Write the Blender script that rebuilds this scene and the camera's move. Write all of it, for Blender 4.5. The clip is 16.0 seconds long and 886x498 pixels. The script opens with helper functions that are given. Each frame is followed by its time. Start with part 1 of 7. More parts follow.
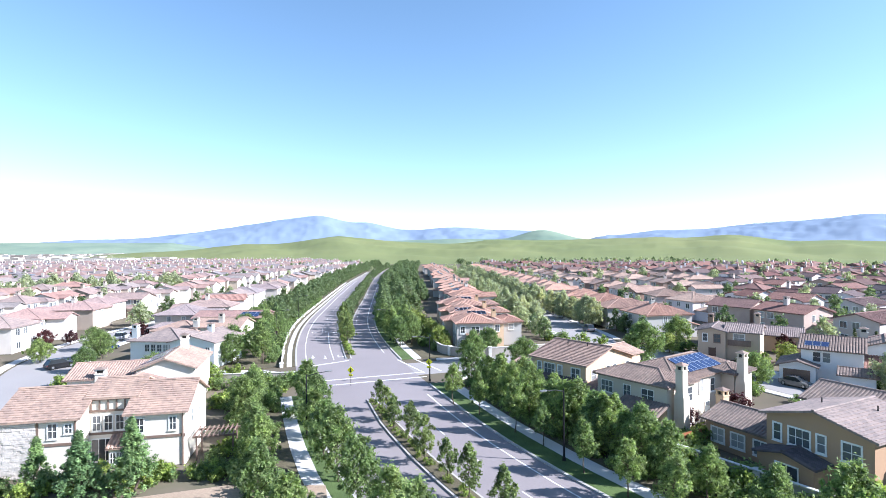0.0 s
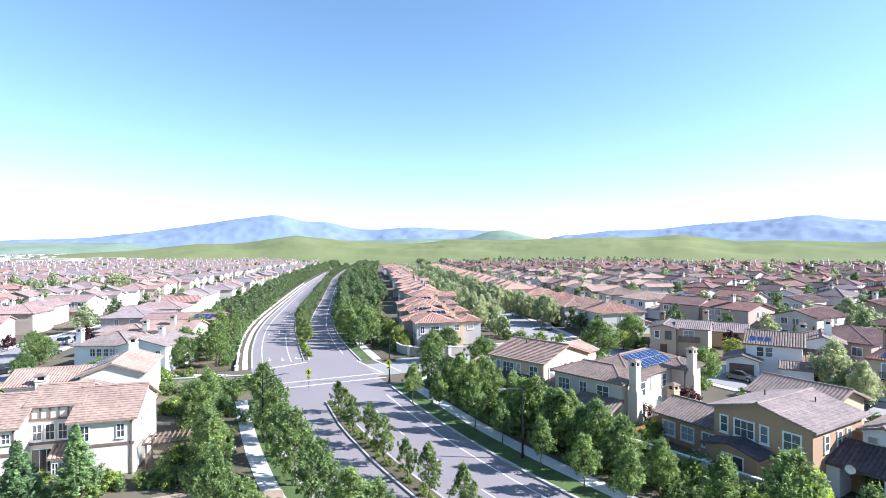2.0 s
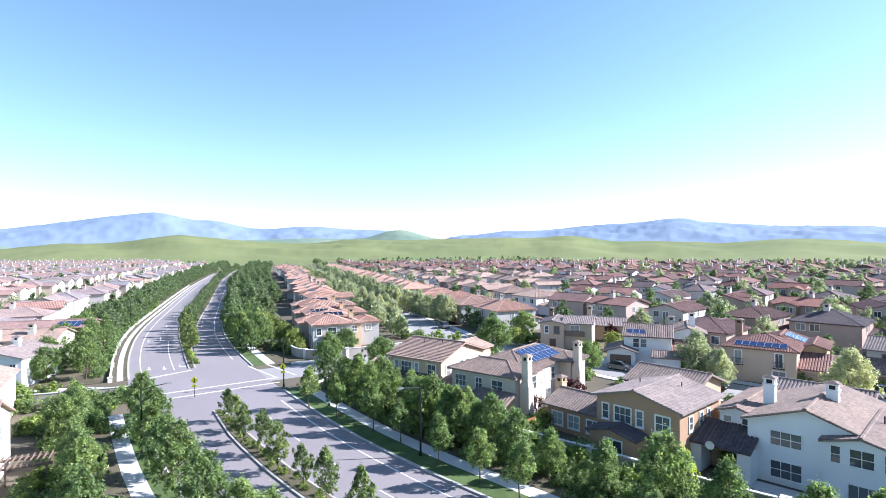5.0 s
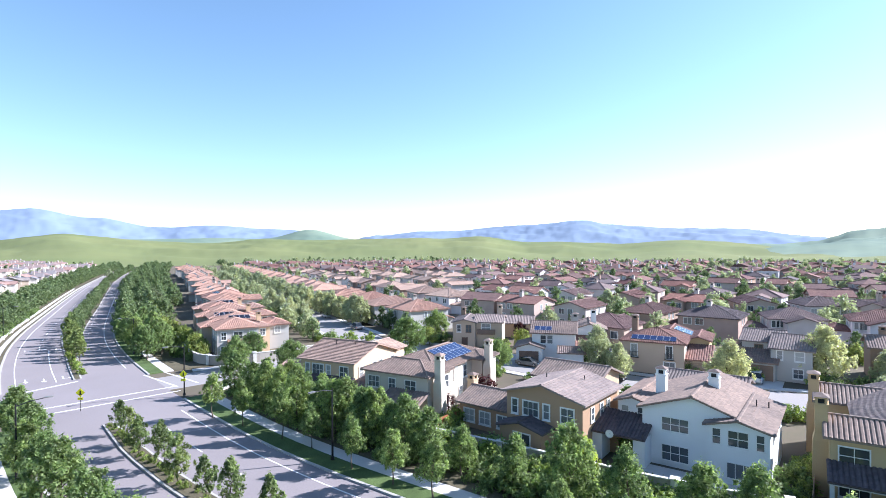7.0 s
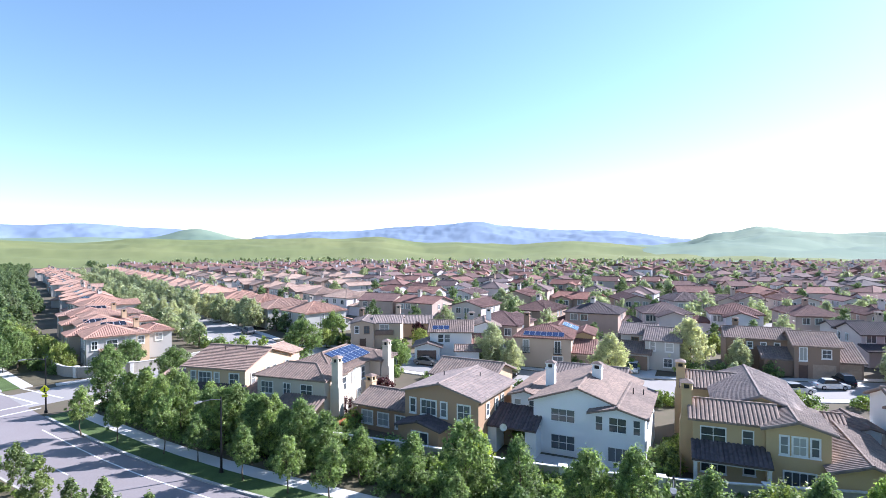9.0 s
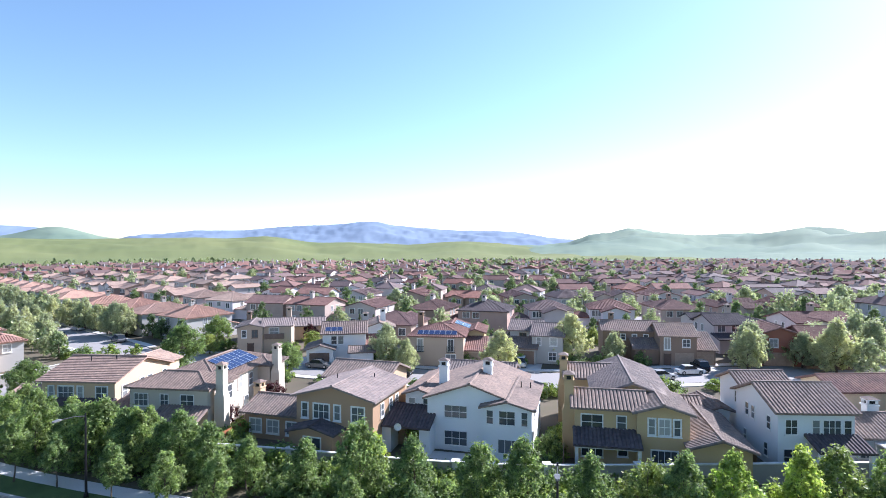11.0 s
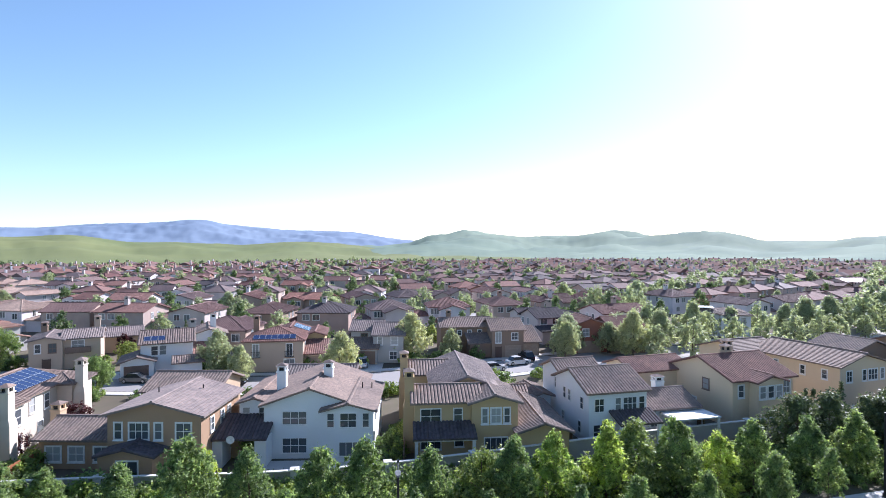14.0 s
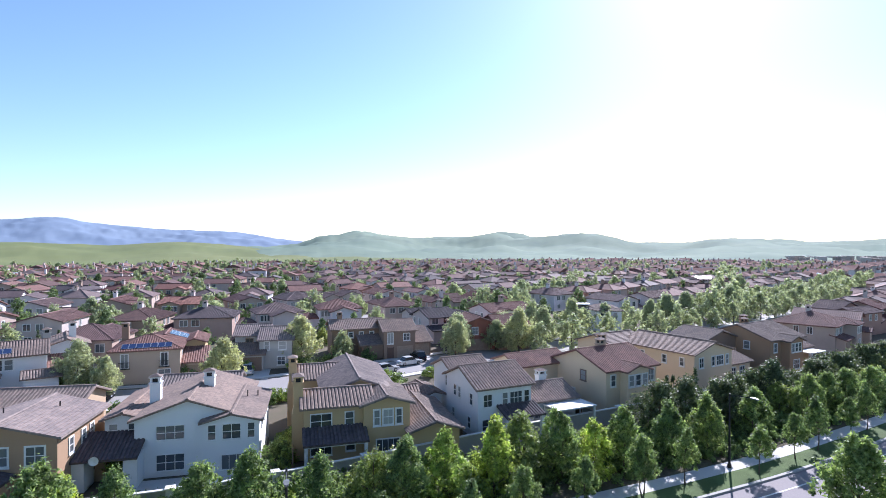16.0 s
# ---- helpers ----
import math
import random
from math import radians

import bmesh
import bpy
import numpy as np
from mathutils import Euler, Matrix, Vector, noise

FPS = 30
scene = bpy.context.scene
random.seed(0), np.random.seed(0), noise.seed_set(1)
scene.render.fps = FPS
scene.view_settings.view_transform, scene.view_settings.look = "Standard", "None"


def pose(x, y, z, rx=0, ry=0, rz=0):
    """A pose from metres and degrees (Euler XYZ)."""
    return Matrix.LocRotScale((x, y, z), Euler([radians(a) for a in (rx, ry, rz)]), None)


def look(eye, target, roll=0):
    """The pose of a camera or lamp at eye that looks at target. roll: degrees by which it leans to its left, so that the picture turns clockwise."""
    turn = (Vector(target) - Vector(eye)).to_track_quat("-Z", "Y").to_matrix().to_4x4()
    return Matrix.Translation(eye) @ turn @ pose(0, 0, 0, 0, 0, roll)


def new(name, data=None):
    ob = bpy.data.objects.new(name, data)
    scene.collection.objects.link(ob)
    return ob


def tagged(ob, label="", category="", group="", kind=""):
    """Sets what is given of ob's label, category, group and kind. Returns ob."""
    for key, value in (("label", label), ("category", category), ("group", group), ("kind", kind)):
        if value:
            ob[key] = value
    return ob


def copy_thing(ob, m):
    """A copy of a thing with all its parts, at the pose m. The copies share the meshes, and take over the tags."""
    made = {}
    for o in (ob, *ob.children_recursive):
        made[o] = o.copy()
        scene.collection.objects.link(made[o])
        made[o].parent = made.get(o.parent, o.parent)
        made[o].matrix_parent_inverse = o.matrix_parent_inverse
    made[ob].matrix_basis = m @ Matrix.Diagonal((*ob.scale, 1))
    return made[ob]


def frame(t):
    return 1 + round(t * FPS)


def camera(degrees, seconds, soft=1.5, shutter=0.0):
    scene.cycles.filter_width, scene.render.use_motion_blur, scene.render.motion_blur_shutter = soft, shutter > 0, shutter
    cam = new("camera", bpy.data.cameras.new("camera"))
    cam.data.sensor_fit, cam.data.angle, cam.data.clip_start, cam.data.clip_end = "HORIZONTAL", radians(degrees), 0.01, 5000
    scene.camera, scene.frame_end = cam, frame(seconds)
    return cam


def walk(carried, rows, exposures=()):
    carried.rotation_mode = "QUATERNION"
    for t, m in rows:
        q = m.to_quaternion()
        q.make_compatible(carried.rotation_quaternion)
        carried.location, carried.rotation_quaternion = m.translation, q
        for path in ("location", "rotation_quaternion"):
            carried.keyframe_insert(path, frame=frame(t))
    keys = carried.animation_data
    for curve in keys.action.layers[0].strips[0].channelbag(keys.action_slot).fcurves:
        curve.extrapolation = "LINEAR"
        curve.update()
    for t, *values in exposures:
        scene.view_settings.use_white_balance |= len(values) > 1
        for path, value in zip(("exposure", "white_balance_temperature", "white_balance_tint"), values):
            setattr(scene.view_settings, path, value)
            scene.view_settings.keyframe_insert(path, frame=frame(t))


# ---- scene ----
# ---------------------------------------------------------------- camera
# A drone hovers over a boulevard and turns slowly to its right.
cam = camera(78.5, 16.0, soft=0.5)
H = 21.0
TURN = ((0, 0.06, -0.16, 0.42), (0.5, -0.86, -0.16, 0.45), (1, -1.91, -0.17, 0.40), (1.5, -3.14, -0.18, 0.44), (2, -4.20, -0.20, 0.45),
        (2.5, -5.54, -0.21, 0.45), (3, -7.70, -0.21, 0.43), (3.5, -9.82, -0.24, 0.39), (4, -11.54, -0.27, 0.43), (6.5, -21.31, -0.30, 0.33),
        (7, -24.05, -0.32, 0.32), (7.5, -26.97, -0.33, 0.26), (8, -29.59, -0.32, 0.26), (8.5, -32.13, -0.33, 0.24), (9, -34.75, -0.32, 0.23),
        (9.5, -37.19, -0.30, 0.21), (10, -40.22, -0.32, 0.21), (12.5, -53.69, -0.35, 0.15), (13, -56.57, -0.35, 0.15), (13.5, -59.70, -0.35, 0.12),
        (14, -62.52, -0.34, 0.07), (14.5, -65.18, -0.32, 0.04), (15, -67.76, -0.28, 0.00), (15.5, -70.50, -0.26, -0.07), (16, -73.89, -0.25, 0.01))
walk(cam, [(t, pose(0, 0, H, 90 + pitch, roll, yaw)) for t, yaw, pitch, roll in TURN],
     exposures=((0.0, 1.4, 5850, 10), (7.0, 1.41, 5850, 12), (12.5, 1.2, 5850, 14.5), (16.0, 0.98, 5750, 16)))

# ---------------------------------------------------------------- world, sun, exposure
SUN_AZ, SUN_EL = 100.0, 32.0        # degrees clockwise from +y, and above the horizon
world = bpy.data.worlds.new("world")
scene.world = world
world.use_nodes = True
wn = world.node_tree.nodes
sky = wn.new("ShaderNodeTexSky")
sky.sky_type = "NISHITA"
sky.sun_disc = False
sky.sun_elevation = radians(SUN_EL)
sky.sun_rotation = radians(SUN_AZ)
sky.altitude, sky.air_density, sky.dust_density, sky.ozone_density = 100, 1.0, 0.3, 1.2
wn["Background"].inputs[1].default_value = 0.09
clear = wn.new("ShaderNodeMix")          # a clearer, more cyan air than the model's
clear.data_type, clear.blend_type = "RGBA", "MULTIPLY"
clear.inputs[0].default_value = 1.0
clear.inputs[7].default_value = (0.93, 0.998, 1.012, 1)
world.node_tree.links.new(sky.outputs[0], clear.inputs[6])
world.node_tree.links.new(clear.outputs[2], wn["Background"].inputs[0])
sun = new("sun", bpy.data.lights.new("sun", "SUN"))
sun.data.energy, sun.data.angle, sun.data.color = 5.0, radians(0.6), (1.0, 0.95, 0.945)
az, el = radians(SUN_AZ), radians(SUN_EL)
sun.matrix_world = look((0, 0, 0), (-math.sin(az) * math.cos(el), -math.cos(az) * math.cos(el), -math.sin(el)))

# ---------------------------------------------------------------- materials


def material(name, rough=0.9, metal=0.0, spec=0.3):
    m = bpy.data.materials.new(name)
    m.use_nodes = True
    n, l = m.node_tree.nodes, m.node_tree.links
    b = n["Principled BSDF"]
    b.inputs["Roughness"].default_value = rough
    b.inputs["Metallic"].default_value = metal
    b.inputs["Specular IOR Level"].default_value = spec
    return m, n, l, b


def noise_node(n, l, scale, detail=4.0, coords=None):
    tex = n.new("ShaderNodeTexNoise")
    tex.inputs["Scale"].default_value, tex.inputs["Detail"].default_value = scale, detail
    if coords is not None:
        l.new(coords, tex.inputs["Vector"])
    return tex


def ramp_node(n, l, fac, stops):
    r = n.new("ShaderNodeValToRGB")
    e = r.color_ramp.elements
    while len(e) < len(stops):
        e.new(0.5)
    for i, (p, c) in enumerate(stops):
        e[i].position, e[i].color = p, (*c, 1)
    l.new(fac, r.inputs[0])
    return r


def mixed(n, l, fac, a, b, mode="MIX"):
    x = n.new("ShaderNodeMix")
    x.data_type, x.blend_type = "RGBA", mode
    for socket, v in ((x.inputs[0], fac), (x.inputs[6], a), (x.inputs[7], b)):
        if isinstance(v, (int, float)):
            socket.default_value = v
        elif isinstance(v, tuple):
            socket.default_value = (*v, 1)
        else:
            l.new(v, socket)
    return x.outputs[2]


def bumped(n, l, b, height, strength, distance):
    u = n.new("ShaderNodeBump")
    u.inputs["Strength"].default_value, u.inputs["Distance"].default_value = strength, distance
    l.new(height, u.inputs["Height"])
    l.new(u.outputs[0], b.inputs["Normal"])


def tint(c, k):
    return tuple(min(1.0, v * k) for v in c)


def rough_surface(name, c, spread=0.25, fine=8.0, coarse=0.25, rough=0.9, bump=0.3, depth=0.02, spec=0.25, each=0.0):
    """Two scales of variation about one colour; each: how far pieces differ."""
    m, n, l, b = material(name, rough, spec=spec)
    co = n.new("ShaderNodeTexCoord").outputs["Object"]
    f1, f2 = noise_node(n, l, fine, 6, co), noise_node(n, l, coarse, 4, co)
    col = ramp_node(n, l, f2.outputs[0], ((0.3, tint(c, 1 - spread)), (0.7, tint(c, 1 + spread * 0.6)))).outputs[0]
    col = mixed(n, l, 0.5, col, ramp_node(n, l, f1.outputs[0], ((0.3, tint(c, 1 - spread)), (0.7, tint(c, 1 + spread)))).outputs[0])
    if each:
        inf = n.new("ShaderNodeObjectInfo")
        k = ramp_node(n, l, inf.outputs["Random"], ((0.0, (1 - each,) * 3), (1.0, (1 + each,) * 3)))
        col = mixed(n, l, 1.0, col, k.outputs[0], "MULTIPLY")
    l.new(col, b.inputs["Base Color"])
    bumped(n, l, b, f1.outputs[0], bump, depth)
    return m


def roof_material(name, stops):
    """Concrete tiles: colour by house, mottled by tile, courses as fine relief."""
    m, n, l, b = material(name, 0.85, spec=0.18)
    co = n.new("ShaderNodeTexCoord").outputs["Object"]
    inf = n.new("ShaderNodeObjectInfo")
    base = ramp_node(n, l, inf.outputs["Random"], stops).outputs[0]
    v = n.new("ShaderNodeTexVoronoi")
    v.inputs["Scale"].default_value = 3.2
    l.new(co, v.inputs["Vector"])
    cells = ramp_node(n, l, v.outputs["Color"], ((0.1, (0.72, 0.72, 0.72)), (0.9, (1.2, 1.15, 1.1))))
    col = mixed(n, l, 0.8, base, cells.outputs[0], "MULTIPLY")
    f = noise_node(n, l, 0.35, 5, co)
    stain = ramp_node(n, l, f.outputs[0], ((0.35, (0.78, 0.78, 0.8)), (0.65, (1.1, 1.08, 1.05))))
    col = mixed(n, l, 0.7, col, stain.outputs[0], "MULTIPLY")
    l.new(col, b.inputs["Base Color"])
    g = noise_node(n, l, 14, 3, co)
    bumped(n, l, b, g.outputs[0], 0.4, 0.03)
    return m


def leaf_material(name, dark, light, through_light=0.35, thin=0.56, full=1.5):
    m, n, l, b = material(name, 0.55, spec=0.3)
    geo, inf = n.new("ShaderNodeNewGeometry"), n.new("ShaderNodeObjectInfo")
    col = ramp_node(n, l, geo.outputs["Random Per Island"], ((0.0, dark), (1.0, light))).outputs[0]
    k = ramp_node(n, l, inf.outputs["Random"], ((0.0, (0.78, 0.82, 0.8)), (1.0, (1.22, 1.14, 1.0))))
    col = mixed(n, l, 1.0, col, k.outputs[0], "MULTIPLY")
    # clumps coloured dark (thin) to bright (full), imitating shaded gaps in the crown
    f = noise_node(n, l, 1.3, 3, n.new("ShaderNodeTexCoord").outputs["Object"])
    clump_shade = ramp_node(n, l, f.outputs[0], ((0.36, (thin,) * 3), (0.64, (full, full * 0.97, full * 0.92))))
    col = mixed(n, l, 1.0, col, clump_shade.outputs[0], "MULTIPLY")
    l.new(col, b.inputs["Base Color"])
    tr, mx = n.new("ShaderNodeBsdfTranslucent"), n.new("ShaderNodeMixShader")
    l.new(mixed(n, l, 1.0, col, (1.15, 1.22, 0.85), "MULTIPLY"), tr.inputs[0])
    mx.inputs[0].default_value = through_light
    l.new(b.outputs[0], mx.inputs[1])
    l.new(tr.outputs[0], mx.inputs[2])
    l.new(mx.outputs[0], n["Material Output"].inputs[0])
    return m


def plain(name, c, rough=0.6, metal=0.0, spec=0.4):
    m, n, l, b = material(name, rough, metal, spec)
    co = n.new("ShaderNodeTexCoord").outputs["Object"]
    f = noise_node(n, l, 3.0, 4, co)
    l.new(ramp_node(n, l, f.outputs[0], ((0.3, tint(c, 0.88)), (0.7, tint(c, 1.08)))).outputs[0], b.inputs["Base Color"])
    return m


def stucco(name, c):
    return rough_surface(name, c, 0.07, 18.0, 0.3, 0.92, 0.35, 0.015, 0.2)


ASPHALT = rough_surface("asphalt", (0.245, 0.217, 0.218), 0.14, 6.0, 0.09, 0.85, 0.3, 0.01, 0.3)
STREET = rough_surface("street_asphalt", (0.3, 0.28, 0.27), 0.12, 6.0, 0.09, 0.85, 0.3, 0.01, 0.3)
CONCRETE = rough_surface("concrete", (0.54, 0.515, 0.49), 0.1, 6.0, 0.35, 0.85, 0.2, 0.01)
KERB = rough_surface("kerb_concrete", (0.4, 0.385, 0.36), 0.15, 6.0, 0.5, 0.85, 0.2, 0.01)
PAINT = rough_surface("road_paint", (0.72, 0.71, 0.68), 0.12, 10.0, 0.8, 0.7, 0.1, 0.003)
LAWN = rough_surface("lawn", (0.085, 0.125, 0.042), 0.5, 14.0, 0.4, 0.95, 0.8, 0.05)
EARTH = rough_surface("planted_earth", (0.11, 0.095, 0.06), 0.45, 5.0, 0.3, 0.95, 0.8, 0.06)
BARE = rough_surface("bare_earth", (0.34, 0.26, 0.19), 0.3, 5.0, 0.3, 0.95, 0.7, 0.05)
TRIM = plain("white_trim", (0.72, 0.71, 0.68), 0.6)
DARK_METAL = plain("dark_metal", (0.03, 0.03, 0.032), 0.45, 0.6)
LAMP_HEAD = plain("lamp_head", (0.16, 0.16, 0.155), 0.4)
SIGN_YELLOW = plain("sign_yellow_green", (0.75, 0.72, 0.02), 0.5)
SIGN_BLACK = plain("sign_black", (0.02, 0.02, 0.02), 0.6)
BARK = rough_surface("bark", (0.13, 0.1, 0.075), 0.35, 12.0, 2.0, 0.95, 0.8, 0.03)
BROWN_WOOD = rough_surface("stained_wood", (0.2, 0.14, 0.11), 0.3, 9.0, 1.0, 0.8, 0.4, 0.01)
REDWOOD = rough_surface("redwood_fence", (0.33, 0.12, 0.055), 0.3, 9.0, 1.0, 0.8, 0.4, 0.01)
FENCE_WOOD = rough_surface("weathered_fence", (0.27, 0.19, 0.12), 0.3, 9.0, 1.0, 0.85, 0.4, 0.01)
STONE = rough_surface("ledge_stone", (0.58, 0.53, 0.48), 0.3, 3.0, 0.6, 0.9, 0.8, 0.05)
WALL_CAP = plain("wall_cap", (0.62, 0.6, 0.56), 0.8)
BLOCK = rough_surface("block_wall", (0.36, 0.33, 0.29), 0.12, 8.0, 0.4, 0.9, 0.4, 0.02)
GARAGE = plain("garage_door_paint", (0.36, 0.27, 0.2), 0.7)
DOOR = plain("door_paint", (0.1, 0.06, 0.045), 0.5)
SOLAR = plain("solar_cells", (0.02, 0.034, 0.095), 0.12, 0.0, 0.6)
SOLAR_DARK = plain("solar_cells_dark", (0.02, 0.022, 0.032), 0.2, 0.0, 0.35)
SOLAR_EDGE = plain("solar_edge", (0.55, 0.57, 0.6), 0.4, 0.7)
ROOF = roof_material("tile_brown", ((0.0, (0.215, 0.165, 0.142)), (0.5, (0.244, 0.196, 0.172)), (1.0, (0.259, 0.194, 0.162))))
ROOF_GREY = roof_material("tile_grey_brown", ((0.0, (0.199, 0.167, 0.157)), (1.0, (0.279, 0.23, 0.213))))
ROOF_DARK = roof_material("tile_dark", ((0.0, (0.1, 0.085, 0.09)), (1.0, (0.13, 0.108, 0.112))))
ROOF_PINK = roof_material("tile_rose", ((0.0, (0.335, 0.238, 0.195)), (1.0, (0.391, 0.291, 0.237))))
ROOF_ORANGE = roof_material("tile_orange", ((0.0, (0.38, 0.225, 0.175)), (0.6, (0.42, 0.265, 0.205)), (1.0, (0.36, 0.245, 0.2))))
ROOF_RED = roof_material("tile_red_brown", ((0.0, (0.225, 0.125, 0.105)), (1.0, (0.255, 0.15, 0.125))))
ROOF_MIX = roof_material("tile_mixed", ((0.0, (0.117, 0.0725, 0.0678)), (0.2, (0.23, 0.13, 0.112)), (0.4, (0.102, 0.0884, 0.095)), (0.6, (0.245, 0.121, 0.0968)), (0.8, (0.186, 0.149, 0.145)), (1.0, (0.147, 0.0632, 0.0581))))
ROOF_LEFT = roof_material("tile_pale_mixed", ((0.0, (0.34, 0.228, 0.198)), (0.3, (0.256, 0.233, 0.223)), (0.6, (0.35, 0.204, 0.168)), (1.0, (0.222, 0.223, 0.238))))
CREAM, WHITE, TAN = stucco("stucco_cream", (0.56, 0.49, 0.4)), stucco("stucco_white", (0.74, 0.74, 0.73)), stucco("stucco_tan", (0.4, 0.262, 0.165))
MUSTARD, PEACH, GREY = stucco("stucco_mustard", (0.52, 0.375, 0.205)), stucco("stucco_peach", (0.6, 0.435, 0.285)), stucco("stucco_grey", (0.45, 0.43, 0.4))
BROWN, OFFWHITE, SAND = stucco("stucco_brown", (0.27, 0.19, 0.14)), stucco("stucco_offwhite", (0.68, 0.62, 0.54)), stucco("stucco_sand", (0.48, 0.375, 0.285))
BUTTER = stucco("stucco_butter", (0.68, 0.54, 0.37))
PALE_TAN, RUST = stucco("stucco_pale_tan", (0.52, 0.385, 0.26)), stucco("stucco_rust", (0.3, 0.13, 0.09))


def wall_mix(name, stops):
    m, n, l, b = material(name, 0.92, spec=0.2)
    co = n.new("ShaderNodeTexCoord").outputs["Object"]
    inf = n.new("ShaderNodeObjectInfo")
    col = ramp_node(n, l, inf.outputs["Random"], stops).outputs[0]
    f = noise_node(n, l, 0.6, 5, co)
    col = mixed(n, l, 0.6, col, ramp_node(n, l, f.outputs[0], ((0.3, (0.88, 0.88, 0.88)), (0.7, (1.06, 1.06, 1.06)))).outputs[0], "MULTIPLY")
    l.new(col, b.inputs["Base Color"])
    bumped(n, l, b, noise_node(n, l, 16, 4, co).outputs[0], 0.3, 0.015)
    return m


WALL_MIX = wall_mix("stucco_mixed", ((0.0, (0.309, 0.21, 0.157)), (0.2, (0.515, 0.415, 0.351)), (0.35, (0.721, 0.68, 0.702)), (0.5, (0.577, 0.49, 0.454)), (0.68, (0.412, 0.29, 0.216)), (0.82, (0.721, 0.67, 0.68)), (0.92, (0.494, 0.38, 0.324)), (1.0, (0.371, 0.2, 0.151))))
WALL_LEFT = wall_mix("stucco_pale_mixed", ((0.0, (0.5, 0.42, 0.355)), (0.35, (0.639, 0.6, 0.558)), (0.6, (0.4, 0.32, 0.254)), (0.8, (0.55, 0.47, 0.385)), (1.0, (0.699, 0.68, 0.67))))


def glass_material():
    m, n, l, b = material("window_glass", 0.08, spec=0.6)
    inf = n.new("ShaderNodeObjectInfo")
    l.new(ramp_node(n, l, inf.outputs["Random"], ((0.0, (0.04, 0.045, 0.05)), (0.5, (0.1, 0.11, 0.12)), (1.0, (0.4, 0.4, 0.38)))).outputs[0], b.inputs["Base Color"])
    return m


GLASS = glass_material()
LEAF_STREET = leaf_material("leaf_street", (0.12, 0.182, 0.076), (0.315, 0.4, 0.175), 0.55)
LEAF_FAR = leaf_material("leaf_far", (0.13, 0.183, 0.09), (0.26, 0.32, 0.165), 0.5, 0.62, 1.35)
LEAF_YOUNG = leaf_material("leaf_young", (0.23, 0.315, 0.08), (0.5, 0.58, 0.18), 0.58)
LEAF_PALE = leaf_material("leaf_pale", (0.37, 0.4, 0.275), (0.56, 0.585, 0.415), 0.5, 0.74, 1.22)
LEAF_MEDIAN = leaf_material("leaf_median", (0.11, 0.16, 0.06), (0.24, 0.3, 0.11))
LEAF_DARK = leaf_material("leaf_dark", (0.075, 0.105, 0.06), (0.16, 0.195, 0.1), 0.35)
LEAF_OLIVE = leaf_material("leaf_olive", (0.16, 0.215, 0.07), (0.34, 0.395, 0.14), 0.45)
LEAF_CEDAR = leaf_material("leaf_cedar", (0.11, 0.19, 0.09), (0.23, 0.34, 0.15), 0.3)
LEAF_PLUM = leaf_material("leaf_plum", (0.05, 0.018, 0.025), (0.1, 0.035, 0.04), 0.25)
LEAF_SHRUB = leaf_material("leaf_shrub", (0.115, 0.18, 0.05), (0.3, 0.39, 0.11), 0.4)


def hill_material(name, low, high, dark, scale, soft):
    """Grass slopes with drier and darker patches at two sizes; distant ones come haze-tinted."""
    m, n, l, b = material(name, 0.95, spec=0.1)
    co = n.new("ShaderNodeNewGeometry").outputs["Position"]
    f1, f2 = noise_node(n, l, scale, 6, co), noise_node(n, l, scale * 6, 5, co)
    col = ramp_node(n, l, f1.outputs[0], ((0.3, low), (0.7, high))).outputs[0]
    col = mixed(n, l, ramp_node(n, l, f2.outputs[0], ((soft, (0, 0, 0)), (soft + 0.25, (0.35, 0.35, 0.35)))).outputs[0], col, dark)
    l.new(col, b.inputs["Base Color"])
    return m


HILL_GREEN = hill_material("hill_grass", (0.142, 0.17, 0.07), (0.2, 0.212, 0.09), (0.145, 0.158, 0.078), 0.003, 0.48)
# grass shifted towards blue-green, the haze of distance put into its colour
HILL_MID = hill_material("hill_hazy_grass", (0.145, 0.2, 0.15), (0.225, 0.275, 0.2), (0.11, 0.155, 0.15), 0.004, 0.5)
# haze is in the base colour: its blue stands for the air in between
MOUNTAIN = hill_material("mountain_haze_blue", (0.175, 0.228, 0.31), (0.205, 0.258, 0.335), (0.165, 0.218, 0.3), 0.002, 0.5)
GROUND = hill_material("ground_mixed", (0.12, 0.1, 0.075), (0.17, 0.145, 0.105), (0.085, 0.098, 0.05), 0.05, 0.48)

# ---------------------------------------------------------------- mesh helpers


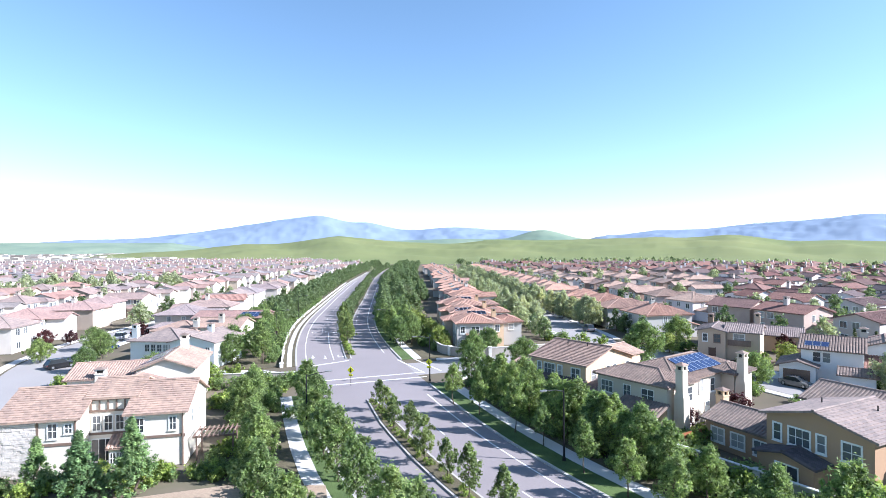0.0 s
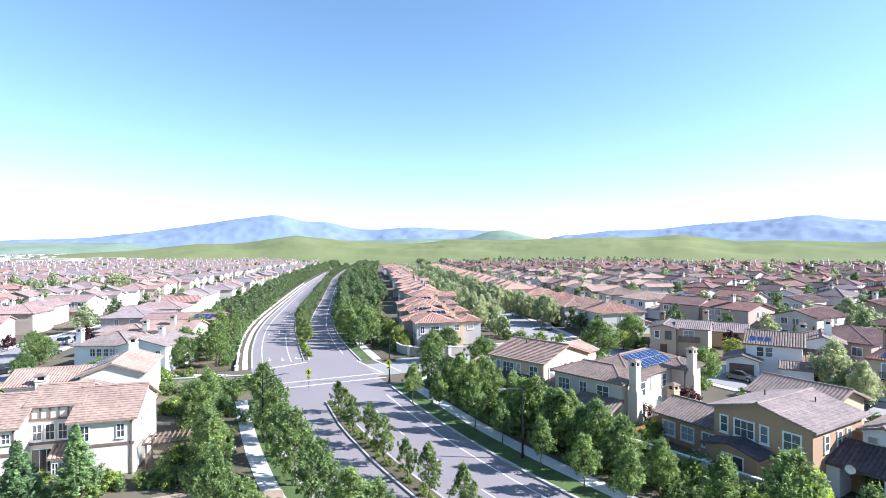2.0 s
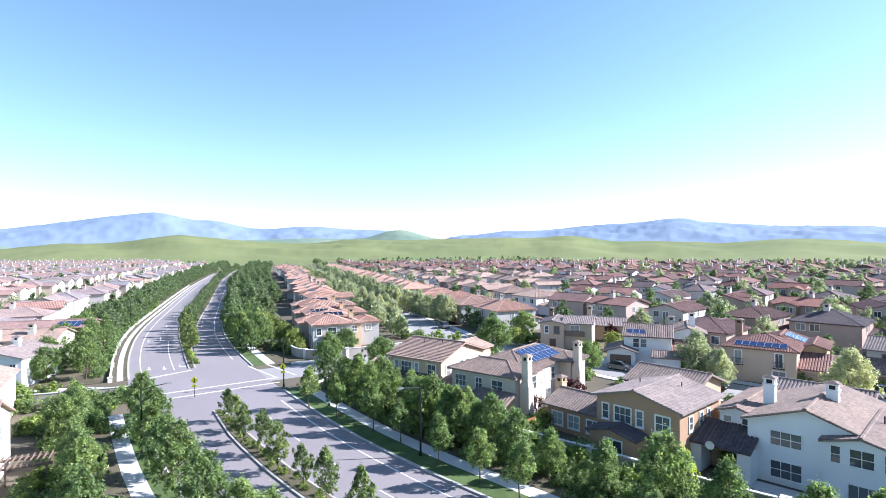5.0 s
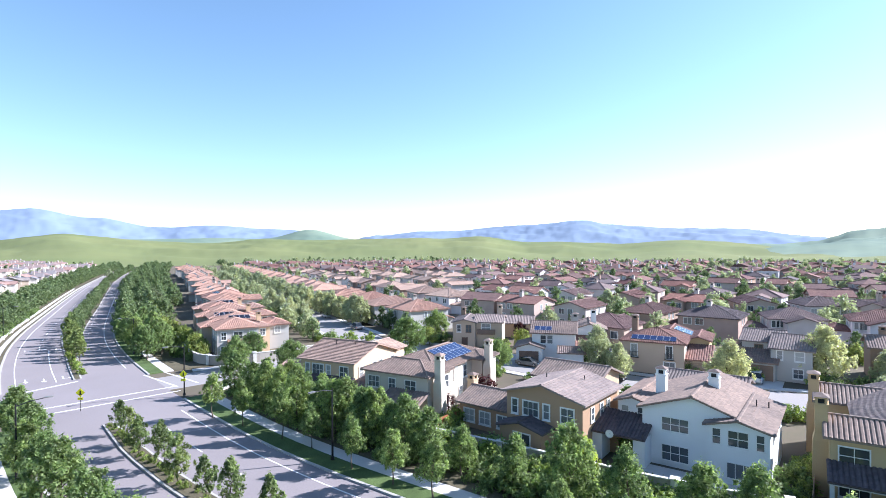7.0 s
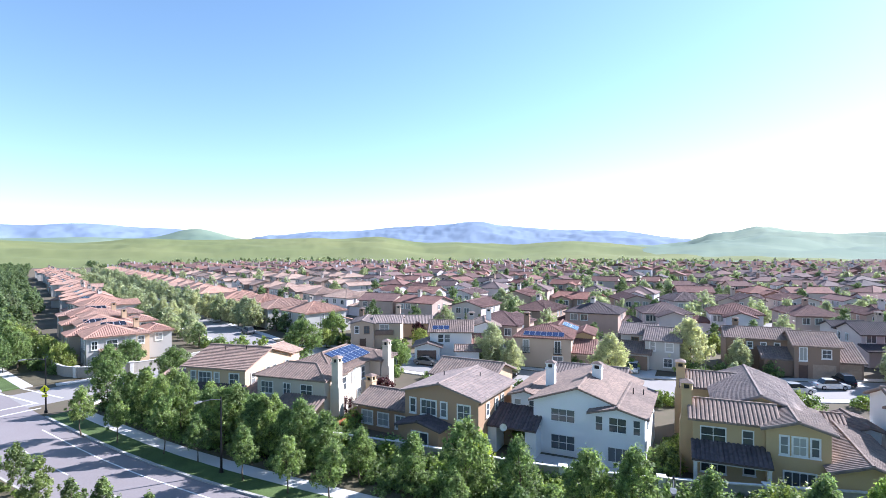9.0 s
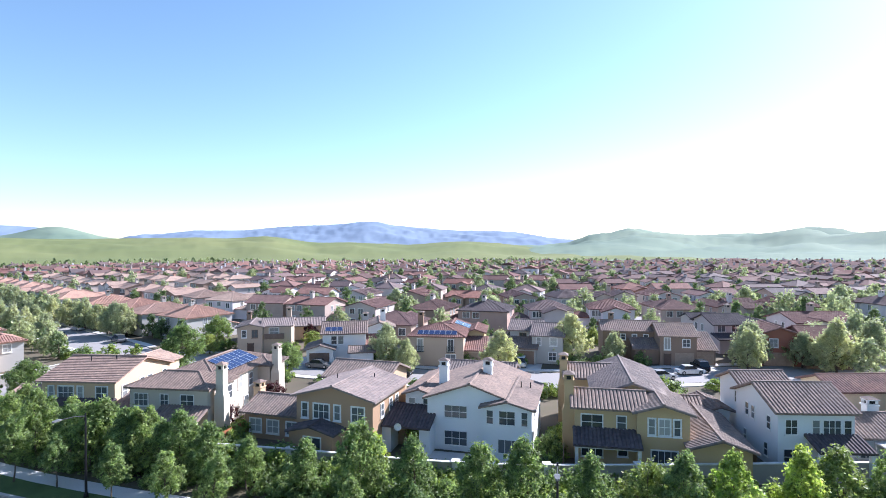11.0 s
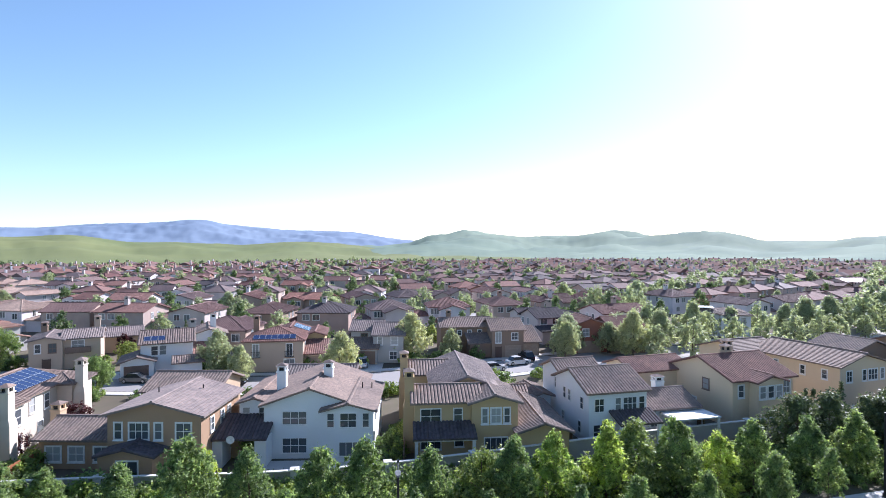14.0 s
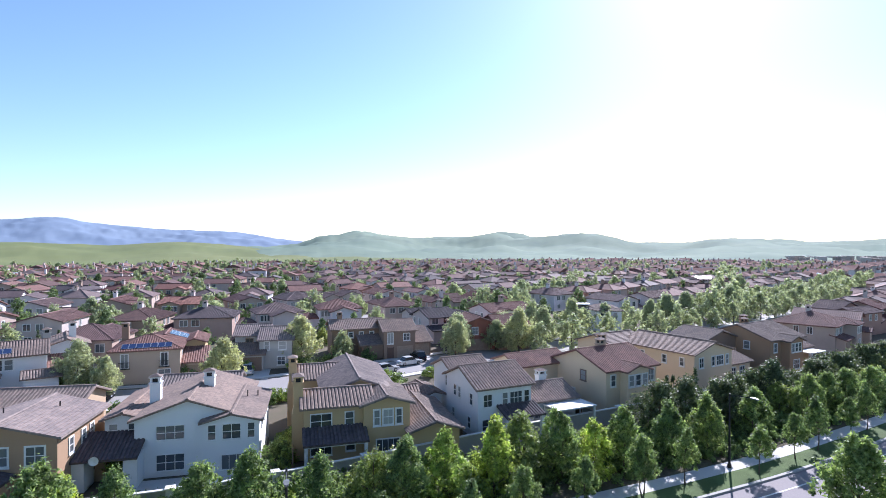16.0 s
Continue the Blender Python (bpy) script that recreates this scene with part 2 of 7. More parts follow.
class Shape:
    """Vertices and faces of one mesh."""

    def __init__(self):
        self.v, self.f = [], []

    def face(self, *pts):
        k = len(self.v)
        self.v += [tuple(p) for p in pts]
        self.f.append(tuple(range(k, k + len(pts))))

    def box(self, x0, x1, y0, y1, z0, z1):
        k = len(self.v)
        self.v += [(x0, y0, z0), (x1, y0, z0), (x1, y1, z0), (x0, y1, z0), (x0, y0, z1), (x1, y0, z1), (x1, y1, z1), (x0, y1, z1)]
        self.f += [tuple(k + i for i in q) for q in ((0, 3, 2, 1), (4, 5, 6, 7), (0, 1, 5, 4), (1, 2, 6, 5), (2, 3, 7, 6), (3, 0, 4, 7))]
        return self

    def slab(self, pts, down):
        """A flat polygon with thickness straight down."""
        k, n = len(self.v), len(pts)
        self.v += [tuple(p) for p in pts] + [(p[0], p[1], p[2] - down) for p in pts]
        self.f.append(tuple(range(k, k + n)))
        self.f.append(tuple(range(k + 2 * n - 1, k + n - 1, -1)))
        for i in range(n):
            j = (i + 1) % n
            self.f.append((k + i, k + n + i, k + n + j, k + j))
        return self

    def tube(self, pts, radii, sides=7):
        """A tapered tube along points, closed at its end."""
        k = len(self.v)
        for i, p in enumerate(pts):
            a, b = Vector(pts[max(i - 1, 0)]), Vector(pts[min(i + 1, len(pts) - 1)])
            d = (b - a).normalized()
            u = d.orthogonal().normalized()
            w = d.cross(u)
            for s in range(sides):
                q = Vector(p) + radii[i] * (math.cos(2 * math.pi * s / sides) * u + math.sin(2 * math.pi * s / sides) * w)
                self.v.append(tuple(q))
        for i in range(len(pts) - 1):
            for s in range(sides):
                t = (s + 1) % sides
                self.f.append((k + i * sides + s, k + i * sides + t, k + (i + 1) * sides + t, k + (i + 1) * sides + s))
        self.f.append(tuple(k + (len(pts) - 1) * sides + s for s in range(sides)))
        return self

    def mesh(self, name, mat):
        me = bpy.data.meshes.new(name)
        me.from_pydata(self.v, [], self.f)
        me.materials.append(mat)
        return me


def part(name, shape, mat, parent=None, label=""):
    """One mesh object, under a thing or a part when parent is given."""
    data = shape if isinstance(shape, bpy.types.Mesh) else shape.mesh(name, mat)
    ob = new(name, data)
    ob.parent = parent
    if label:
        tagged(ob, label)
    return ob


def thing(name, m, label, category, group=""):
    ob = new(name)
    ob.empty_display_size = 0.5
    ob.matrix_basis = m
    return tagged(ob, label, category, group)


def structure(name, shape, mat, label="", category=""):
    return tagged(part(name, shape, mat), label or name.replace("_", " "), category, kind="structure")


def spline(points, step=4.0):
    """A smooth line through points, as points about step apart."""
    p = [Vector(q) for q in points]
    p = [2 * p[0] - p[1]] + p + [2 * p[-1] - p[-2]]
    out = []
    for i in range(1, len(p) - 2):
        n = max(1, int((p[i + 1] - p[i]).length / step))
        for k in range(n):
            t = k / n
            out.append(0.5 * (2 * p[i] + (p[i + 1] - p[i - 1]) * t + (2 * p[i - 1] - 5 * p[i] + 4 * p[i + 1] - p[i + 2]) * t * t + (3 * p[i] - 3 * p[i + 1] + p[i + 2] - p[i - 1]) * t ** 3))
    return out + [p[-2]]


def normals(line):
    """To the left of the line's direction."""
    out = []
    for i in range(len(line)):
        d = (line[min(i + 1, len(line) - 1)] - line[max(i - 1, 0)]).normalized()
        out.append(Vector((-d.y, d.x)))
    return out


def offset(line, d):
    return [p + n * d for p, n in zip(line, normals(line))]


def band(shape, line, a, b, z0, z1):
    """A strip between two offsets of a line; a and b may be functions of the index. With thickness from z0 up to z1."""
    nn = normals(line)
    fa, fb = (a if callable(a) else lambda i: a), (b if callable(b) else lambda i: b)
    k = len(shape.v)
    for i, (p, n) in enumerate(zip(line, nn)):
        q, r = p + n * fa(i), p + n * fb(i)
        shape.v += [(q.x, q.y, z1), (r.x, r.y, z1), (q.x, q.y, z0), (r.x, r.y, z0)]
    for i in range(len(line) - 1):
        s, t = k + 4 * i, k + 4 * i + 4
        shape.f += [(s + 1, s, t, t + 1), (s, s + 2, t + 2, t), (s + 3, s + 1, t + 1, t + 3)]
    e = k + 4 * (len(line) - 1)
    shape.f += [(k, k + 1, k + 3, k + 2), (e + 1, e, e + 2, e + 3)]
    return shape


def along(line, d):
    """The point and heading d metres along a line."""
    for a, b in zip(line, line[1:]):
        n = (b - a).length
        if d <= n:
            return a + (b - a) * (d / n), math.degrees(math.atan2(b.y - a.y, b.x - a.x))
        d -= n
    return line[-1], math.degrees(math.atan2(line[-1].y - line[-2].y, line[-1].x - line[-2].x))


def length(line):
    return sum((b - a).length for a, b in zip(line, line[1:]))


# ---------------------------------------------------------------- ground, hills
g = Shape()
RINGS = [0, 30, 80, 160, 320, 640, 1200, 2400, 4800]
for i, (r0, r1) in enumerate(zip(RINGS, RINGS[1:])):
    for k in range(64):
        a, b = 2 * math.pi * k / 64, 2 * math.pi * (k + 1) / 64
        pts = [(r1 * math.cos(a), r1 * math.sin(a), 0), (r1 * math.cos(b), r1 * math.sin(b), 0), (r0 * math.cos(b), r0 * math.sin(b), 0), (r0 * math.cos(a), r0 * math.sin(a), 0)]
        g.face(*(pts if r0 else pts[:3]))
structure("ground", g, GROUND, "flat suburban ground of grass and planted earth reaching the horizon", "ground")


def range_of_hills(name, mat, label, a0, a1, r0, r1, crest, bumps, rough, seed, grain=0.0):
    """A strip of land between two distances, az in degrees clockwise from +y. bumps: (az, width, height in metres)."""
    s, na, nr = Shape(), int((a1 - a0) * 6), 26
    for i in range(na + 1):
        a = a0 + (a1 - a0) * i / na
        top = crest + sum(h * math.exp(-((a - c) / w) ** 2) for c, w, h in bumps)
        top *= min(1.0, (a - a0) / 7 + 0.02, (a1 - a) / 7 + 0.02)
        for j in range(nr + 1):
            f = j / nr
            r = r0 + (r1 - r0) * f
            z = top * (math.sin(f * math.pi * 0.5) ** 1.6)
            x, y = r * math.sin(radians(a)), r * math.cos(radians(a))
            k = grain or 6.5 / (r1 - r0)
            wob = noise.fractal(Vector((x * k + seed, y * k, seed)), 1.1, 2.2, 4)
            z += wob * rough * (math.sin(f * math.pi) + 0.12 * f)
            s.v.append((x, y, z - 3.0 * (1 - f) ** 4))
    for i in range(na):
        for j in range(nr):
            q = i * (nr + 1) + j
            s.f.append((q, q + nr + 1, q + nr + 2, q + 1))
    ob = structure(name, s, mat, label, "hill")
    for p in ob.data.polygons:
        p.use_smooth = True
    return ob


# crest heights are over the ground, at the outer distance
range_of_hills("hills_near", HILL_GREEN, "low rolling green grass hills behind the town", -36, 72, 560, 1750, 12,
               ((-20, 5, 20), (-11, 5, 42), (-3, 5, 20), (6, 5, 29), (14, 5, 23), (21, 5, 29), (28, 4, 31), (36, 5, 19), (48, 6, 22)), 7.0, 3.1, 0.0081)
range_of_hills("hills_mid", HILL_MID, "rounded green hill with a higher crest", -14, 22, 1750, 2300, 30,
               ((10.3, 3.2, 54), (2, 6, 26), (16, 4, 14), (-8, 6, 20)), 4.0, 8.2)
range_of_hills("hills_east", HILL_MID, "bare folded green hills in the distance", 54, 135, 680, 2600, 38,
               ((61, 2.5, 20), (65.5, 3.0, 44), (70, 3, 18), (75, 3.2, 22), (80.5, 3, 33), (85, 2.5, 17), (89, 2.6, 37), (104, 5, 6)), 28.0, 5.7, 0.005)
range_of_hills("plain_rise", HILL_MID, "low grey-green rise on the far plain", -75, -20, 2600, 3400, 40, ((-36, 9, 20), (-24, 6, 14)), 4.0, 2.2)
range_of_hills("mountain_range_west", MOUNTAIN, "mountain with a broad summit, coloured a hazy blue", -45, 22, 3000, 4400, 60,
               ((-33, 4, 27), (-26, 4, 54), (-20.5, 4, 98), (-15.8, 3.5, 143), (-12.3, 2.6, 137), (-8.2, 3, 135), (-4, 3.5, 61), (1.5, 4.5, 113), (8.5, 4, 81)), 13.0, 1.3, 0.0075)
range_of_hills("mountain_range_east", MOUNTAIN, "ridge with pale folded slopes, coloured a hazy blue", 10, 66, 3000, 4400, 60,
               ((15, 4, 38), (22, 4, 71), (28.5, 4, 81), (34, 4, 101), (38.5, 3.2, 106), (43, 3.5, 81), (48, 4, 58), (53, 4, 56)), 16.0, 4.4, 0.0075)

# ---------------------------------------------------------------- the boulevard
# the east kerb, from south to north
KERB_LINE = spline([(150, -104), (110, -68), (67.9, -28.2), (50.3, -9.6), (35.2, 9.5), (24.0, 26.5), (14.3, 43.5), (9.0, 53.6), (4.2, 64.5), (-2.4, 83.0), (-8.2, 101.5), (-14.6, 126), (-20.0, 155), (-25.2, 201), (-36.5, 320), (-43, 420), (-47, 500), (-50, 640)])
NORTH = [p for p in KERB_LINE if p.y > 101]
SOUTH = [p for p in KERB_LINE if p.y < 84]
road = Shape()
band(road, KERB_LINE, -0.1, 19.0, -0.3, 0.02)
structure("boulevard_road", road, ASPHALT, "grey asphalt four-lane boulevard with painted lines", "road")
side = spline([(-8, 93), (2, 96.5), (14, 102), (26, 107.5), (37, 107), (44, 97), (49.5, 85), (55.5, 72), (63.5, 57.5), (73, 46), (84, 37), (97, 27), (112, 13), (132, -4), (156, -23), (190, -48), (260, -90), (360, -140)])
st = Shape()
band(st, side, -4.6, 4.6, -0.3, 0.016)
structure("side_street_road", st, STREET, "pale grey residential street behind the first houses", "road")
orange = spline([(30, 106), (33, 122), (31, 145), (28, 172), (25.5, 210), (22.5, 270), (19, 330), (14, 400), (8, 480)])
st = Shape()
band(st, orange, -5.0, 5.0, -0.3, 0.012)
structure("north_street_road", st, STREET, "pale residential street lined with young trees", "road")
west = spline([(-40, 62), (-52, 70), (-66, 86), (-75, 105), (-79, 130), (-78, 155), (-74, 190), (-78, 240), (-92, 330)])
st = Shape()
band(st, west, -4.8, 4.8, -0.3, 0.012)
structure("west_street_road", st, STREET, "pale grey residential street with parked cars", "road")
link = spline([(-52, 70), (-80, 66), (-130, 60)])
st = Shape()
band(st, link, -4.5, 4.5, -0.3, 0.008)
structure("west_link_road", st, STREET, "pale grey cross street", "road")


def kerbs(line, offs, width=0.3, z=0.16):
    for o in offs:
        s = Shape()
        band(s, line, o, o + width, -0.2, z)
        structure("kerb", s, KERB, "cast concrete kerb with gutter", "kerb")


kerbs(SOUTH, (-0.3, 18.3))
kerbs(NORTH, (-0.3, 18.7))
for nm, line, a, b, mat, lab in (
        ("verge_east", SOUTH, -2.6, -0.3, LAWN, "mown grass verge between kerb and footpath"),
        ("footpath_east", SOUTH, -4.3, -2.6, CONCRETE, "pale concrete footpath"),
        ("planting_bed_east", SOUTH, -13.5, -4.3, EARTH, "planted bed of earth under the trees"),
        ("verge_west", SOUTH, 18.6, 20.3, LAWN, "mown grass verge between kerb and footpath"),
        ("footpath_west", SOUTH, 20.3, 21.9, CONCRETE, "pale concrete footpath"),
        ("planting_bed_west", SOUTH, 21.9, 28.5, EARTH, "planted bed of earth under the trees"),
        ("verge_north_east", NORTH, -2.4, -0.3, LAWN, "mown grass verge between kerb and footpath"),
        ("footpath_north_east", NORTH, -4.0, -2.4, CONCRETE, "pale concrete footpath"),
        ("planting_bed_north_east", NORTH, -13.0, -4.0, EARTH, "planted bed of earth under the trees"),
        ("verge_north_west", NORTH, 19.0, 19.6, EARTH, "narrow planted verge between kerb and footpath"),
        ("footpath_north_west", NORTH, 19.6, 20.5, CONCRETE, "pale concrete footpath"),
        ("planting_bed_north_west", NORTH, 20.5, 32.0, EARTH, "planted bed of earth under the trees")):
    s = Shape()
    band(s, line, a, b, -0.2, 0.15 if "bed" not in nm else 0.13)
    structure(nm, s, mat, lab, "verge" if "verge" in nm else "pavement" if "path" in nm else "bed")

# medians: widths as offsets from the east kerb
MED_S = [p for p in KERB_LINE if p.y < 79.5]


def median(name, line, a, b):
    s = Shape()
    band(s, line, a, b, -0.2, 0.16)
    structure(name + "_kerb", s, KERB, "concrete kerb round the planted median", "kerb")
    s = Shape()
    fa, fb = (a if callable(a) else lambda i: a), (b if callable(b) else lambda i: b)
    band(s, line, lambda i: fa(i) + 0.25, lambda i: fb(i) - 0.25, -0.1, 0.2)
    structure(name, s, EARTH, "narrow planted median strip", "median")


nS = len(MED_S)
median("median_south", MED_S, lambda i: 9.0 + 0.35 * max(0, 1 - (nS - 1 - i) / 3), lambda i: 11.1 - 0.5 * max(0, 1 - (nS - 1 - i) / 2))
MED_N = [p for p in KERB_LINE if 101.5 < p.y < 345]


def med_mid(i):
    y = MED_N[i].y
    return float(np.interp(y, (101, 127, 160, 225, 345), (9.4, 8.4, 8.2, 8.0, 7.4)))


def med_half(i):
    return float(np.interp(MED_N[i].y, (101, 125, 160, 225, 320, 345), (0.5, 0.9, 2.2, 2.6, 1.6, 0.6)))


median("median_north", MED_N, lambda i: med_mid(i) - med_half(i), lambda i: med_mid(i) + med_half(i))
MED_F = [p for p in KERB_LINE if 375 < p.y < 640]
median("median_far", MED_F, 7.5, 11.0)


def marking(line, a, b, label, dash=0.0, gap=0.0):
    s = Shape()
    if dash:
        d, total = 0.0, length(line)
        while d < total - dash:
            p, h = along(line, d)
            q, _ = along(line, d + dash)
            t = (q - p).normalized()
            n = Vector((-t.y, t.x))
            pts = [p + n * a, p + n * b, q + n * b, q + n * a]
            s.slab([(v.x, v.y, 0.026) for v in reversed(pts)], 0.005)
            d += dash + gap
    else:
        band(s, line, a, b, 0.015, 0.026)
    structure("road_marking", s, PAINT, label, "road marking")


S_NEAR = [p for p in KERB_LINE if -60 < p.y < 82]
marking(S_NEAR, 1.75, 1.9, "solid white edge line")
marking(S_NEAR, 5.3, 5.42, "dashed white lane line", 2.2, 6.5)
marking(S_NEAR, 14.7, 14.82, "dashed white lane line", 2.2, 6.5)
N_NEAR = [p for p in KERB_LINE if 103 < p.y < 350]
marking([p for p in N_NEAR if p.y > 108], 1.75, 1.9, "solid white edge line")
marking(N_NEAR, 16.9, 17.05, "solid white edge line")
marking([p for p in N_NEAR if p.y < 140], 11.9, 12.05, "solid white turn lane line")
marking([p for p in N_NEAR if p.y > 150], 4.9, 5.03, "dashed white lane line", 3.0, 7.0)
marking([p for p in N_NEAR if p.y > 140], 13.6, 13.73, "dashed white lane line", 3.0, 7.0)


def stripe(a, b, w, label):
    a, b = Vector(a), Vector(b)
    d = (b - a).normalized()
    n = Vector((-d.y, d.x)) * w / 2
    s = Shape()
    s.slab([(p.x, p.y, 0.027) for p in (a - n, b - n, b + n, a + n)], 0.006)
    structure("road_marking", s, PAINT, label, "road marking")


stripe((-22.0, 81.3), (-2.9, 88.2), 0.35, "white pedestrian crossing line")
stripe((-22.6, 84.6), (-3.8, 91.2), 0.35, "white pedestrian crossing line")
stripe((-25.2, 95.4), (-17.9, 101.2), 0.45, "white stop line")
stripe((-3.4, 91.0), (-8.8, 101.6), 0.3, "white crossing line across the side street")
stripe((-0.6, 92.2), (-5.6, 102.0), 0.3, "white crossing line across the side street")


def road_arrow(p, heading, bent):
    """A lane arrow: shaft, and a head that points ahead or to the left."""
    s = Shape()
    z = 0.028
    s.slab([(-0.1, 0, z), (0.1, 0, z), (0.1, 2.0, z), (-0.1, 2.0, z)], 0.005)
    if bent:
        s.slab([(-0.1, 1.8, z), (-0.1, 2.0, z), (-0.7, 2.0, z), (-0.7, 1.8, z)], 0.005)
        s.slab([(-0.7, 1.5, z), (-0.7, 2.3, z), (-1.4, 1.9, z)], 0.005)
    else:
        s.slab([(-0.4, 2.0, z), (0.4, 2.0, z), (0, 3.0, z)], 0.005)
    ob = structure("road_arrow", s, PAINT, "white painted lane arrow", "road marking")
    ob.matrix_basis = pose(p[0], p[1], 0, 0, 0, heading)


for d, o, b in ((8, 10.9, True), (8, 13.4, False), (9, 15.7, False), (38, 10.8, True), (40, 13.6, True), (39, 16.0, True)):
    p, h = along(NORTH, d)
    n = Vector((-math.sin(radians(h)), math.cos(radians(h))))
    road_arrow(p + n * o, h + 90, b)

# corner paths at the crossing
s = Shape()
band(s, spline([(-1.5, 101.5), (4, 102.5), (14, 108.5), (24, 113)], 2), -0.8, 0.9, -0.1, 0.15)
structure("footpath_corner", s, CONCRETE, "pale concrete footpath round the corner", "pavement")
s = Shape()
band(s, spline([(2.0, 86), (6, 91), (15, 96), (27, 101)], 2), -0.8, 0.9, -0.1, 0.15)
structure("footpath_corner", s, CONCRETE, "pale concrete footpath along the side street", "pavement")
s = Shape()
band(s, spline([(-27.5, 90), (-31, 92), (-38, 92), (-52, 90)], 2), -0.9, 0.9, -0.1, 0.15)
structure("footpath_west_link", s, CONCRETE, "pale concrete path towards the houses", "pavement")
s = Shape()
band(s, [p for p in west if p.y < 240], -6.9, -5.3, -0.1, 0.14)
band(s, [p for p in west if p.y < 240], 5.3, 6.9, -0.1, 0.14)
structure("footpath_west_street", s, CONCRETE, "pale concrete footpath with kerb", "pavement")
for line in (side, orange):
    s = Shape()
    band(s, line[4:], -6.7, -5.2, -0.1, 0.14)
    band(s, line[4:], 5.2, 6.7, -0.1, 0.14)
    structure("footpath_street", s, CONCRETE, "pale concrete footpath with kerb", "pavement")
s = Shape()
s.slab([(x, y, 0.17) for x, y in ((-46, 24), (-12, 30), (-8.5, 40), (-10.5, 47.6), (-19, 47.8), (-27, 45.2), (-46, 40.5))], 0.1)
structure("bare_ground", s, BARE, "bare brown earth with tyre marks", "ground")

# ---------------------------------------------------------------- trees
RNG = np.random.default_rng(7)


def leaves(centres, radii, per, size, name, mat, flat=0.0):
    """Clumps of small leaf blades round centres."""
    c = np.repeat(np.asarray(centres, float), per, axis=0)
    r = np.repeat(np.asarray(radii, float), per)
    n = len(c)
    d = RNG.normal(size=(n, 3))
    d /= np.linalg.norm(d, axis=1)[:, None]
    p = c + d * (r * RNG.uniform(0.05, 1.3, n) ** 0.75)[:, None] * (1.0, 1.0, 1.25)
    nrm = d * 0.7 + RNG.normal(size=(n, 3)) * 0.6
    nrm[:, 2] += 0.5 + flat
    nrm /= np.linalg.norm(nrm, axis=1)[:, None]
    u = np.cross(nrm, RNG.normal(size=(n, 3)))
    u /= np.linalg.norm(u, axis=1)[:, None]
    w = np.cross(nrm, u)
    s = (size * RNG.uniform(0.6, 1.3, n))[:, None]
    v = np.stack([p - u * s - w * s * 0.6, p + u * s, p + w * s * 0.9], 1).reshape(-1, 3)
    me = bpy.data.meshes.new(name)
    me.vertices.add(3 * n)
    me.vertices.foreach_set("co", v.ravel())
    me.loops.add(3 * n)
    me.loops.foreach_set("vertex_index", np.arange(3 * n))
    me.polygons.add(n)
    me.polygons.foreach_set("loop_start", np.arange(0, 3 * n, 3))
    me.polygons.foreach_set("loop_total", np.full(n, 3))
    me.update()
    me.materials.append(mat)
    return me


def tree(m, height, radius, base, mat, clumps, per, size, outline, label, limbs=8, trunk_r=0.11, name="tree", flat=0.0, clump_r=0.26):
    """Trunk with limbs, and a crown of leaf clumps. outline(f): share of the radius at share f of the crown's height."""
    ob = thing(name, m, label, "tree" if name != "shrub" else "shrub")
    s = Shape()
    bend = RNG.normal(size=2) * 0.12
    top = height * 0.86
    spine = [(bend[0] * math.sin(k * 1.1), bend[1] * math.sin(k * 0.9), top * k / 5) for k in range(6)]
    s.tube(spine, [trunk_r * (1.35 if k == 0 else 1 - 0.16 * k) for k in range(6)], 7)
    cs, rs = [], []
    ch = height - base
    for k in range(limbs):
        a = k * 2.4 + RNG.uniform(-0.3, 0.3)
        z0 = base * 0.85 + ch * 0.55 * k / limbs
        reach = radius * 0.75 * outline(min(0.95, (z0 + ch * 0.2 - base) / ch))
        z1 = z0 + reach * 0.9
        mid = (math.cos(a) * reach * 0.5, math.sin(a) * reach * 0.5, (z0 + z1) / 2 - 0.05)
        s.tube([(0, 0, z0), mid, (math.cos(a) * reach, math.sin(a) * reach, z1)], [trunk_r * 0.5, trunk_r * 0.32, trunk_r * 0.1], 5)
    lean = RNG.uniform(0, 6.28)
    sway = RNG.normal(size=2) * 0.09 * radius
    for k in range(clumps):
        f = RNG.uniform(0, 1) ** 0.9
        lim = radius * outline(f)
        a = RNG.uniform(0, 2 * math.pi)
        lump = 1 + 0.16 * math.sin(3 * a + lean) + 0.12 * math.sin(5 * a + 9 * f)
        d = lim * lump * math.sqrt(RNG.uniform(0.08, 1.0))
        reach_out = 1.0
        if k % 5 == 0:      # shoots that stand out of the crown
            d, reach_out = lim * RNG.uniform(0.95, 1.28), 0.6
        peak = 1 - 0.15 * (1 + math.sin(2 * a + 1.7 * lean)) * f * min(1.0, d / radius * 2)
        cs.append((d * math.cos(a) + sway[0] * f, d * math.sin(a) + sway[1] * f, base + ch * f * peak + RNG.normal() * 0.14))
        rs.append(radius * clump_r * RNG.uniform(0.6, 1.35) * reach_out)
    part("trunk", s, BARK, ob)
    part("crown", leaves(cs, rs, per, size, "crown", mat, flat), mat, ob)
    return ob


def oval(f):
    return max(0.12, math.sin(math.pi * (0.1 + 0.88 * f)) ** 0.7)


def egg(f):
    return max(0.08, (1 - f) ** 0.55 * min(1.0, 0.55 + 2.2 * f))


def bushy(f):
    return max(0.2, (1 - f ** 2.3) ** 0.7 * min(1.0, 0.62 + 1.6 * f))


def cone(f):
    return max(0.04, (1 - f) * (0.9 + 0.14 * math.sin(f * 34)))


def column(f):
    return max(0.1, min(1.0, 0.6 + 2 * f) * (1 - f ** 4))


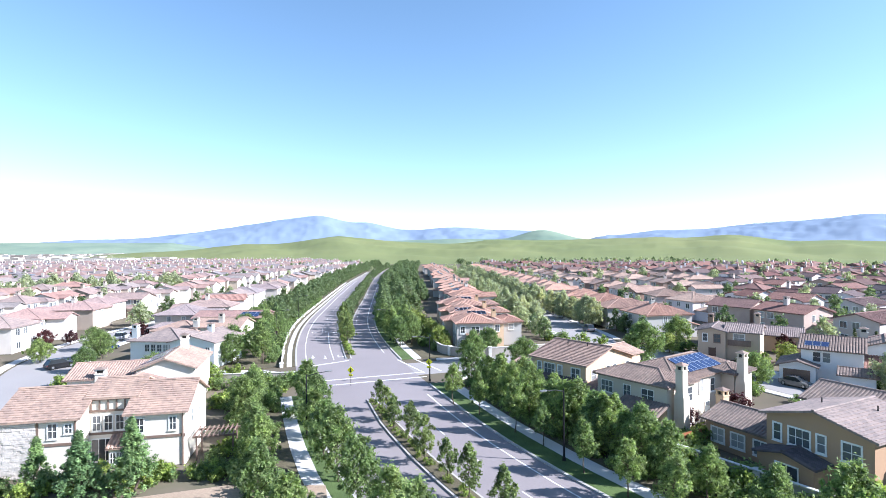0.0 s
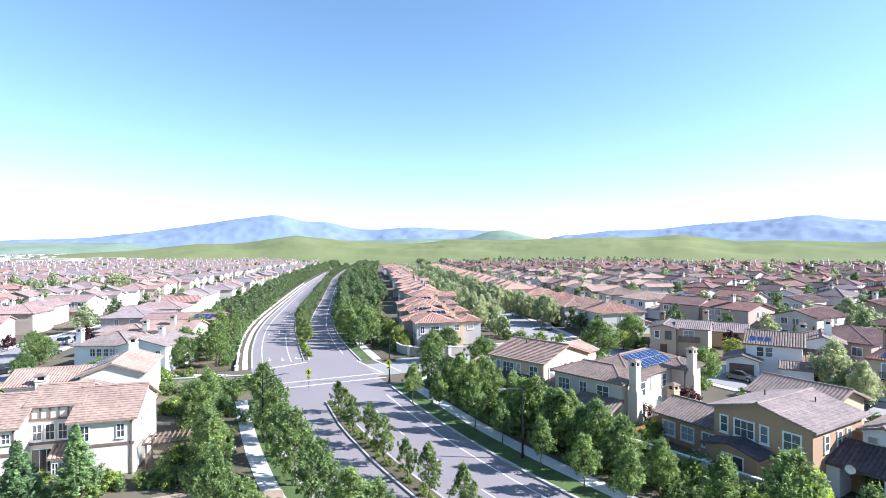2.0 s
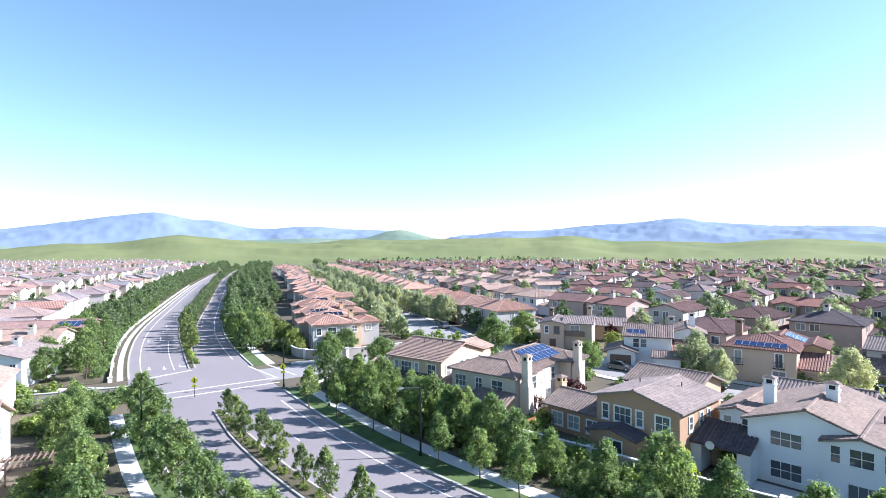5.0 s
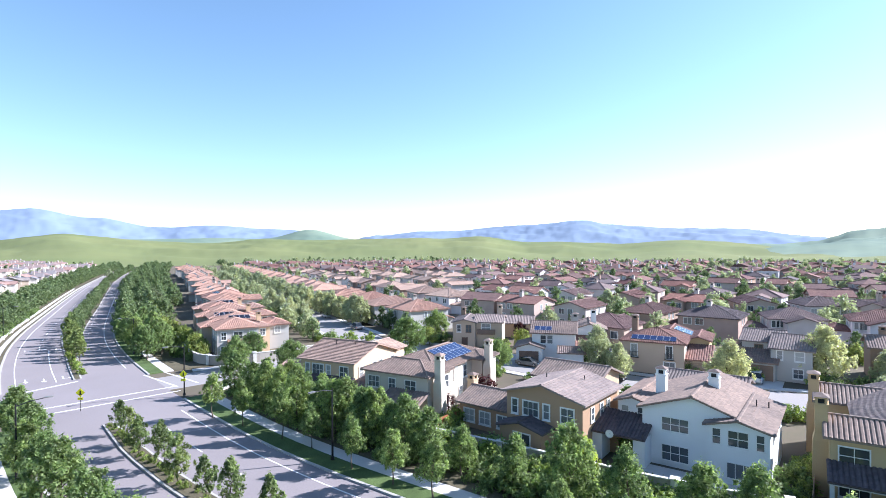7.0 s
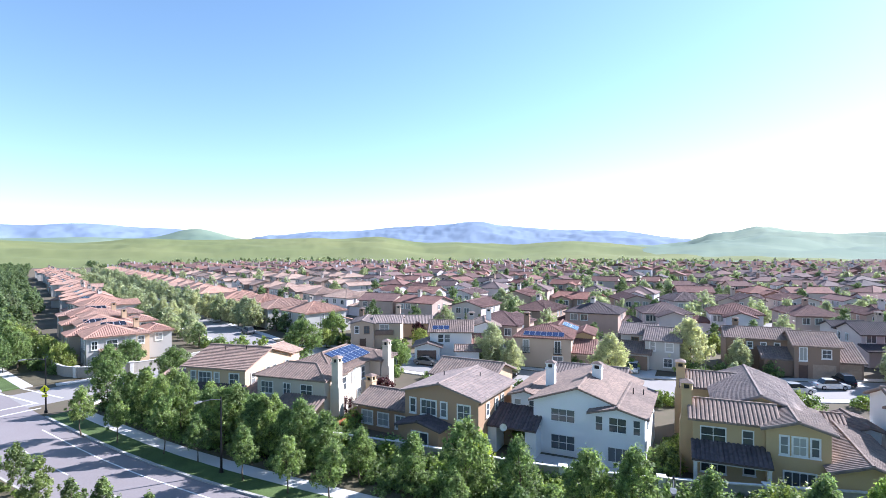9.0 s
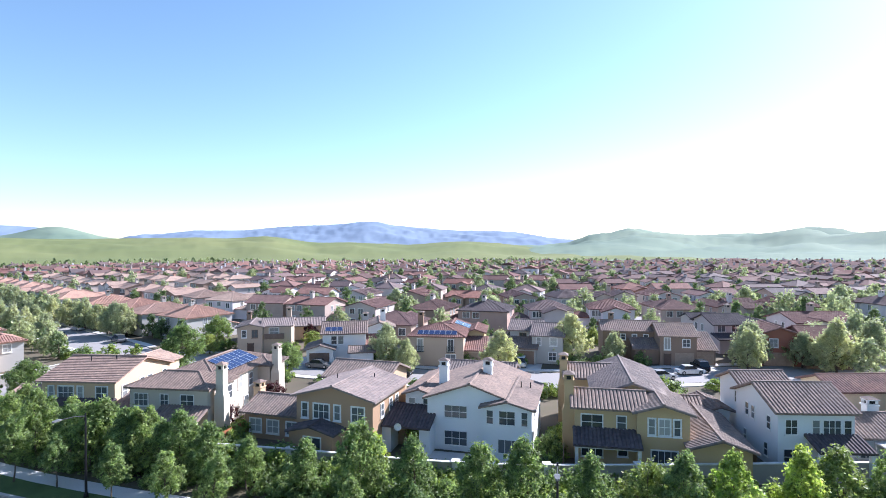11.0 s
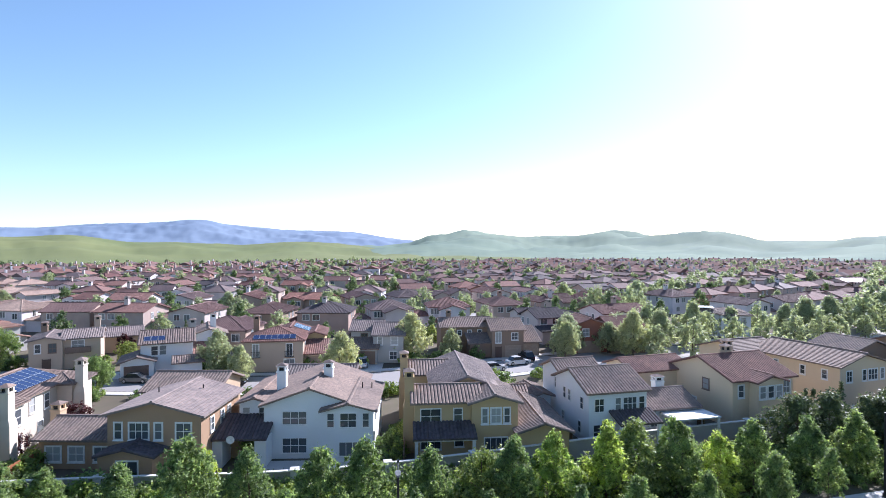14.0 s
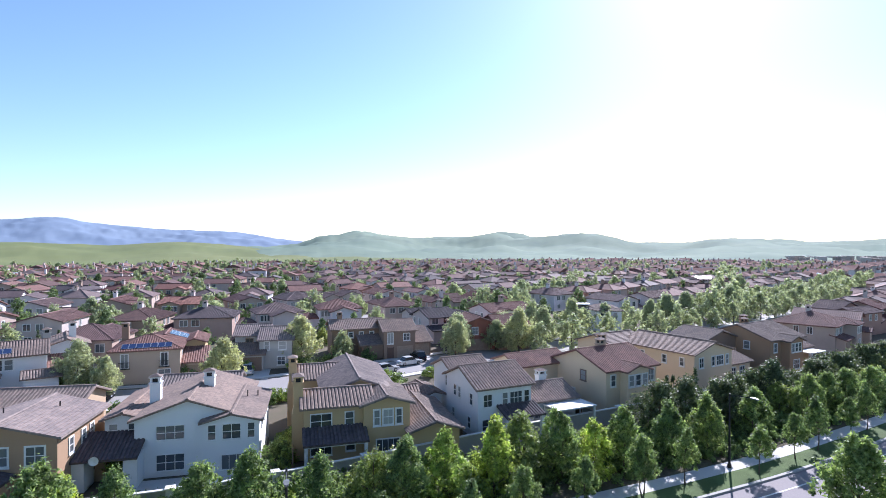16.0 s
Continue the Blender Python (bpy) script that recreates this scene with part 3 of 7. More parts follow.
AWAY = pose(0, -900, -60)
PROTO = {}


def proto(kind, count, make):
    PROTO[kind] = [make(k) for k in range(count)]
    for ob in PROTO[kind]:
        ob["spare"] = 1


def plant(kind, x, y, scale=1.0, z=0.12, label="", group="", vary=0.1):
    """A tree of a kind at a place, turned and stretched a little by chance. The first of a kind are the originals."""
    pool = PROTO[kind]
    src = pool[int(RNG.integers(len(pool)))]
    k = scale * RNG.uniform(1 - vary, 1 + vary)
    m = pose(x, y, z, 0, 0, RNG.uniform(0, 360))
    spare = [o for o in pool if "spare" in o]
    if spare:
        ob = spare[0]
        del ob["spare"]
        ob.matrix_basis = m
    else:
        ob = copy_thing(src, m)
        if "spare" in ob:
            del ob["spare"]
    ob.scale = (k, k, k * RNG.uniform(1 - 0.8 * vary, 1 + 0.8 * vary))
    if label or group:
        tagged(ob, label, group=group)
    return ob


proto("street", 6, lambda k: tree(AWAY, 6.0, 1.9, 1.5, LEAF_STREET, 150, 52, 0.115, bushy, "leafy green street tree with an upright oval crown", 10, 0.085, clump_r=0.19))
proto("verge", 4, lambda k: tree(AWAY, 5.4, 1.35, 1.9, LEAF_STREET, 100, 50, 0.105, bushy, "slender green street tree in the grass verge", 9, 0.07, clump_r=0.21))
proto("young", 4, lambda k: tree(AWAY, 5.6, 1.7, 0.6, LEAF_YOUNG, 140, 52, 0.115, bushy, "bright yellow-green upright tree beside the garden wall", 10, 0.085, clump_r=0.2))
proto("median", 4, lambda k: tree(AWAY, 4.2, 1.15, 1.2, LEAF_MEDIAN, 80, 48, 0.09, bushy, "small grey-green tree in the planted median", 8, 0.05, clump_r=0.2))
proto("pale", 4, lambda k: tree(AWAY, 7.0, 2.8, 1.0, LEAF_PALE, 190, 56, 0.16, bushy, "pale spring-green street tree with an egg-shaped crown", 10, 0.13, clump_r=0.19))
proto("broad", 3, lambda k: tree(AWAY, 7.4, 3.5, 1.2, LEAF_STREET, 190, 60, 0.16, oval, "broad dense green tree with a rounded crown", 11, 0.17, clump_r=0.19))
proto("dark", 3, lambda k: tree(AWAY, 6.2, 2.8, 0.4, LEAF_DARK, 150, 58, 0.15, oval, "dense dark green evergreen tree", 8, 0.14, clump_r=0.2))
proto("olive", 3, lambda k: tree(AWAY, 4.8, 2.4, 0.3, LEAF_OLIVE, 130, 56, 0.13, oval, "bushy olive-green tree by a garden wall", 8, 0.12, clump_r=0.2))
proto("cedar", 3, lambda k: tree(AWAY, 5.3, 2.3, 0.1, LEAF_CEDAR, 240, 44, 0.11, cone, "young blue-green conifer with drooping branches", 14, 0.09, flat=1.2, clump_r=0.12))
proto("plum", 2, lambda k: tree(AWAY, 3.9, 1.7, 0.8, LEAF_PLUM, 90, 54, 0.11, oval, "small purple-leaved plum tree with dark crown", 8, 0.08, clump_r=0.2))
proto("cypress", 2, lambda k: tree(AWAY, 5.6, 0.55, 0.2, LEAF_DARK, 50, 40, 0.12, column, "narrow dark green columnar cypress tree", 4, 0.06, clump_r=0.5))
SEED = {
    "shrub": [tree(AWAY, 1.25, 0.95, 0.1, LEAF_SHRUB, 22, 34, 0.12, oval, "", 3, 0.03, clump_r=0.36) for k in range(3)],
    "shrubdark": [tree(AWAY, 1.1, 1.0, 0.1, LEAF_STREET, 22, 34, 0.12, oval, "", 3, 0.03, clump_r=0.36) for k in range(3)],
    "farpale": [tree(AWAY, 7.4, 2.9, 1.0, LEAF_PALE, 60, 22, 0.33, bushy, "", 4, 0.13, clump_r=0.24) for k in range(5)],
    "fargreen": [tree(AWAY, 6.6, 2.6, 0.7, LEAF_FAR, 56, 22, 0.31, bushy, "", 4, 0.13, clump_r=0.24) for k in range(5)]}
HEAPS = {k: [] for k in SEED}


def scatter(kind, x, y, scale=1.0):
    """One more plant for the joined planting of a kind."""
    a, k = RNG.uniform(0, 6.28), scale * RNG.uniform(0.85, 1.15)
    HEAPS[kind].append((int(RNG.integers(len(SEED[kind]))), x, y, a, k))


def joined(kind, name, label):
    """All scattered plants of a kind as one crown mesh and one of stems."""
    for child, suffix in ((1, ""), (0, "_stems")):
        data = []
        for src in SEED[kind]:
            me = src.children[child].data
            co = np.empty(3 * len(me.vertices))
            me.vertices.foreach_get("co", co)
            me.calc_loop_triangles()
            tri = np.empty(3 * len(me.loop_triangles), dtype=np.int32)
            me.loop_triangles.foreach_get("vertices", tri)
            data.append((co.reshape(-1, 3), tri, me.materials[0]))
        vs, fs, n = [], [], 0
        for i, x, y, a, k in HEAPS[kind]:
            co, tri, m = data[i]
            c, s = math.cos(a), math.sin(a)
            vs.append(np.stack([(co[:, 0] * c - co[:, 1] * s) * k + x, (co[:, 0] * s + co[:, 1] * c) * k + y, co[:, 2] * k + 0.1], 1))
            fs.append(tri + n)
            n += len(co)
        tri = np.concatenate(fs)
        me = bpy.data.meshes.new(name + suffix)
        me.vertices.add(n)
        me.vertices.foreach_set("co", np.concatenate(vs).ravel())
        me.loops.add(len(tri))
        me.loops.foreach_set("vertex_index", tri)
        me.polygons.add(len(tri) // 3)
        me.polygons.foreach_set("loop_start", np.arange(0, len(tri), 3))
        me.polygons.foreach_set("loop_total", np.full(len(tri) // 3, 3))
        me.update()
        me.materials.append(data[0][2])
        tagged(new(name + suffix, me), label if child else "thin brown stems of " + name.replace("_", " "), "trees" if "far" in kind else "shrubs", kind="stuff")
    for src in SEED[kind]:
        for o in (*src.children, src):
            bpy.data.objects.remove(o)


def at_offset(line, d, o):
    p, h = along(line, d)
    return p.x - math.sin(radians(h)) * o, p.y + math.cos(radians(h)) * o


def row(kind, line, d0, d1, step, o, scale=1.0, jitter=0.5, group="", label=""):
    d = d0
    while d < d1:
        x, y = at_offset(line, d + RNG.uniform(-jitter, jitter), o + RNG.uniform(-jitter, jitter))
        plant(kind, x, y, scale * RNG.uniform(0.9, 1.1), group=group, label=label)
        d += step


def scatter_row(kind, line, d0, d1, step, o, scale=1.0, jitter=0.6):
    d = d0
    while d < d1:
        x, y = at_offset(line, d + RNG.uniform(-jitter, jitter), o + RNG.uniform(-jitter, jitter))
        scatter(kind, x, y, scale * RNG.uniform(0.85, 1.15))
        d += step


LS, LN = length(SOUTH), length(NORTH)


def reach(line, x):
    """How far along a westward line its x falls to a value."""
    d = 0.0
    for a, b in zip(line, line[1:]):
        if b.x <= x:
            return d + (b - a).length * (a.x - x) / (a.x - b.x)
        d += (b - a).length
    return d


# east side: trees in the verge, x and y
for x, y in ((1.2, 72.2), (4.3, 67.4), (7.9, 61.0), (10.3, 56.7), (12.8, 49.9), (15.2, 45.1), (17.4, 41.3)):
    plant("verge", x, y, 0.95, group="street trees in the east verge")
row("verge", SOUTH, reach(SOUTH, 46.0), reach(SOUTH, 19.0), 5.4, -1.7, 0.82, 0.4, "street trees in the east verge")
for x, y in ((48.5, -3.6), (51.4, -7.2), (55.8, -14.1), (60.7, -18.5), (63.9, -21.5), (69.1, -26.3), (72.4, -29.2)):
    plant("verge", x, y, 0.84, group="street trees in the east verge")
# trees between the footpath and the garden wall: kind, x, y, height
for kind, x, y, tall in (
        ("street", 13.2, 58.8, 6.4), ("street", 15.4, 55.4, 5.9), ("street", 17.2, 52.0, 5.2), ("street", 19.6, 47.6, 5.4), ("street", 21.4, 44.2, 4.8),
        ("street", 24.0, 39.6, 4.8), ("street", 26.6, 35.2, 6.5), ("street", 28.9, 31.3, 5.7), ("street", 31.6, 27.0, 5.8), ("street", 33.6, 23.9, 6.4),
        ("street", 36.2, 19.8, 5.5), ("olive", 39.6, 17.2, 4.7), ("street", 39.8, 14.7, 6.1), ("young", 41.8, 11.9, 6.1), ("young", 44.5, 8.4, 6.5),
        ("olive", 47.9, 6.4, 6.0), ("street", 49.6, 3.2, 6.3), ("young", 49.8, 0.4, 5.6), ("street", 52.8, -2.2, 6.0), ("street", 56.8, -6.8, 5.8), ("street", 60.0, -10.4, 5.8), ("street", 65.0, -15.8, 5.8)):
    plant(kind, x, y, tall / {"street": 6.1, "young": 5.7, "olive": 5.0}[kind], group="trees along the garden wall", vary=0.03)
row("street", SOUTH, reach(SOUTH, 12.0), LS - 1, 4.4, -6.5, 0.98, 0.7, "trees behind the east footpath")
row("street", SOUTH, reach(SOUTH, 11.0), LS - 2, 5.0, -9.8, 0.85, 0.8, "trees behind the east footpath")
scatter_row("fargreen", SOUTH, 20, 72, 5.0, -9.5, 0.9)
row("dark", SOUTH, 72, reach(SOUTH, 52.0), 4.2, -11.6, 0.92, 0.9, "evergreen screen along the garden wall")
row("street", SOUTH, 60, reach(SOUTH, 66.5), 4.8, -6.0, 0.9, 0.8, "trees behind the east footpath")
row("olive", SOUTH, 60, reach(SOUTH, 66.0), 6.0, -9.0, 0.85, 0.8, "bushy trees behind the east footpath")
scatter_row("shrubdark", SOUTH, 60, LS - 2, 1.7, -8.6, 1.2)
scatter_row("shrub", SOUTH, 60, LS - 2, 2.0, -10.6, 1.1)
scatter_row("shrubdark", SOUTH, 60, LS - 2, 2.0, -5.6, 0.8)
scatter_row("shrubdark", SOUTH, 130, LS - 8, 1.8, -14.8, 0.75, 0.4)
scatter_row("shrubdark", SOUTH, 60, LS - 4, 1.5, -12.4, 1.15, 0.4)
scatter_row("shrub", SOUTH, 130, LS - 8, 3.1, -15.2, 0.6, 0.4)
scatter_row("shrubdark", SOUTH, 60, LS - 2, 1.6, -7.2, 1.25)
scatter_row("shrub", SOUTH, 60, LS - 2, 2.6, -9.6, 1.2)
# median
row("median", MED_S, 85, length(MED_S) - 4, 4.4, 10.0, 1.0, 0.35, "small trees in the median")
scatter_row("shrub", MED_S, 70, length(MED_S) - 1, 1.3, 10.05, 0.42, 0.3)
plant("street", 43.7, -17.1, 1.18, z=0.2, group="trees in the median")
row("median", MED_N, 16, 52, 3.6, 8.2, 1.2, 0.9, "small trees in the median")
scatter_row("fargreen", MED_N, 54, length(MED_N) - 8, 4.5, 8.0, 0.65)
scatter_row("shrub", MED_N, 3, 110, 1.6, 8.6, 0.6)
scatter_row("fargreen", MED_F, 2, 200, 8, 9.2, 0.8)
# west side
row("street", SOUTH, 128, LS - 1, 5.2, 18.9, 0.98, 0.4, "street trees in the west verge")
row("street", SOUTH, reach(SOUTH, 11.2), LS + 2, 5.2, 25.6, 0.9, 0.8, "trees behind the west footpath")
row("street", NORTH, 4, 44, 5.0, 25.0, 1.05, 1.0, "trees along the boulevard")
row("broad", NORTH, 6, 60, 7.5, 30.0, 0.8, 1.5, "trees along the boulevard")
scatter_row("fargreen", NORTH, 46, LN, 4.4, 25.0, 0.9, 1.0)
scatter_row("fargreen", NORTH, 60, LN, 5.0, 30.0, 0.95, 1.5)
scatter_row("shrubdark", NORTH, 4, 120, 1.8, 22.8, 1.1)
scatter_row("shrubdark", SOUTH, reach(SOUTH, 9.6), LS + 2, 1.8, 26.5, 1.3)
row("street", NORTH, 12, 46, 4.6, -2.0, 1.0, 0.5, "trees along the boulevard")
row("street", NORTH, 14, 46, 5.0, -6.0, 1.0, 0.8, "trees along the boulevard")
row("olive", NORTH, 8, 80, 5.0, -10.5, 0.8, 1.2, "bushes along the garden wall")
row("dark", NORTH, 75, 110, 6.0, -10.5, 1.1, 1.2, "evergreens along the garden wall")
scatter_row("fargreen", NORTH, 49, LN, 4.4, -3.0, 0.9, 1.0)
scatter_row("fargreen", NORTH, 49, LN, 5.0, -8.0, 1.0, 1.5)
scatter_row("fargreen", NORTH, 70, LN, 5.5, -13.5, 0.9, 2.0)
scatter_row("fargreen", NORTH, 110, LN, 6.5, -19.0, 0.8, 2.0)
scatter_row("shrubdark", NORTH, 6, 120, 1.8, -8.5, 1.2)

# ---------------------------------------------------------------- houses


def roof_plane(s, a, b, c, d, style, thick=0.16):
    """One slope: eave a to b, top d to c. Styles: barrel (ribs down the slope), flat (stepped courses), smooth."""
    a, b, c, d = Vector(a), Vector(b), Vector(c), Vector(d)
    pts = [a, b, c, d] if (c - d).length > 0.05 else [a, b, (c + d) / 2]
    s.slab(pts, thick)
    u = (b - a)
    wide = u.length
    u /= wide
    nrm = u.cross(d - a).normalized()
    if nrm.z < 0:
        nrm = -nrm
    v = nrm.cross(u)
    high = (d - a).dot(v)
    sd, sc = (d - a).dot(u), (c - a).dot(u)
    if style == "barrel":
        n = max(3, int(wide / 0.34))
        w = wide / n
        for i in range(n):
            m = (i + 0.5) * w
            h = high
            if sd > 0.05:
                h = min(h, m * high / sd)
            if sc < wide - 0.05:
                h = min(h, (wide - m) * high / (wide - sc))
            if h < 0.3:
                continue
            k = len(s.v)
            for t in (-0.04, h):
                for x, z in ((-0.48, 0.0), (-0.22, 0.085), (0.22, 0.085), (0.48, 0.0)):
                    s.v.append(tuple(a + u * (m + x * w) + v * t + nrm * (z + 0.004)))
            s.f += [(k, k + 1, k + 5, k + 4), (k + 1, k + 2, k + 6, k + 5), (k + 2, k + 3, k + 7, k + 6), (k, k + 3, k + 2, k + 1)]
    elif style == "flat":
        n = max(3, int(high / 0.36))
        for i in range(n):
            t0, t1 = high * i / n, high * (i + 1) / n
            l0, r0 = sd * t0 / high, wide - (wide - sc) * t0 / high
            l1, r1 = sd * t1 / high, wide - (wide - sc) * t1 / high
            p = [a + u * l0 + v * t0, a + u * r0 + v * t0]
            q = [a + u * r1 + v * t1, a + u * l1 + v * t1]
            lift = nrm * 0.055
            s.face(p[0] + lift, p[1] + lift, q[0] + nrm * 0.006, q[1] + nrm * 0.006)
            s.face(p[0] + nrm * 0.004, p[1] + nrm * 0.004, p[1] + lift, p[0] + lift)


def porch_roof(home, a, b, c, d, mat, label):
    """A lean-to roof: the deck, and each row of barrel tiles as a piece on it."""
    s = Shape()
    roof_plane(s, a, b, c, d, "barrel")
    deck = Shape()
    deck.v, deck.f = s.v[:8], s.f[:6]
    ob = part("porch_roof", deck, mat, home, label)
    for k in range(8, len(s.v), 8):
        t = Shape()
        t.v = s.v[k:k + 8]
        t.f = [(0, 1, 5, 4), (1, 2, 6, 5), (2, 3, 7, 6), (0, 3, 2, 1)]
        part("tile", t, mat, ob)


def cap(s, a, b, r=0.13):
    """Rounded ridge tiles from a to b."""
    a, b = Vector(a), Vector(b)
    d = (b - a).normalized()
    w = Vector((0, 0, 1)).cross(d).normalized()
    k = len(s.v)
    for p in (a, b):
        for x, z in ((-1.2, -0.25), (-0.7, 0.6), (0.7, 0.6), (1.2, -0.25)):
            s.v.append(tuple(p + w * x * r + Vector((0, 0, z * r + 0.06))))
    s.f += [(k + i, k + i + 1, k + i + 5, k + i + 4) for i in range(3)] + [(k, k + 3, k + 2, k + 1), (k + 4, k + 5, k + 6, k + 7)]


def mass(home, x0, x1, y0, y1, h, kind, wall, roof, style="barrel", pitch=0.33, over=0.45, z0=0.0, peak=0.5, into=None):
    """A wing: walls up to the eave at h with its gables, and the roof on them. kind: gable_x, gable_y (the ridge's way), hip, shed."""
    s, rs = into or (Shape(), Shape())
    wx, wy = x1 - x0, y1 - y0
    s.box(x0, x1, y0, y1, z0, h)
    X0, X1, Y0, Y1 = x0 - over, x1 + over, y0 - over, y1 + over
    e = h + 0.12 - over * pitch
    if kind == "gable_x":
        ym = y0 + wy * peak
        top = e + pitch * (ym - Y0)
        back = e + 0.0
        for x in (x0, x1):
            k = len(s.v)
            s.v += [(x, y0, h - 0.01), (x, y1, h - 0.01), (x, ym, h + pitch * (ym - y0) - 0.05)]
            s.f.append((k, k + 1, k + 2) if x == x1 else (k, k + 2, k + 1))
        roof_plane(rs, (X0, Y0, e), (X1, Y0, e), (X1, ym, top), (X0, ym, top), style)
        roof_plane(rs, (X1, Y1, back), (X0, Y1, back), (X0, ym, top), (X1, ym, top), style)
        cap(rs, (X0, ym, top), (X1, ym, top))
    elif kind == "gable_y":
        xm = x0 + wx * peak
        top = e + pitch * max(xm - X0, X1 - xm) if abs(peak - 0.5) < 0.01 else e + pitch * (xm - X0)
        for y in (y0, y1):
            k = len(s.v)
            s.v += [(x0, y, h - 0.01), (x1, y, h - 0.01), (xm, y, top - 0.25)]
            s.f.append((k, k + 1, k + 2) if y == y0 else (k, k + 2, k + 1))
        roof_plane(rs, (X0, Y1, e), (X0, Y0, e), (xm, Y0, top), (xm, Y1, top), style)
        roof_plane(rs, (X1, Y0, e), (X1, Y1, e), (xm, Y1, top), (xm, Y0, top), style)
        cap(rs, (xm, Y0, top), (xm, Y1, top))
    elif kind == "hip":
        if X1 - X0 >= Y1 - Y0:
            r = (Y1 - Y0) / 2
            ym, top = (Y0 + Y1) / 2, e + pitch * (Y1 - Y0) / 2
            a, b = (X0 + r, ym, top), (X1 - r, ym, top)
        else:
            r = (X1 - X0) / 2
            xm, top = (X0 + X1) / 2, e + pitch * (X1 - X0) / 2
            a, b = (xm, Y0 + r, top), (xm, Y1 - r, top)
        c00, c10, c11, c01 = (X0, Y0, e), (X1, Y0, e), (X1, Y1, e), (X0, Y1, e)
        if X1 - X0 >= Y1 - Y0:
            roof_plane(rs, c00, c10, b, a, style)
            roof_plane(rs, c11, c01, a, b, style)
            roof_plane(rs, c10, c11, b, b, style)
            roof_plane(rs, c01, c00, a, a, style)
            ends = ((c00, a), (c01, a), (c10, b), (c11, b))
        else:
            roof_plane(rs, c01, c00, a, b, style)
            roof_plane(rs, c10, c11, b, a, style)
            roof_plane(rs, c00, c10, a, a, style)
            roof_plane(rs, c11, c01, b, b, style)
            ends = ((c00, a), (c10, a), (c01, b), (c11, b))
        if (Vector(a) - Vector(b)).length > 0.2:
            cap(rs, a, b)
        for p, q in ends:
            cap(rs, p, q, 0.1)
    elif kind == "shed":
        top = e + pitch * (y1 - Y0)
        roof_plane(rs, (X0, Y0, e), (X1, Y0, e), (X1, y1, top), (X0, y1, top), style)
        for x in (x0, x1):
            s.face((x, y0, h), (x, y1, h), (x, y1, h + pitch * wy))
    if into:
        return
    part("wall", s, wall, home)
    if kind != "none":
        part("roof", rs, roof, home)


WINDOW = {}
FACES = {"f": 0, "r": 90, "b": 180, "l": -90}


def lattice(xs, zs, is_open, y_face, y_pane, y_back):
    """A frame cut from one sheet: the cells that are open step back to a pane. Returns the shape and its pane faces."""
    s = Shape()
    nx, nz = len(xs), len(zs)
    for y in (y_face, y_back):
        s.v += [(x, y, z) for z in zs for x in xs]
    panes = []
    for j in range(nz - 1):
        for i in range(nx - 1):
            a = j * nx + i
            q = (a, a + 1, a + nx + 1, a + nx)
            if is_open(i, j):
                k = len(s.v)
                s.v += [(s.v[p][0], y_pane, s.v[p][2]) for p in q]
                s.f += [(q[t], q[(t + 1) % 4], k + (t + 1) % 4, k + t) for t in range(4)]
                panes.append(len(s.f))
                s.f.append((k, k + 1, k + 2, k + 3))
            else:
                s.f.append(q)
    n = nx * nz
    rim = [i for i in range(nx)] + [j * nx + nx - 1 for j in range(1, nz)] + [(nz - 1) * nx + i for i in range(nx - 2, -1, -1)] + [j * nx for j in range(nz - 2, 0, -1)]
    for t in range(len(rim)):
        p, q = rim[t], rim[(t + 1) % len(rim)]
        s.f.append((q, p, p + n, q + n))
    return s, panes


def bars_at(w, n, t, b):
    """Cuts across an opening of width w in n panes, with trim t outside and bars b between."""
    out = [-t, 0.0]
    for i in range(1, n):
        out += [w * i / n - b / 2, w * i / n + b / 2]
    return out + [w, w + t]


def window(home, face, along_wall, at, z, w, h, bars=(2, 2), trim=0.14, mat=None):
    """A window in a wall: sill, frame with bars, glass. face f looks to -y, r to +x, l to -x, b to +y; at: the wall's plane; z: the sill."""
    key = (round(w, 2), round(h, 2), bars, trim, mat.name if mat else "")
    if key not in WINDOW:
        s, _ = lattice([x - w / 2 for x in bars_at(w, bars[0], trim, 0.05)], bars_at(h, bars[1], trim, 0.05), lambda i, j: i % 2 == 1 and j % 2 == 1, -0.07, 0.0, 0.02)
        p = Shape().box(-w / 2, w / 2, -0.02, 0.01, 0, h)
        q = Shape().box(-w / 2 - trim - 0.04, w / 2 + trim + 0.04, -0.12, 0.0, -trim - 0.08, -trim + 0.002)
        WINDOW[key] = (s.mesh("window", mat or TRIM), p.mesh("pane", GLASS), q.mesh("sill", mat or TRIM))
    f, g, q = WINDOW[key]
    m = {"f": (along_wall, at), "b": (along_wall, at), "r": (at, along_wall), "l": (at, along_wall)}[face]
    ob = part("window", f, None, home)
    ob.matrix_basis = pose(m[0], m[1], z, 0, 0, FACES[face])
    part("pane", g, None, ob)
    part("sill", q, None, ob)
    return ob


def panel(home, name, x0, x1, y0, y1, z0, z1, mat, label=""):
    return part(name, Shape().box(x0, x1, y0, y1, z0, z1), mat, home, label)


def garage_door(home, x0, x1, y, h=2.2, mat=None):
    """A sectional door: sunk panels in one frame of stiles and rails."""
    n = max(2, round((x1 - x0) / 1.2))
    s, _ = lattice([x0 + x for x in bars_at(x1 - x0, n, 0.12, 0.1)], [v + 0.1 for v in bars_at(h - 0.1, 4, 0.1, 0.08)], lambda i, j: i % 2 == 1 and j % 2 == 1, y - 0.07, y - 0.03, y + 0.02)
    part("garage_door", s, mat or GARAGE, home, "sectional garage door")


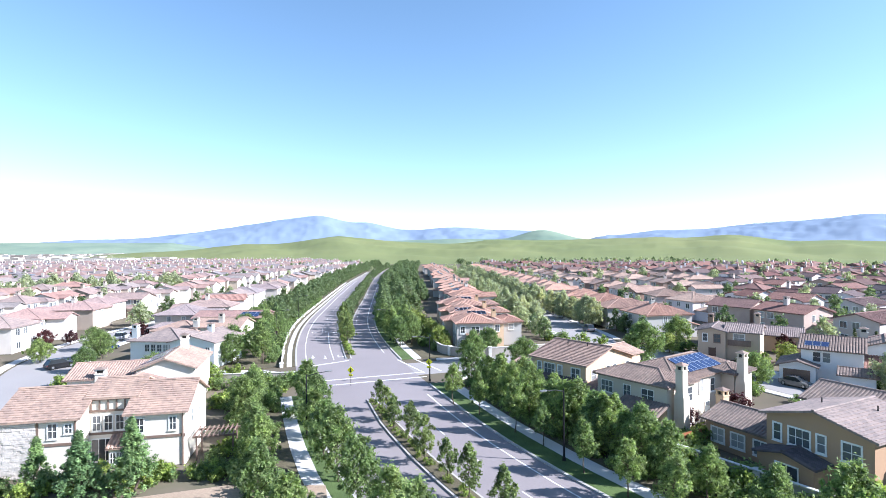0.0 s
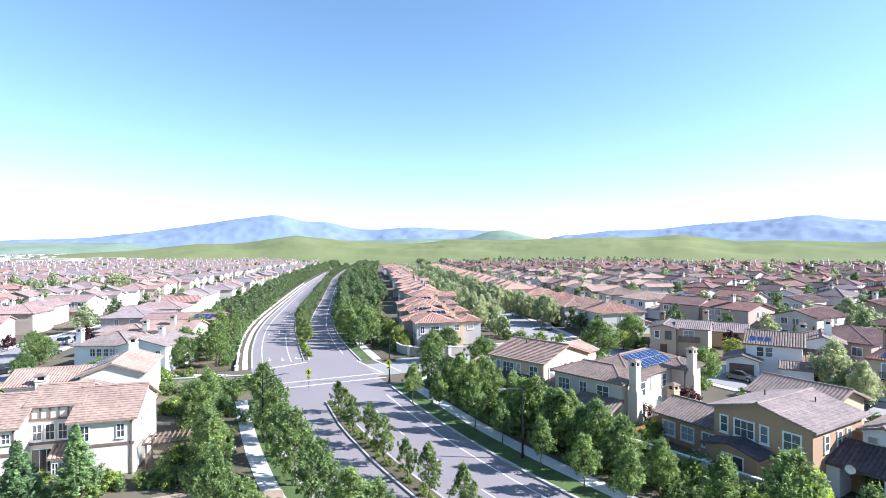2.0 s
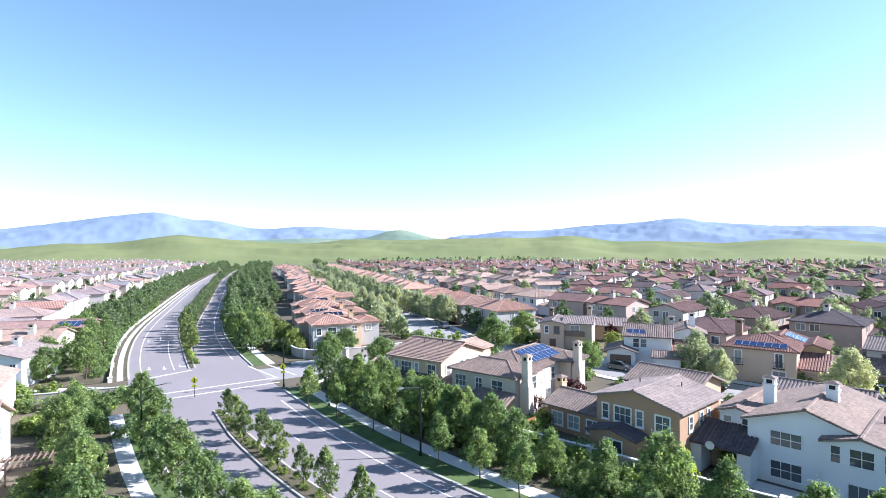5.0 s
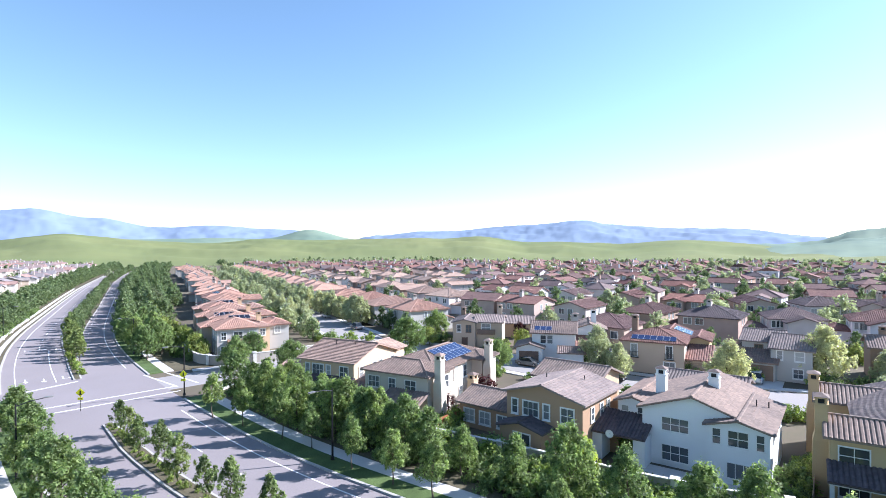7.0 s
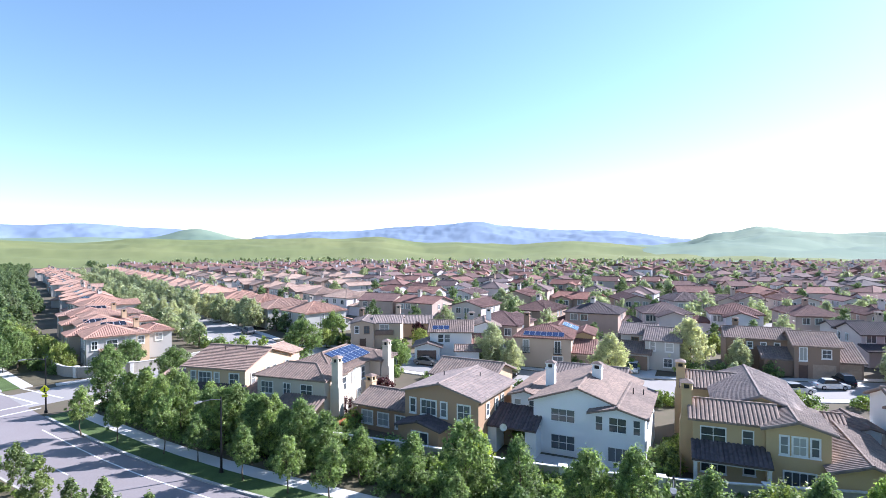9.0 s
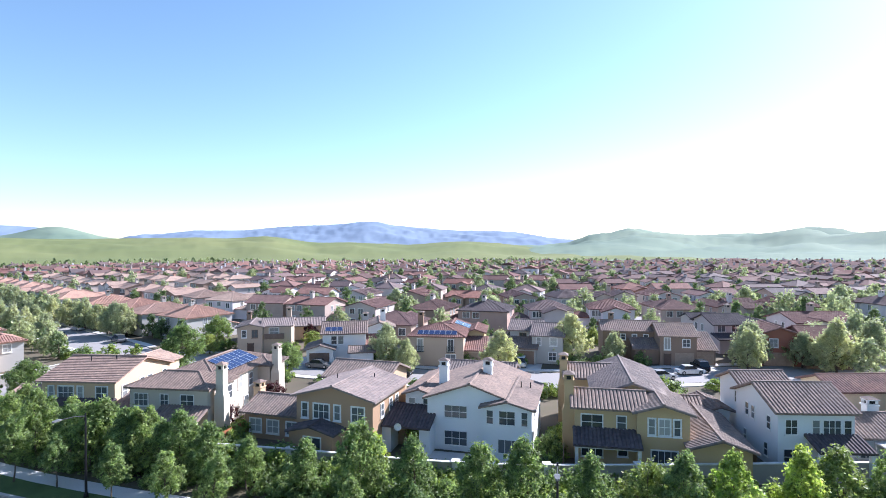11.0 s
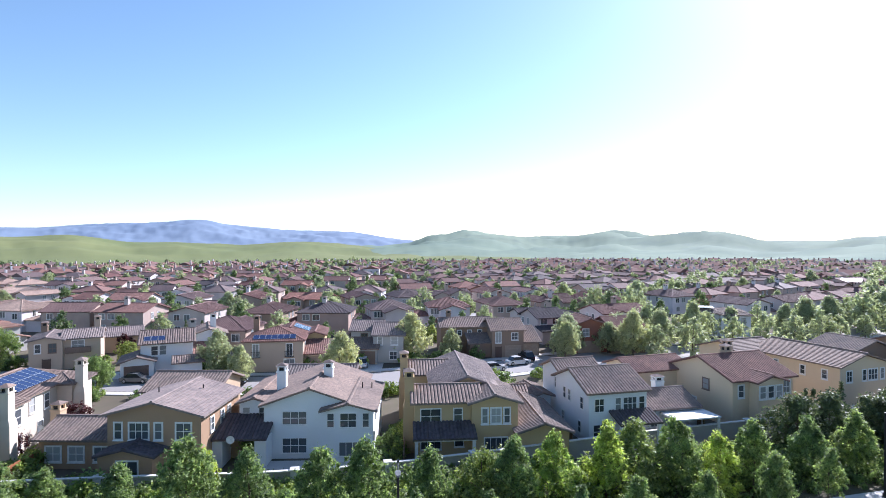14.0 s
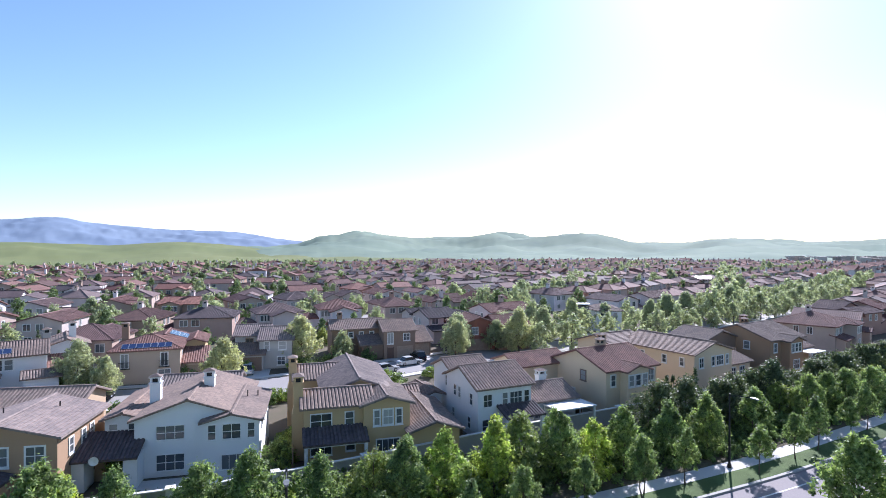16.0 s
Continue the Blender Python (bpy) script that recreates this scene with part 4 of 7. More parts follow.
def house_door(home, x, y, w=1.0, h=2.1):
    s = Shape().box(x - w / 2, x + w / 2, y - 0.05, y + 0.02, 0, h)
    s.box(x - w / 2 - 0.12, x - w / 2, y - 0.09, y + 0.02, 0, h + 0.1)
    s.box(x + w / 2, x + w / 2 + 0.12, y - 0.09, y + 0.02, 0, h + 0.1)
    part("front_door", s, DOOR, home, "dark front door")


def patio_door(home, x, y, w=1.9, h=2.2):
    window(home, "f", x, y, 0.12, w, h, (2, 1), 0.12)


def chimney(home, x, y, z0, z1, wall, w=1.0, d=0.7, flare=0.35):
    """A stack with a broad foot and an open tiled hood."""
    s = Shape()
    zs = z0 + (z1 - z0) * 0.55
    k = len(s.v)
    for z, f in ((z0, flare), (zs, flare * 0.9), (zs + 0.6, 0.0), (z1 - 0.75, 0.0)):
        a, b = w / 2 + f * 0.5, d / 2 + f * 0.3
        s.v += [(x - a, y - b, z), (x + a, y - b, z), (x + a, y + b, z), (x - a, y + b, z)]
    for i in range(3):
        for q in range(4):
            t = (q + 1) % 4
            s.f.append((k + 4 * i + q, k + 4 * i + t, k + 4 * i + 4 + t, k + 4 * i + 4 + q))
    s.box(x - w / 2 - 0.08, x + w / 2 + 0.08, y - d / 2 - 0.08, y + d / 2 + 0.08, z1 - 0.75, z1 - 0.62)
    for px in (-1, 1):
        for py in (-1, 1):
            cx, cy = x + px * (w / 2 - 0.12), y + py * (d / 2 - 0.12)
            s.box(cx - 0.1, cx + 0.1, cy - 0.1, cy + 0.1, z1 - 0.62, z1 - 0.2)
    s.box(x - w / 2 - 0.06, x + w / 2 + 0.06, y - d / 2 - 0.06, y + d / 2 + 0.06, z1 - 0.2, z1 - 0.08)
    st = part("chimney", s, wall, home)
    c = Shape()
    a, b = w / 2 + 0.14, d / 2 + 0.14
    for p, q in (((-a, -b), (a, -b)), ((a, -b), (a, b)), ((a, b), (-a, b)), ((-a, b), (-a, -b))):
        c.face((x + p[0], y + p[1], z1 - 0.08), (x + q[0], y + q[1], z1 - 0.08), (x, y, z1 + 0.22))
    c.face((x - a, y - b, z1 - 0.08), (x - a, y + b, z1 - 0.08), (x + a, y + b, z1 - 0.08), (x + a, y - b, z1 - 0.08))
    part("hood", c, ROOF, st)
    v = Shape().box(x - w / 2 + 0.2, x + w / 2 - 0.2, y - d / 2 + 0.2, y + d / 2 - 0.2, z1 - 0.62, z1 - 0.21)
    part("flue", v, SIGN_BLACK, st)


def solar(home, origin, right, up, nx, ny, w=1.0, h=1.6, cells=None):
    """A field of panels on a slope. right and up: the slope's own directions."""
    o, r, u = Vector(origin), Vector(right).normalized(), Vector(up).normalized()
    n = r.cross(u).normalized()
    for i in range(nx):
        for j in range(ny):
            a = o + r * (i * (w + 0.04)) + u * (j * (h + 0.04)) + n * 0.16
            s, e = Shape(), Shape()
            q = [a, a + r * w, a + r * w + u * h, a + u * h]
            s.slab([tuple(p) for p in q], 0.05)
            ob = part("solar_panel", s, cells or SOLAR, home, ("black solar panel" if cells else "dark blue solar panel") if i + j == 0 else "")
            m = 0.035
            k = len(e.v)
            up4 = n * 0.012
            out, inn = [p + up4 for p in q], [a + r * m + u * m + up4, a + r * (w - m) + u * m + up4, a + r * (w - m) + u * (h - m) + up4, a + r * m + u * (h - m) + up4]
            e.v += [tuple(p) for p in out + inn]
            e.f += [(k + t, k + (t + 1) % 4, k + 4 + (t + 1) % 4, k + 4 + t) for t in range(4)]
            part("panel_edge", e, SOLAR_EDGE, ob)


def vents(home, spots):
    for x, y, z in spots:
        s = Shape().tube([(x, y, z - 0.3), (x, y, z + 0.35), (x, y, z + 0.36)], [0.06, 0.06, 0.02], 6)
        part("vent_pipe", s, DARK_METAL, home)


def posts(home, spots, h, mat, w=0.22):
    for x, y in spots:
        part("post", Shape().box(x - w / 2, x + w / 2, y - w / 2, y + w / 2, 0, h), mat, home)


PLACED = []


def home_at(a, b, label, group="", name="house"):
    """A house whose front runs from a (its left end, looking at it) to b. Local x runs along the front, y goes in."""
    d = (Vector(b) - Vector(a)).normalized()
    c = (Vector(a) + Vector(b)) / 2 + Vector((-d.y, d.x)) * 7
    PLACED.append((c.x, c.y))
    return thing(name, pose(a[0], a[1], 0.05, 0, 0, math.degrees(math.atan2(b[1] - a[1], b[0] - a[0]))), label, "house", group)


# --- tan house with a single-storey wing
h = home_at((29.5, 49.7), (33.3, 42.0), "tan stucco two-storey house with a low gable and wing")
mass(h, 0, 8.6, 0, 8.5, 5.7, "gable_y", TAN, ROOF_GREY, "flat", 0.26, 0.5)
mass(h, -1.5, 6.2, 8.4, 15, 5.6, "gable_x", PALE_TAN, ROOF, "barrel", 0.36)
mass(h, -7.6, 0.05, 1.6, 7.6, 2.9, "gable_x", TAN, ROOF, "barrel", 0.36)
mass(h, 0.6, 5.4, -2.3, 0.05, 2.75, "gable_y", TAN, ROOF_DARK, "barrel", 0.25, 0.3)
mass(h, 8.5, 10.4, 4.5, 9.0, 2.7, "gable_y", TAN, ROOF, "barrel", 0.3, 0.3)
patio_door(h, 3.2, -2.3, 1.8, 2.2)
for x, w, b in ((1.0, 0.6, (1, 2)), (2.9, 1.7, (3, 2)), (4.7, 0.6, (1, 2)), (7.0, 1.3, (2, 2))):
    window(h, "f", x, 0, 3.5, w, 1.4, b)
for x in (-6.2, -4.0, -1.6):
    window(h, "f", x, 1.6, 0.8, 1.35, 1.3)
for y in (2.2, 4.4, 6.0):
    window(h, "r", y, 8.6, 3.6, 0.6, 1.2, (1, 2))
chimney(h, -8.2, 5.0, 0, 5.3, PEACH, 0.95, 0.95, 0.2)
vents(h, ((2, 5, 6.5), (6, 6, 6.6)))

# --- white house with gabled front and covered porch
h = home_at((37.9, 42.3), (44.4, 30.7), "white stucco two-storey house with broad brown gabled roof")
mass(h, 2.4, 11.4, 0, 12, 5.35, "gable_y", WHITE, ROOF, "flat", 0.34, 0.45)
mass(h, 8.4, 13.2, -1.0, 9, 5.0, "gable_y", WHITE, ROOF, "flat", 0.26, 0.4)
mass(h, -0.4, 2.6, 1.3, 11.0, 5.2, "gable_y", WHITE, ROOF, "flat", 0.3, 0.4)
mass(h, 0.5, 9.5, 11.9, 17, 5.1, "gable_x", WHITE, ROOF_GREY, "barrel", 0.36)
porch_roof(h, (-2.6, -2.3, 2.75), (3.3, -2.3, 2.75), (3.3, 1.4, 4.1), (-2.6, 1.4, 4.1), ROOF_DARK, "dark tiled lean-to porch roof")
panel(h, "porch_wall", -2.3, -0.9, -2.0, 1.3, 0, 2.7, WHITE)
panel(h, "porch_wall", 2.1, 3.2, -2.0, 0.05, 0, 2.7, WHITE)
window(h, "f", 5.4, 0, 3.4, 2.3, 1.2, (3, 2), 0.06)
window(h, "f", 5.4, 0, 0.6, 2.3, 1.4, (3, 2), 0.06)
for x, w, b in ((9.1, 0.6, (1, 2)), (10.8, 1.5, (2, 2)), (12.5, 0.55, (1, 2))):
    window(h, "f", x, -1.0, 3.4, w, 1.3, b, 0.06)
window(h, "f", 10.9, -1.0, 0.6, 1.9, 1.3, (3, 1), 0.06)
for x in (0.3, 1.9):
    window(h, "f", x, 1.3, 4.2 - 0.6, 0.65, 1.1, (1, 2), 0.06)
for y in (1.5, 4.0, 7.0):
    window(h, "r", y, 13.2, 3.6, 0.7, 1.2, (1, 2), 0.06)
chimney(h, 2.9, 5.0, 5.4, 8.2, WHITE, 0.95, 0.8, 0)
chimney(h, 7.7, 6.0, 5.4, 8.3, WHITE, 0.95, 0.8, 0)
vents(h, ((11.5, 5, 5.9), (12.4, 6, 5.6)))

# --- mustard house with two outside chimneys
h = home_at((46.0, 27.1), (51.8, 17.9), "mustard stucco two-storey house with ribbed tile roofs and chimneys")
mass(h, 0, 6.4, 0, 5.2, 5.55, "gable_x", MUSTARD, ROOF, "barrel", 0.36)
mass(h, 5.6, 10.2, -0.6, 6.0, 5.5, "gable_y", MUSTARD, ROOF, "barrel", 0.3)
mass(h, 2.2, 9.4, 4.0, 17, 5.7, "gable_y", MUSTARD, ROOF_GREY, "barrel", 0.36)
mass(h, -0.6, 5.0, 11.5, 17, 5.6, "gable_x", MUSTARD, ROOF, "barrel", 0.36)
mass(h, 10.1, 15.0, -1.8, 9, 2.9, "gable_y", MUSTARD, ROOF, "barrel", 0.32)
mass(h, 9.0, 13.5, 9.5, 14.5, 3.0, "gable_x", MUSTARD, ROOF, "barrel", 0.34)
porch_roof(h, (-0.2, -2.6, 2.75), (5.9, -2.6, 2.75), (5.9, 0.05, 3.6), (-0.2, 0.05, 3.6), ROOF_DARK, "dark tiled porch roof")
part("beam", Shape().box(-0.1, 5.8, -2.45, -2.2, 2.45, 2.7), TRIM, h)
posts(h, ((0.1, -2.3), (5.6, -2.3)), 2.5, TRIM, 0.3)
window(h, "f", 1.6, 0, 3.45, 1.9, 1.35, (2, 2), 0.1)
window(h, "f", 4.3, 0, 3.6, 0.75, 1.2, (1, 2), 0.1)
window(h, "f", 1.6, 0, 0.9, 1.9, 1.2, (3, 1), 0.1)
window(h, "f", 4.4, 0, 1.1, 0.8, 0.9, (1, 1), 0.1)
for x, w, b in ((6.9, 0.5, (1, 2)), (8.0, 0.9, (2, 2)), (9.1, 0.5, (1, 2))):
    window(h, "f", x, -0.6, 3.5, w, 1.4, b)
window(h, "f", 8.0, -0.6, 0.5, 2.2, 1.5, (4, 1), 0.12)
window(h, "f", 13.2, -1.8, 0.9, 0.7, 1.1, (1, 2))
chimney(h, -0.5, 2.0, 0, 8.3, MUSTARD, 0.9, 1.2)
chimney(h, -0.9, 13.0, 0, 8.0, MUSTARD, 0.9, 1.2)

# --- white house with lean-to and shade canopy
h = home_at((57.2, 12.6), (61.6, 7.5), "white stucco two-storey house with ribbed brown tile roof")
mass(h, 0, 6.8, 0, 8.0, 5.6, "gable_x", WHITE, ROOF, "barrel", 0.4)
mass(h, 1.0, 6.0, 7.9, 14, 5.5, "gable_x", WHITE, ROOF, "barrel", 0.4)
mass(h, -2.2, 0.05, 9.5, 15, 2.8, "gable_y", WHITE, ROOF, "barrel", 0.3)
mass(h, 6.7, 14.0, 1.2, 7.2, 3.0, "gable_x", WHITE, ROOF, "barrel", 0.4)
porch_roof(h, (2.3, -2.4, 2.7), (7.2, -2.4, 2.7), (7.2, 0.05, 3.55), (2.3, 0.05, 3.55), ROOF_DARK, "tiled lean-to roof")
posts(h, ((2.6, -2.1), (6.9, -2.1)), 2.7, WHITE, 0.35)
for x, w, b in ((1.2, 1.0, (2, 2)), (3.4, 0.6, (1, 2)), (4.8, 1.5, (3, 2)), (6.2, 0.6, (1, 2))):
    window(h, "f", x, 0, 3.5, w, 1.3, b, 0.06)
window(h, "f", 1.3, 0, 0.7, 1.5, 1.4, (2, 2), 0.06)
patio_door(h, 5.2, 0, 2.0)
for y, z in ((1.5, 3.5), (4.4, 3.6), (5.6, 3.6), (2.0, 0.8), (6.0, 0.8), (10, 3.6)):
    window(h, "l", y, 0 if y < 8 else 1.0, z, 0.6, 1.2, (1, 2), 0.06)
window(h, "f", 8.6, 1.2, 1.0, 0.9, 1.1, (2, 2), 0.06)
chimney(h, 11.6, 5.0, 3.2, 5.6, WHITE, 1.1, 0.9, 0)
c = thing("shade_canopy", h.matrix_basis @ pose(9.2, -1.9, 0), "white slatted patio canopy on white posts", "canopy")
part("canopy_top", Shape().box(0, 5.4, 0, 2.9, 2.45, 2.6), TRIM, c)
for x in (0.15, 5.2):
    for y in (0.15, 2.7):
        part("post", Shape().box(x - 0.1, x + 0.1, y - 0.1, y + 0.1, 0, 2.45), TRIM, c)

# --- cream house with solar roof and two tall chimneys
h = home_at((18.8, 66.5), (24.3, 58.8), "cream stucco two-storey house with solar panels and tall chimneys")
mass(h, 0, 9.3, 0, 5.4, 5.6, "hip", CREAM, ROOF, "barrel", 0.38)
mass(h, 0.6, 8.6, 3.0, 17.2, 5.6, "hip", CREAM, ROOF, "barrel", 0.36)
mass(h, 6.5, 10.2, 12.6, 17.0, 5.5, "hip", CREAM, ROOF, "barrel", 0.36)
porch_roof(h, (3.9, -2.6, 2.7), (9.6, -2.6, 2.7), (9.6, 0.05, 3.7), (3.9, 0.05, 3.7), ROOF, "tiled porch roof")
mass(h, -2.8, 0.05, 0.8, 6, 2.7, "shed", CREAM, ROOF_GREY, "barrel", 0.3)
posts(h, ((4.2, -2.3), (9.2, -2.3)), 2.7, CREAM, 0.5)
for x, w, b in ((1.4, 1.6, (3, 2)), (4.2, 0.9, (2, 2)), (6.9, 1.5, (2, 2))):
    window(h, "f", x, 0, 3.5, w, 1.3, b, 0.08)
window(h, "f", 6.5, 0, 0.4, 2.4, 1.9, (3, 1), 0.08)
for y, z, at in ((4.4, 3.4, 9.3), (4.4, 0.8, 9.3), (8.0, 3.6, 8.6), (10.6, 3.4, 8.6), (9.4, 0.8, 8.6), (15.4, 3.4, 10.2), (15.4, 0.8, 10.2)):
    window(h, "r", y, at, z, 0.9, 1.5, (1, 2), 0.08)
chimney(h, 10.2, 1.3, 0, 8.1, CREAM, 0.85, 1.0, 0.35)
chimney(h, 10.9, 13.2, 0, 8.1, CREAM, 0.85, 1.0, 0.35)
solar(h, (8.0, 6.6, 5.98), (0, 1, 0), (-1, 0, 0.36), 7, 2, 1.0, 1.5)

# --- peach house
h = home_at((12.6, 76.9), (18.2, 69.9), "peach stucco two-storey house with a wide gable wall")
mass(h, 0, 9.0, 0, 10.5, 5.6, "gable_x", PEACH, ROOF_PINK, "flat", 0.32)
mass(h, 0.5, 6.6, 10.4, 16.5, 5.0, "gable_y", PEACH, ROOF_PINK, "flat", 0.28)
mass(h, -5.5, 0.05, 0.5, 6.5, 2.9, "gable_x", PEACH, ROOF_PINK, "barrel", 0.33)
porch_roof(h, (0.5, -2.2, 2.7), (9.2, -2.2, 2.7), (9.2, 0.05, 3.6), (0.5, 0.05, 3.6), ROOF_DARK, "dark tiled porch roof")
posts(h, ((0.8, -1.9), (8.9, -1.9)), 2.7, PEACH, 0.4)
for x, w, b in ((1.2, 0.6, (1, 2)), (3.0, 1.8, (3, 2)), (4.8, 0.6, (1, 2)), (7.4, 1.3, (2, 2))):
    window(h, "f", x, 0, 3.5, w, 1.4, b)
for y, z in ((1.6, 3.4), (4.8, 3.5), (6.3, 3.5), (9.3, 3.5), (3.2, 0.7)):
    window(h, "r", y, 9.0, z, 0.8, 1.4, (1, 2))
window(h, "r", 13.5, 6.6, 3.5, 0.8, 1.4, (1, 2))
chimney(h, -0.9, 6.4, 0, 6.4, PEACH, 0.9, 0.9)
vents(h, ((3, 4, 7.2), (6, 4.4, 7.3)))

# --- yellow house with twin gables
h = home_at((70.2, -0.8), (76.6, -7.2), "pale yellow stucco two-storey house with red-brown tile roof")
mass(h, 0, 9.0, 0, 10, 5.5, "gable_x", BUTTER, ROOF_RED, "barrel", 0.36)
mass(h, 2.4, 6.2, -1.2, 5, 5.4, "gable_y", BUTTER, ROOF_RED, "barrel", 0.32)
mass(h, -6.5, 2.0, 9.0, 15, 5.0, "gable_x", BUTTER, ROOF_RED, "barrel", 0.34)
mass(h, -6.5, 0, 10.0, 13, 2.8, "gable_y", BUTTER, ROOF_RED, "barrel", 0.34)
for x in (3.1, 4.3, 5.5):
    window(h, "f", x, -1.2, 3.5, 0.8, 1.3, (1, 2))
window(h, "f", 7.7, 0, 3.5, 1.6, 1.4, (3, 2))
window(h, "f", 1.2, 0, 3.5, 0.7, 1.3, (1, 2))
window(h, "l", 4.0, 0, 3.6, 0.9, 1.2, (1, 2), 0.12, BROWN_WOOD)
window(h, "l", 6.0, 0, 0.8, 0.8, 1.3, (1, 2))
chimney(h, 4.4, 5.4, 5.8, 8.4, SAND, 1.0, 0.9, 0)
chimney(h, 6.6, 7.4, 5.8, 8.6, SAND, 1.0, 0.9, 0)

# --- tan houses further along the row
h = home_at((84.2, -13.0), (91.6, -20.0), "tan stucco two-storey house with a wide grey-brown roof")
mass(h, 0, 9.0, 0, 13, 5.5, "gable_y", BUTTER, ROOF, "flat", 0.3)
mass(h, 9, 15.5, 1, 8, 2.9, "gable_x", BUTTER, ROOF, "barrel", 0.34)
mass(h, -4, 4, 11, 19, 5.3, "gable_x", BUTTER, ROOF, "flat", 0.32)
for x, w, b in ((1.6, 0.9, (2, 2)), (4.4, 0.6, (1, 2)), (6.0, 1.6, (3, 2)), (7.8, 0.6, (1, 2))):
    window(h, "f", x, 0, 3.5, w, 1.3, b)
for y in (2, 5, 9):
    window(h, "l", y, 0, 3.6, 0.6, 1.1, (1, 2))
for x in (11, 13.4):
    window(h, "f", x, 1, 1.0, 1.2, 1.2, (2, 2))
chimney(h, 10.4, 5.4, 3.2, 5.6, PALE_TAN, 0.9, 0.9, 0)
h = home_at((100.5, -27.0), (107.5, -34.0), "brown stucco two-storey house with gabled bays and chimneys")
mass(h, 0, 9.5, 0, 11, 5.5, "gable_x", TAN, ROOF, "barrel", 0.34)
mass(h, 3.0, 7.0, -1.4, 5, 5.3, "gable_y", TAN, ROOF, "barrel", 0.32)
mass(h, -8, 0, 6, 13, 5.3, "gable_y", BROWN, ROOF, "barrel", 0.32)
mass(h, 9.4, 16, 2, 8, 2.9, "gable_x", TAN, ROOF, "barrel", 0.34)
for x in (4.0, 5.0, 6.0):
    window(h, "f", x, -1.4, 3.5, 0.7, 1.3, (1, 2))
window(h, "f", 5.0, -1.4, 0.7, 1.6, 1.4, (3, 2))
window(h, "f", 1.4, 0, 3.5, 0.8, 1.3, (1, 2))
window(h, "l", 4, 0, 3.6, 0.9, 1.2, (1, 2))
chimney(h, 3.0, 6.4, 5.8, 8.3, TAN, 1.0, 0.9, 0)
chimney(h, 5.4, 8.0, 5.8, 8.5, BROWN, 1.0, 0.9, 0)
c = thing("shade_canopy", h.matrix_basis @ pose(10.5, -1.0, 0), "white open patio canopy on white posts", "canopy")
part("canopy_top", Shape().box(0, 4.6, 0, 2.8, 2.45, 2.6), TRIM, c)
for x in (0.15, 4.4):
    for y in (0.15, 2.6):
        part("post", Shape().box(x - 0.12, x + 0.12, y - 0.12, y + 0.12, 0, 2.45), TRIM, c)

# --- pale house with a recessed middle and stone-faced end
h = home_at((-40.9, 49.3), (-25.3, 52.6), "pale stucco house with rose roof, stone end and timber panels")
h.scale = (0.95, 0.97, 1.0)
mass(h, 0, 7.0, 0, 9.5, 5.3, "gable_x", OFFWHITE, ROOF_PINK, "flat", 0.38, 0.4)
mass(h, 11.4, 16.8, 0.3, 9.5, 5.3, "gable_x", OFFWHITE, ROOF_PINK, "flat", 0.42, 0.4)
mass(h, 6.9, 11.5, 2.6, 9.2, 6.4, "gable_x", OFFWHITE, ROOF_PINK, "flat", 0.34, 0.3)
mass(h, 4.0, 12.5, 9.4, 14, 5.0, "gable_y", OFFWHITE, ROOF_PINK, "flat", 0.3, 0.4)
for r in range(26):
    x = 0.0
    while x < 3.35:
        w = min(RNG.uniform(0.3, 0.75), 3.4 - x)
        part("stone", Shape().box(x, x + w - 0.015, -0.06 - RNG.uniform(0, 0.07), 0.0, 0.2 * r, 0.2 * r + 0.185), STONE, h)
        x += w
panel(h, "corner_trim", 3.4, 3.6, -0.09, 0, 0, 5.2, BROWN_WOOD)
for x0, x1, y in ((3.6, 7.0, 0.0), (11.4, 16.8, 0.3), (6.9, 11.4, 2.6)):
    panel(h, "band", x0, x1, y - 0.07, y, 2.75, 3.0, BROWN_WOOD, "brown timber band")
panel(h, "band", 6.9, 11.4, 2.5, 2.6, 5.0, 5.2, BROWN_WOOD)
panel(h, "band", 6.9, 11.4, 2.5, 2.6, 6.15, 6.35, BROWN_WOOD)
for k in range(6):
    x = 7.2 + 0.8 * k
    panel(h, "timber", x - 0.07, x + 0.07, 2.5, 2.6, 5.2, 6.15, BROWN_WOOD)
panel(h, "downpipe", 16.5, 16.62, 0.18, 0.3, 0, 5.2, BROWN_WOOD)
panel(h, "downpipe", 6.75, 6.87, -0.12, 0, 0, 5.2, BROWN_WOOD)
for x, y, z, w, hh in ((4.8, 0, 3.5, 0.75, 1.3), (6.2, 0, 3.9, 0.6, 0.8), (12.5, 0.3, 3.4, 0.7, 1.3), (15.6, 0.3, 3.5, 0.6, 1.2), (7.7, 2.6, 3.2, 0.7, 1.4), (8.8, 2.6, 3.2, 0.7, 1.4), (9.9, 2.6, 3.2, 0.7, 1.4), (10.9, 2.6, 3.2, 0.5, 1.4)):
    window(h, "f", x, y, z, w, hh, (2, 2), 0.1)
for y in (3.0, 6.0):
    window(h, "r", y, 16.8, 3.4, 0.7, 1.3, (1, 2), 0.1)
window(h, "f", 8.2, 2.6, 0.2, 1.9, 2.1, (3, 1), 0.1)
mass(h, 9.4, 11.6, 0.9, 2.65, 1.9, "shed", OFFWHITE, ROOF_PINK, "barrel", 0.4, 0.25)
for x in (9.8, 10.4, 11.0):
    window(h, "f", x, 0.9, 0.4, 0.45, 1.0, (2, 2), 0.06)
p = thing("pergola", h.matrix_basis @ pose(17.6, 1.0, 0), "dark timber garden pergola beside the house", "pergola")
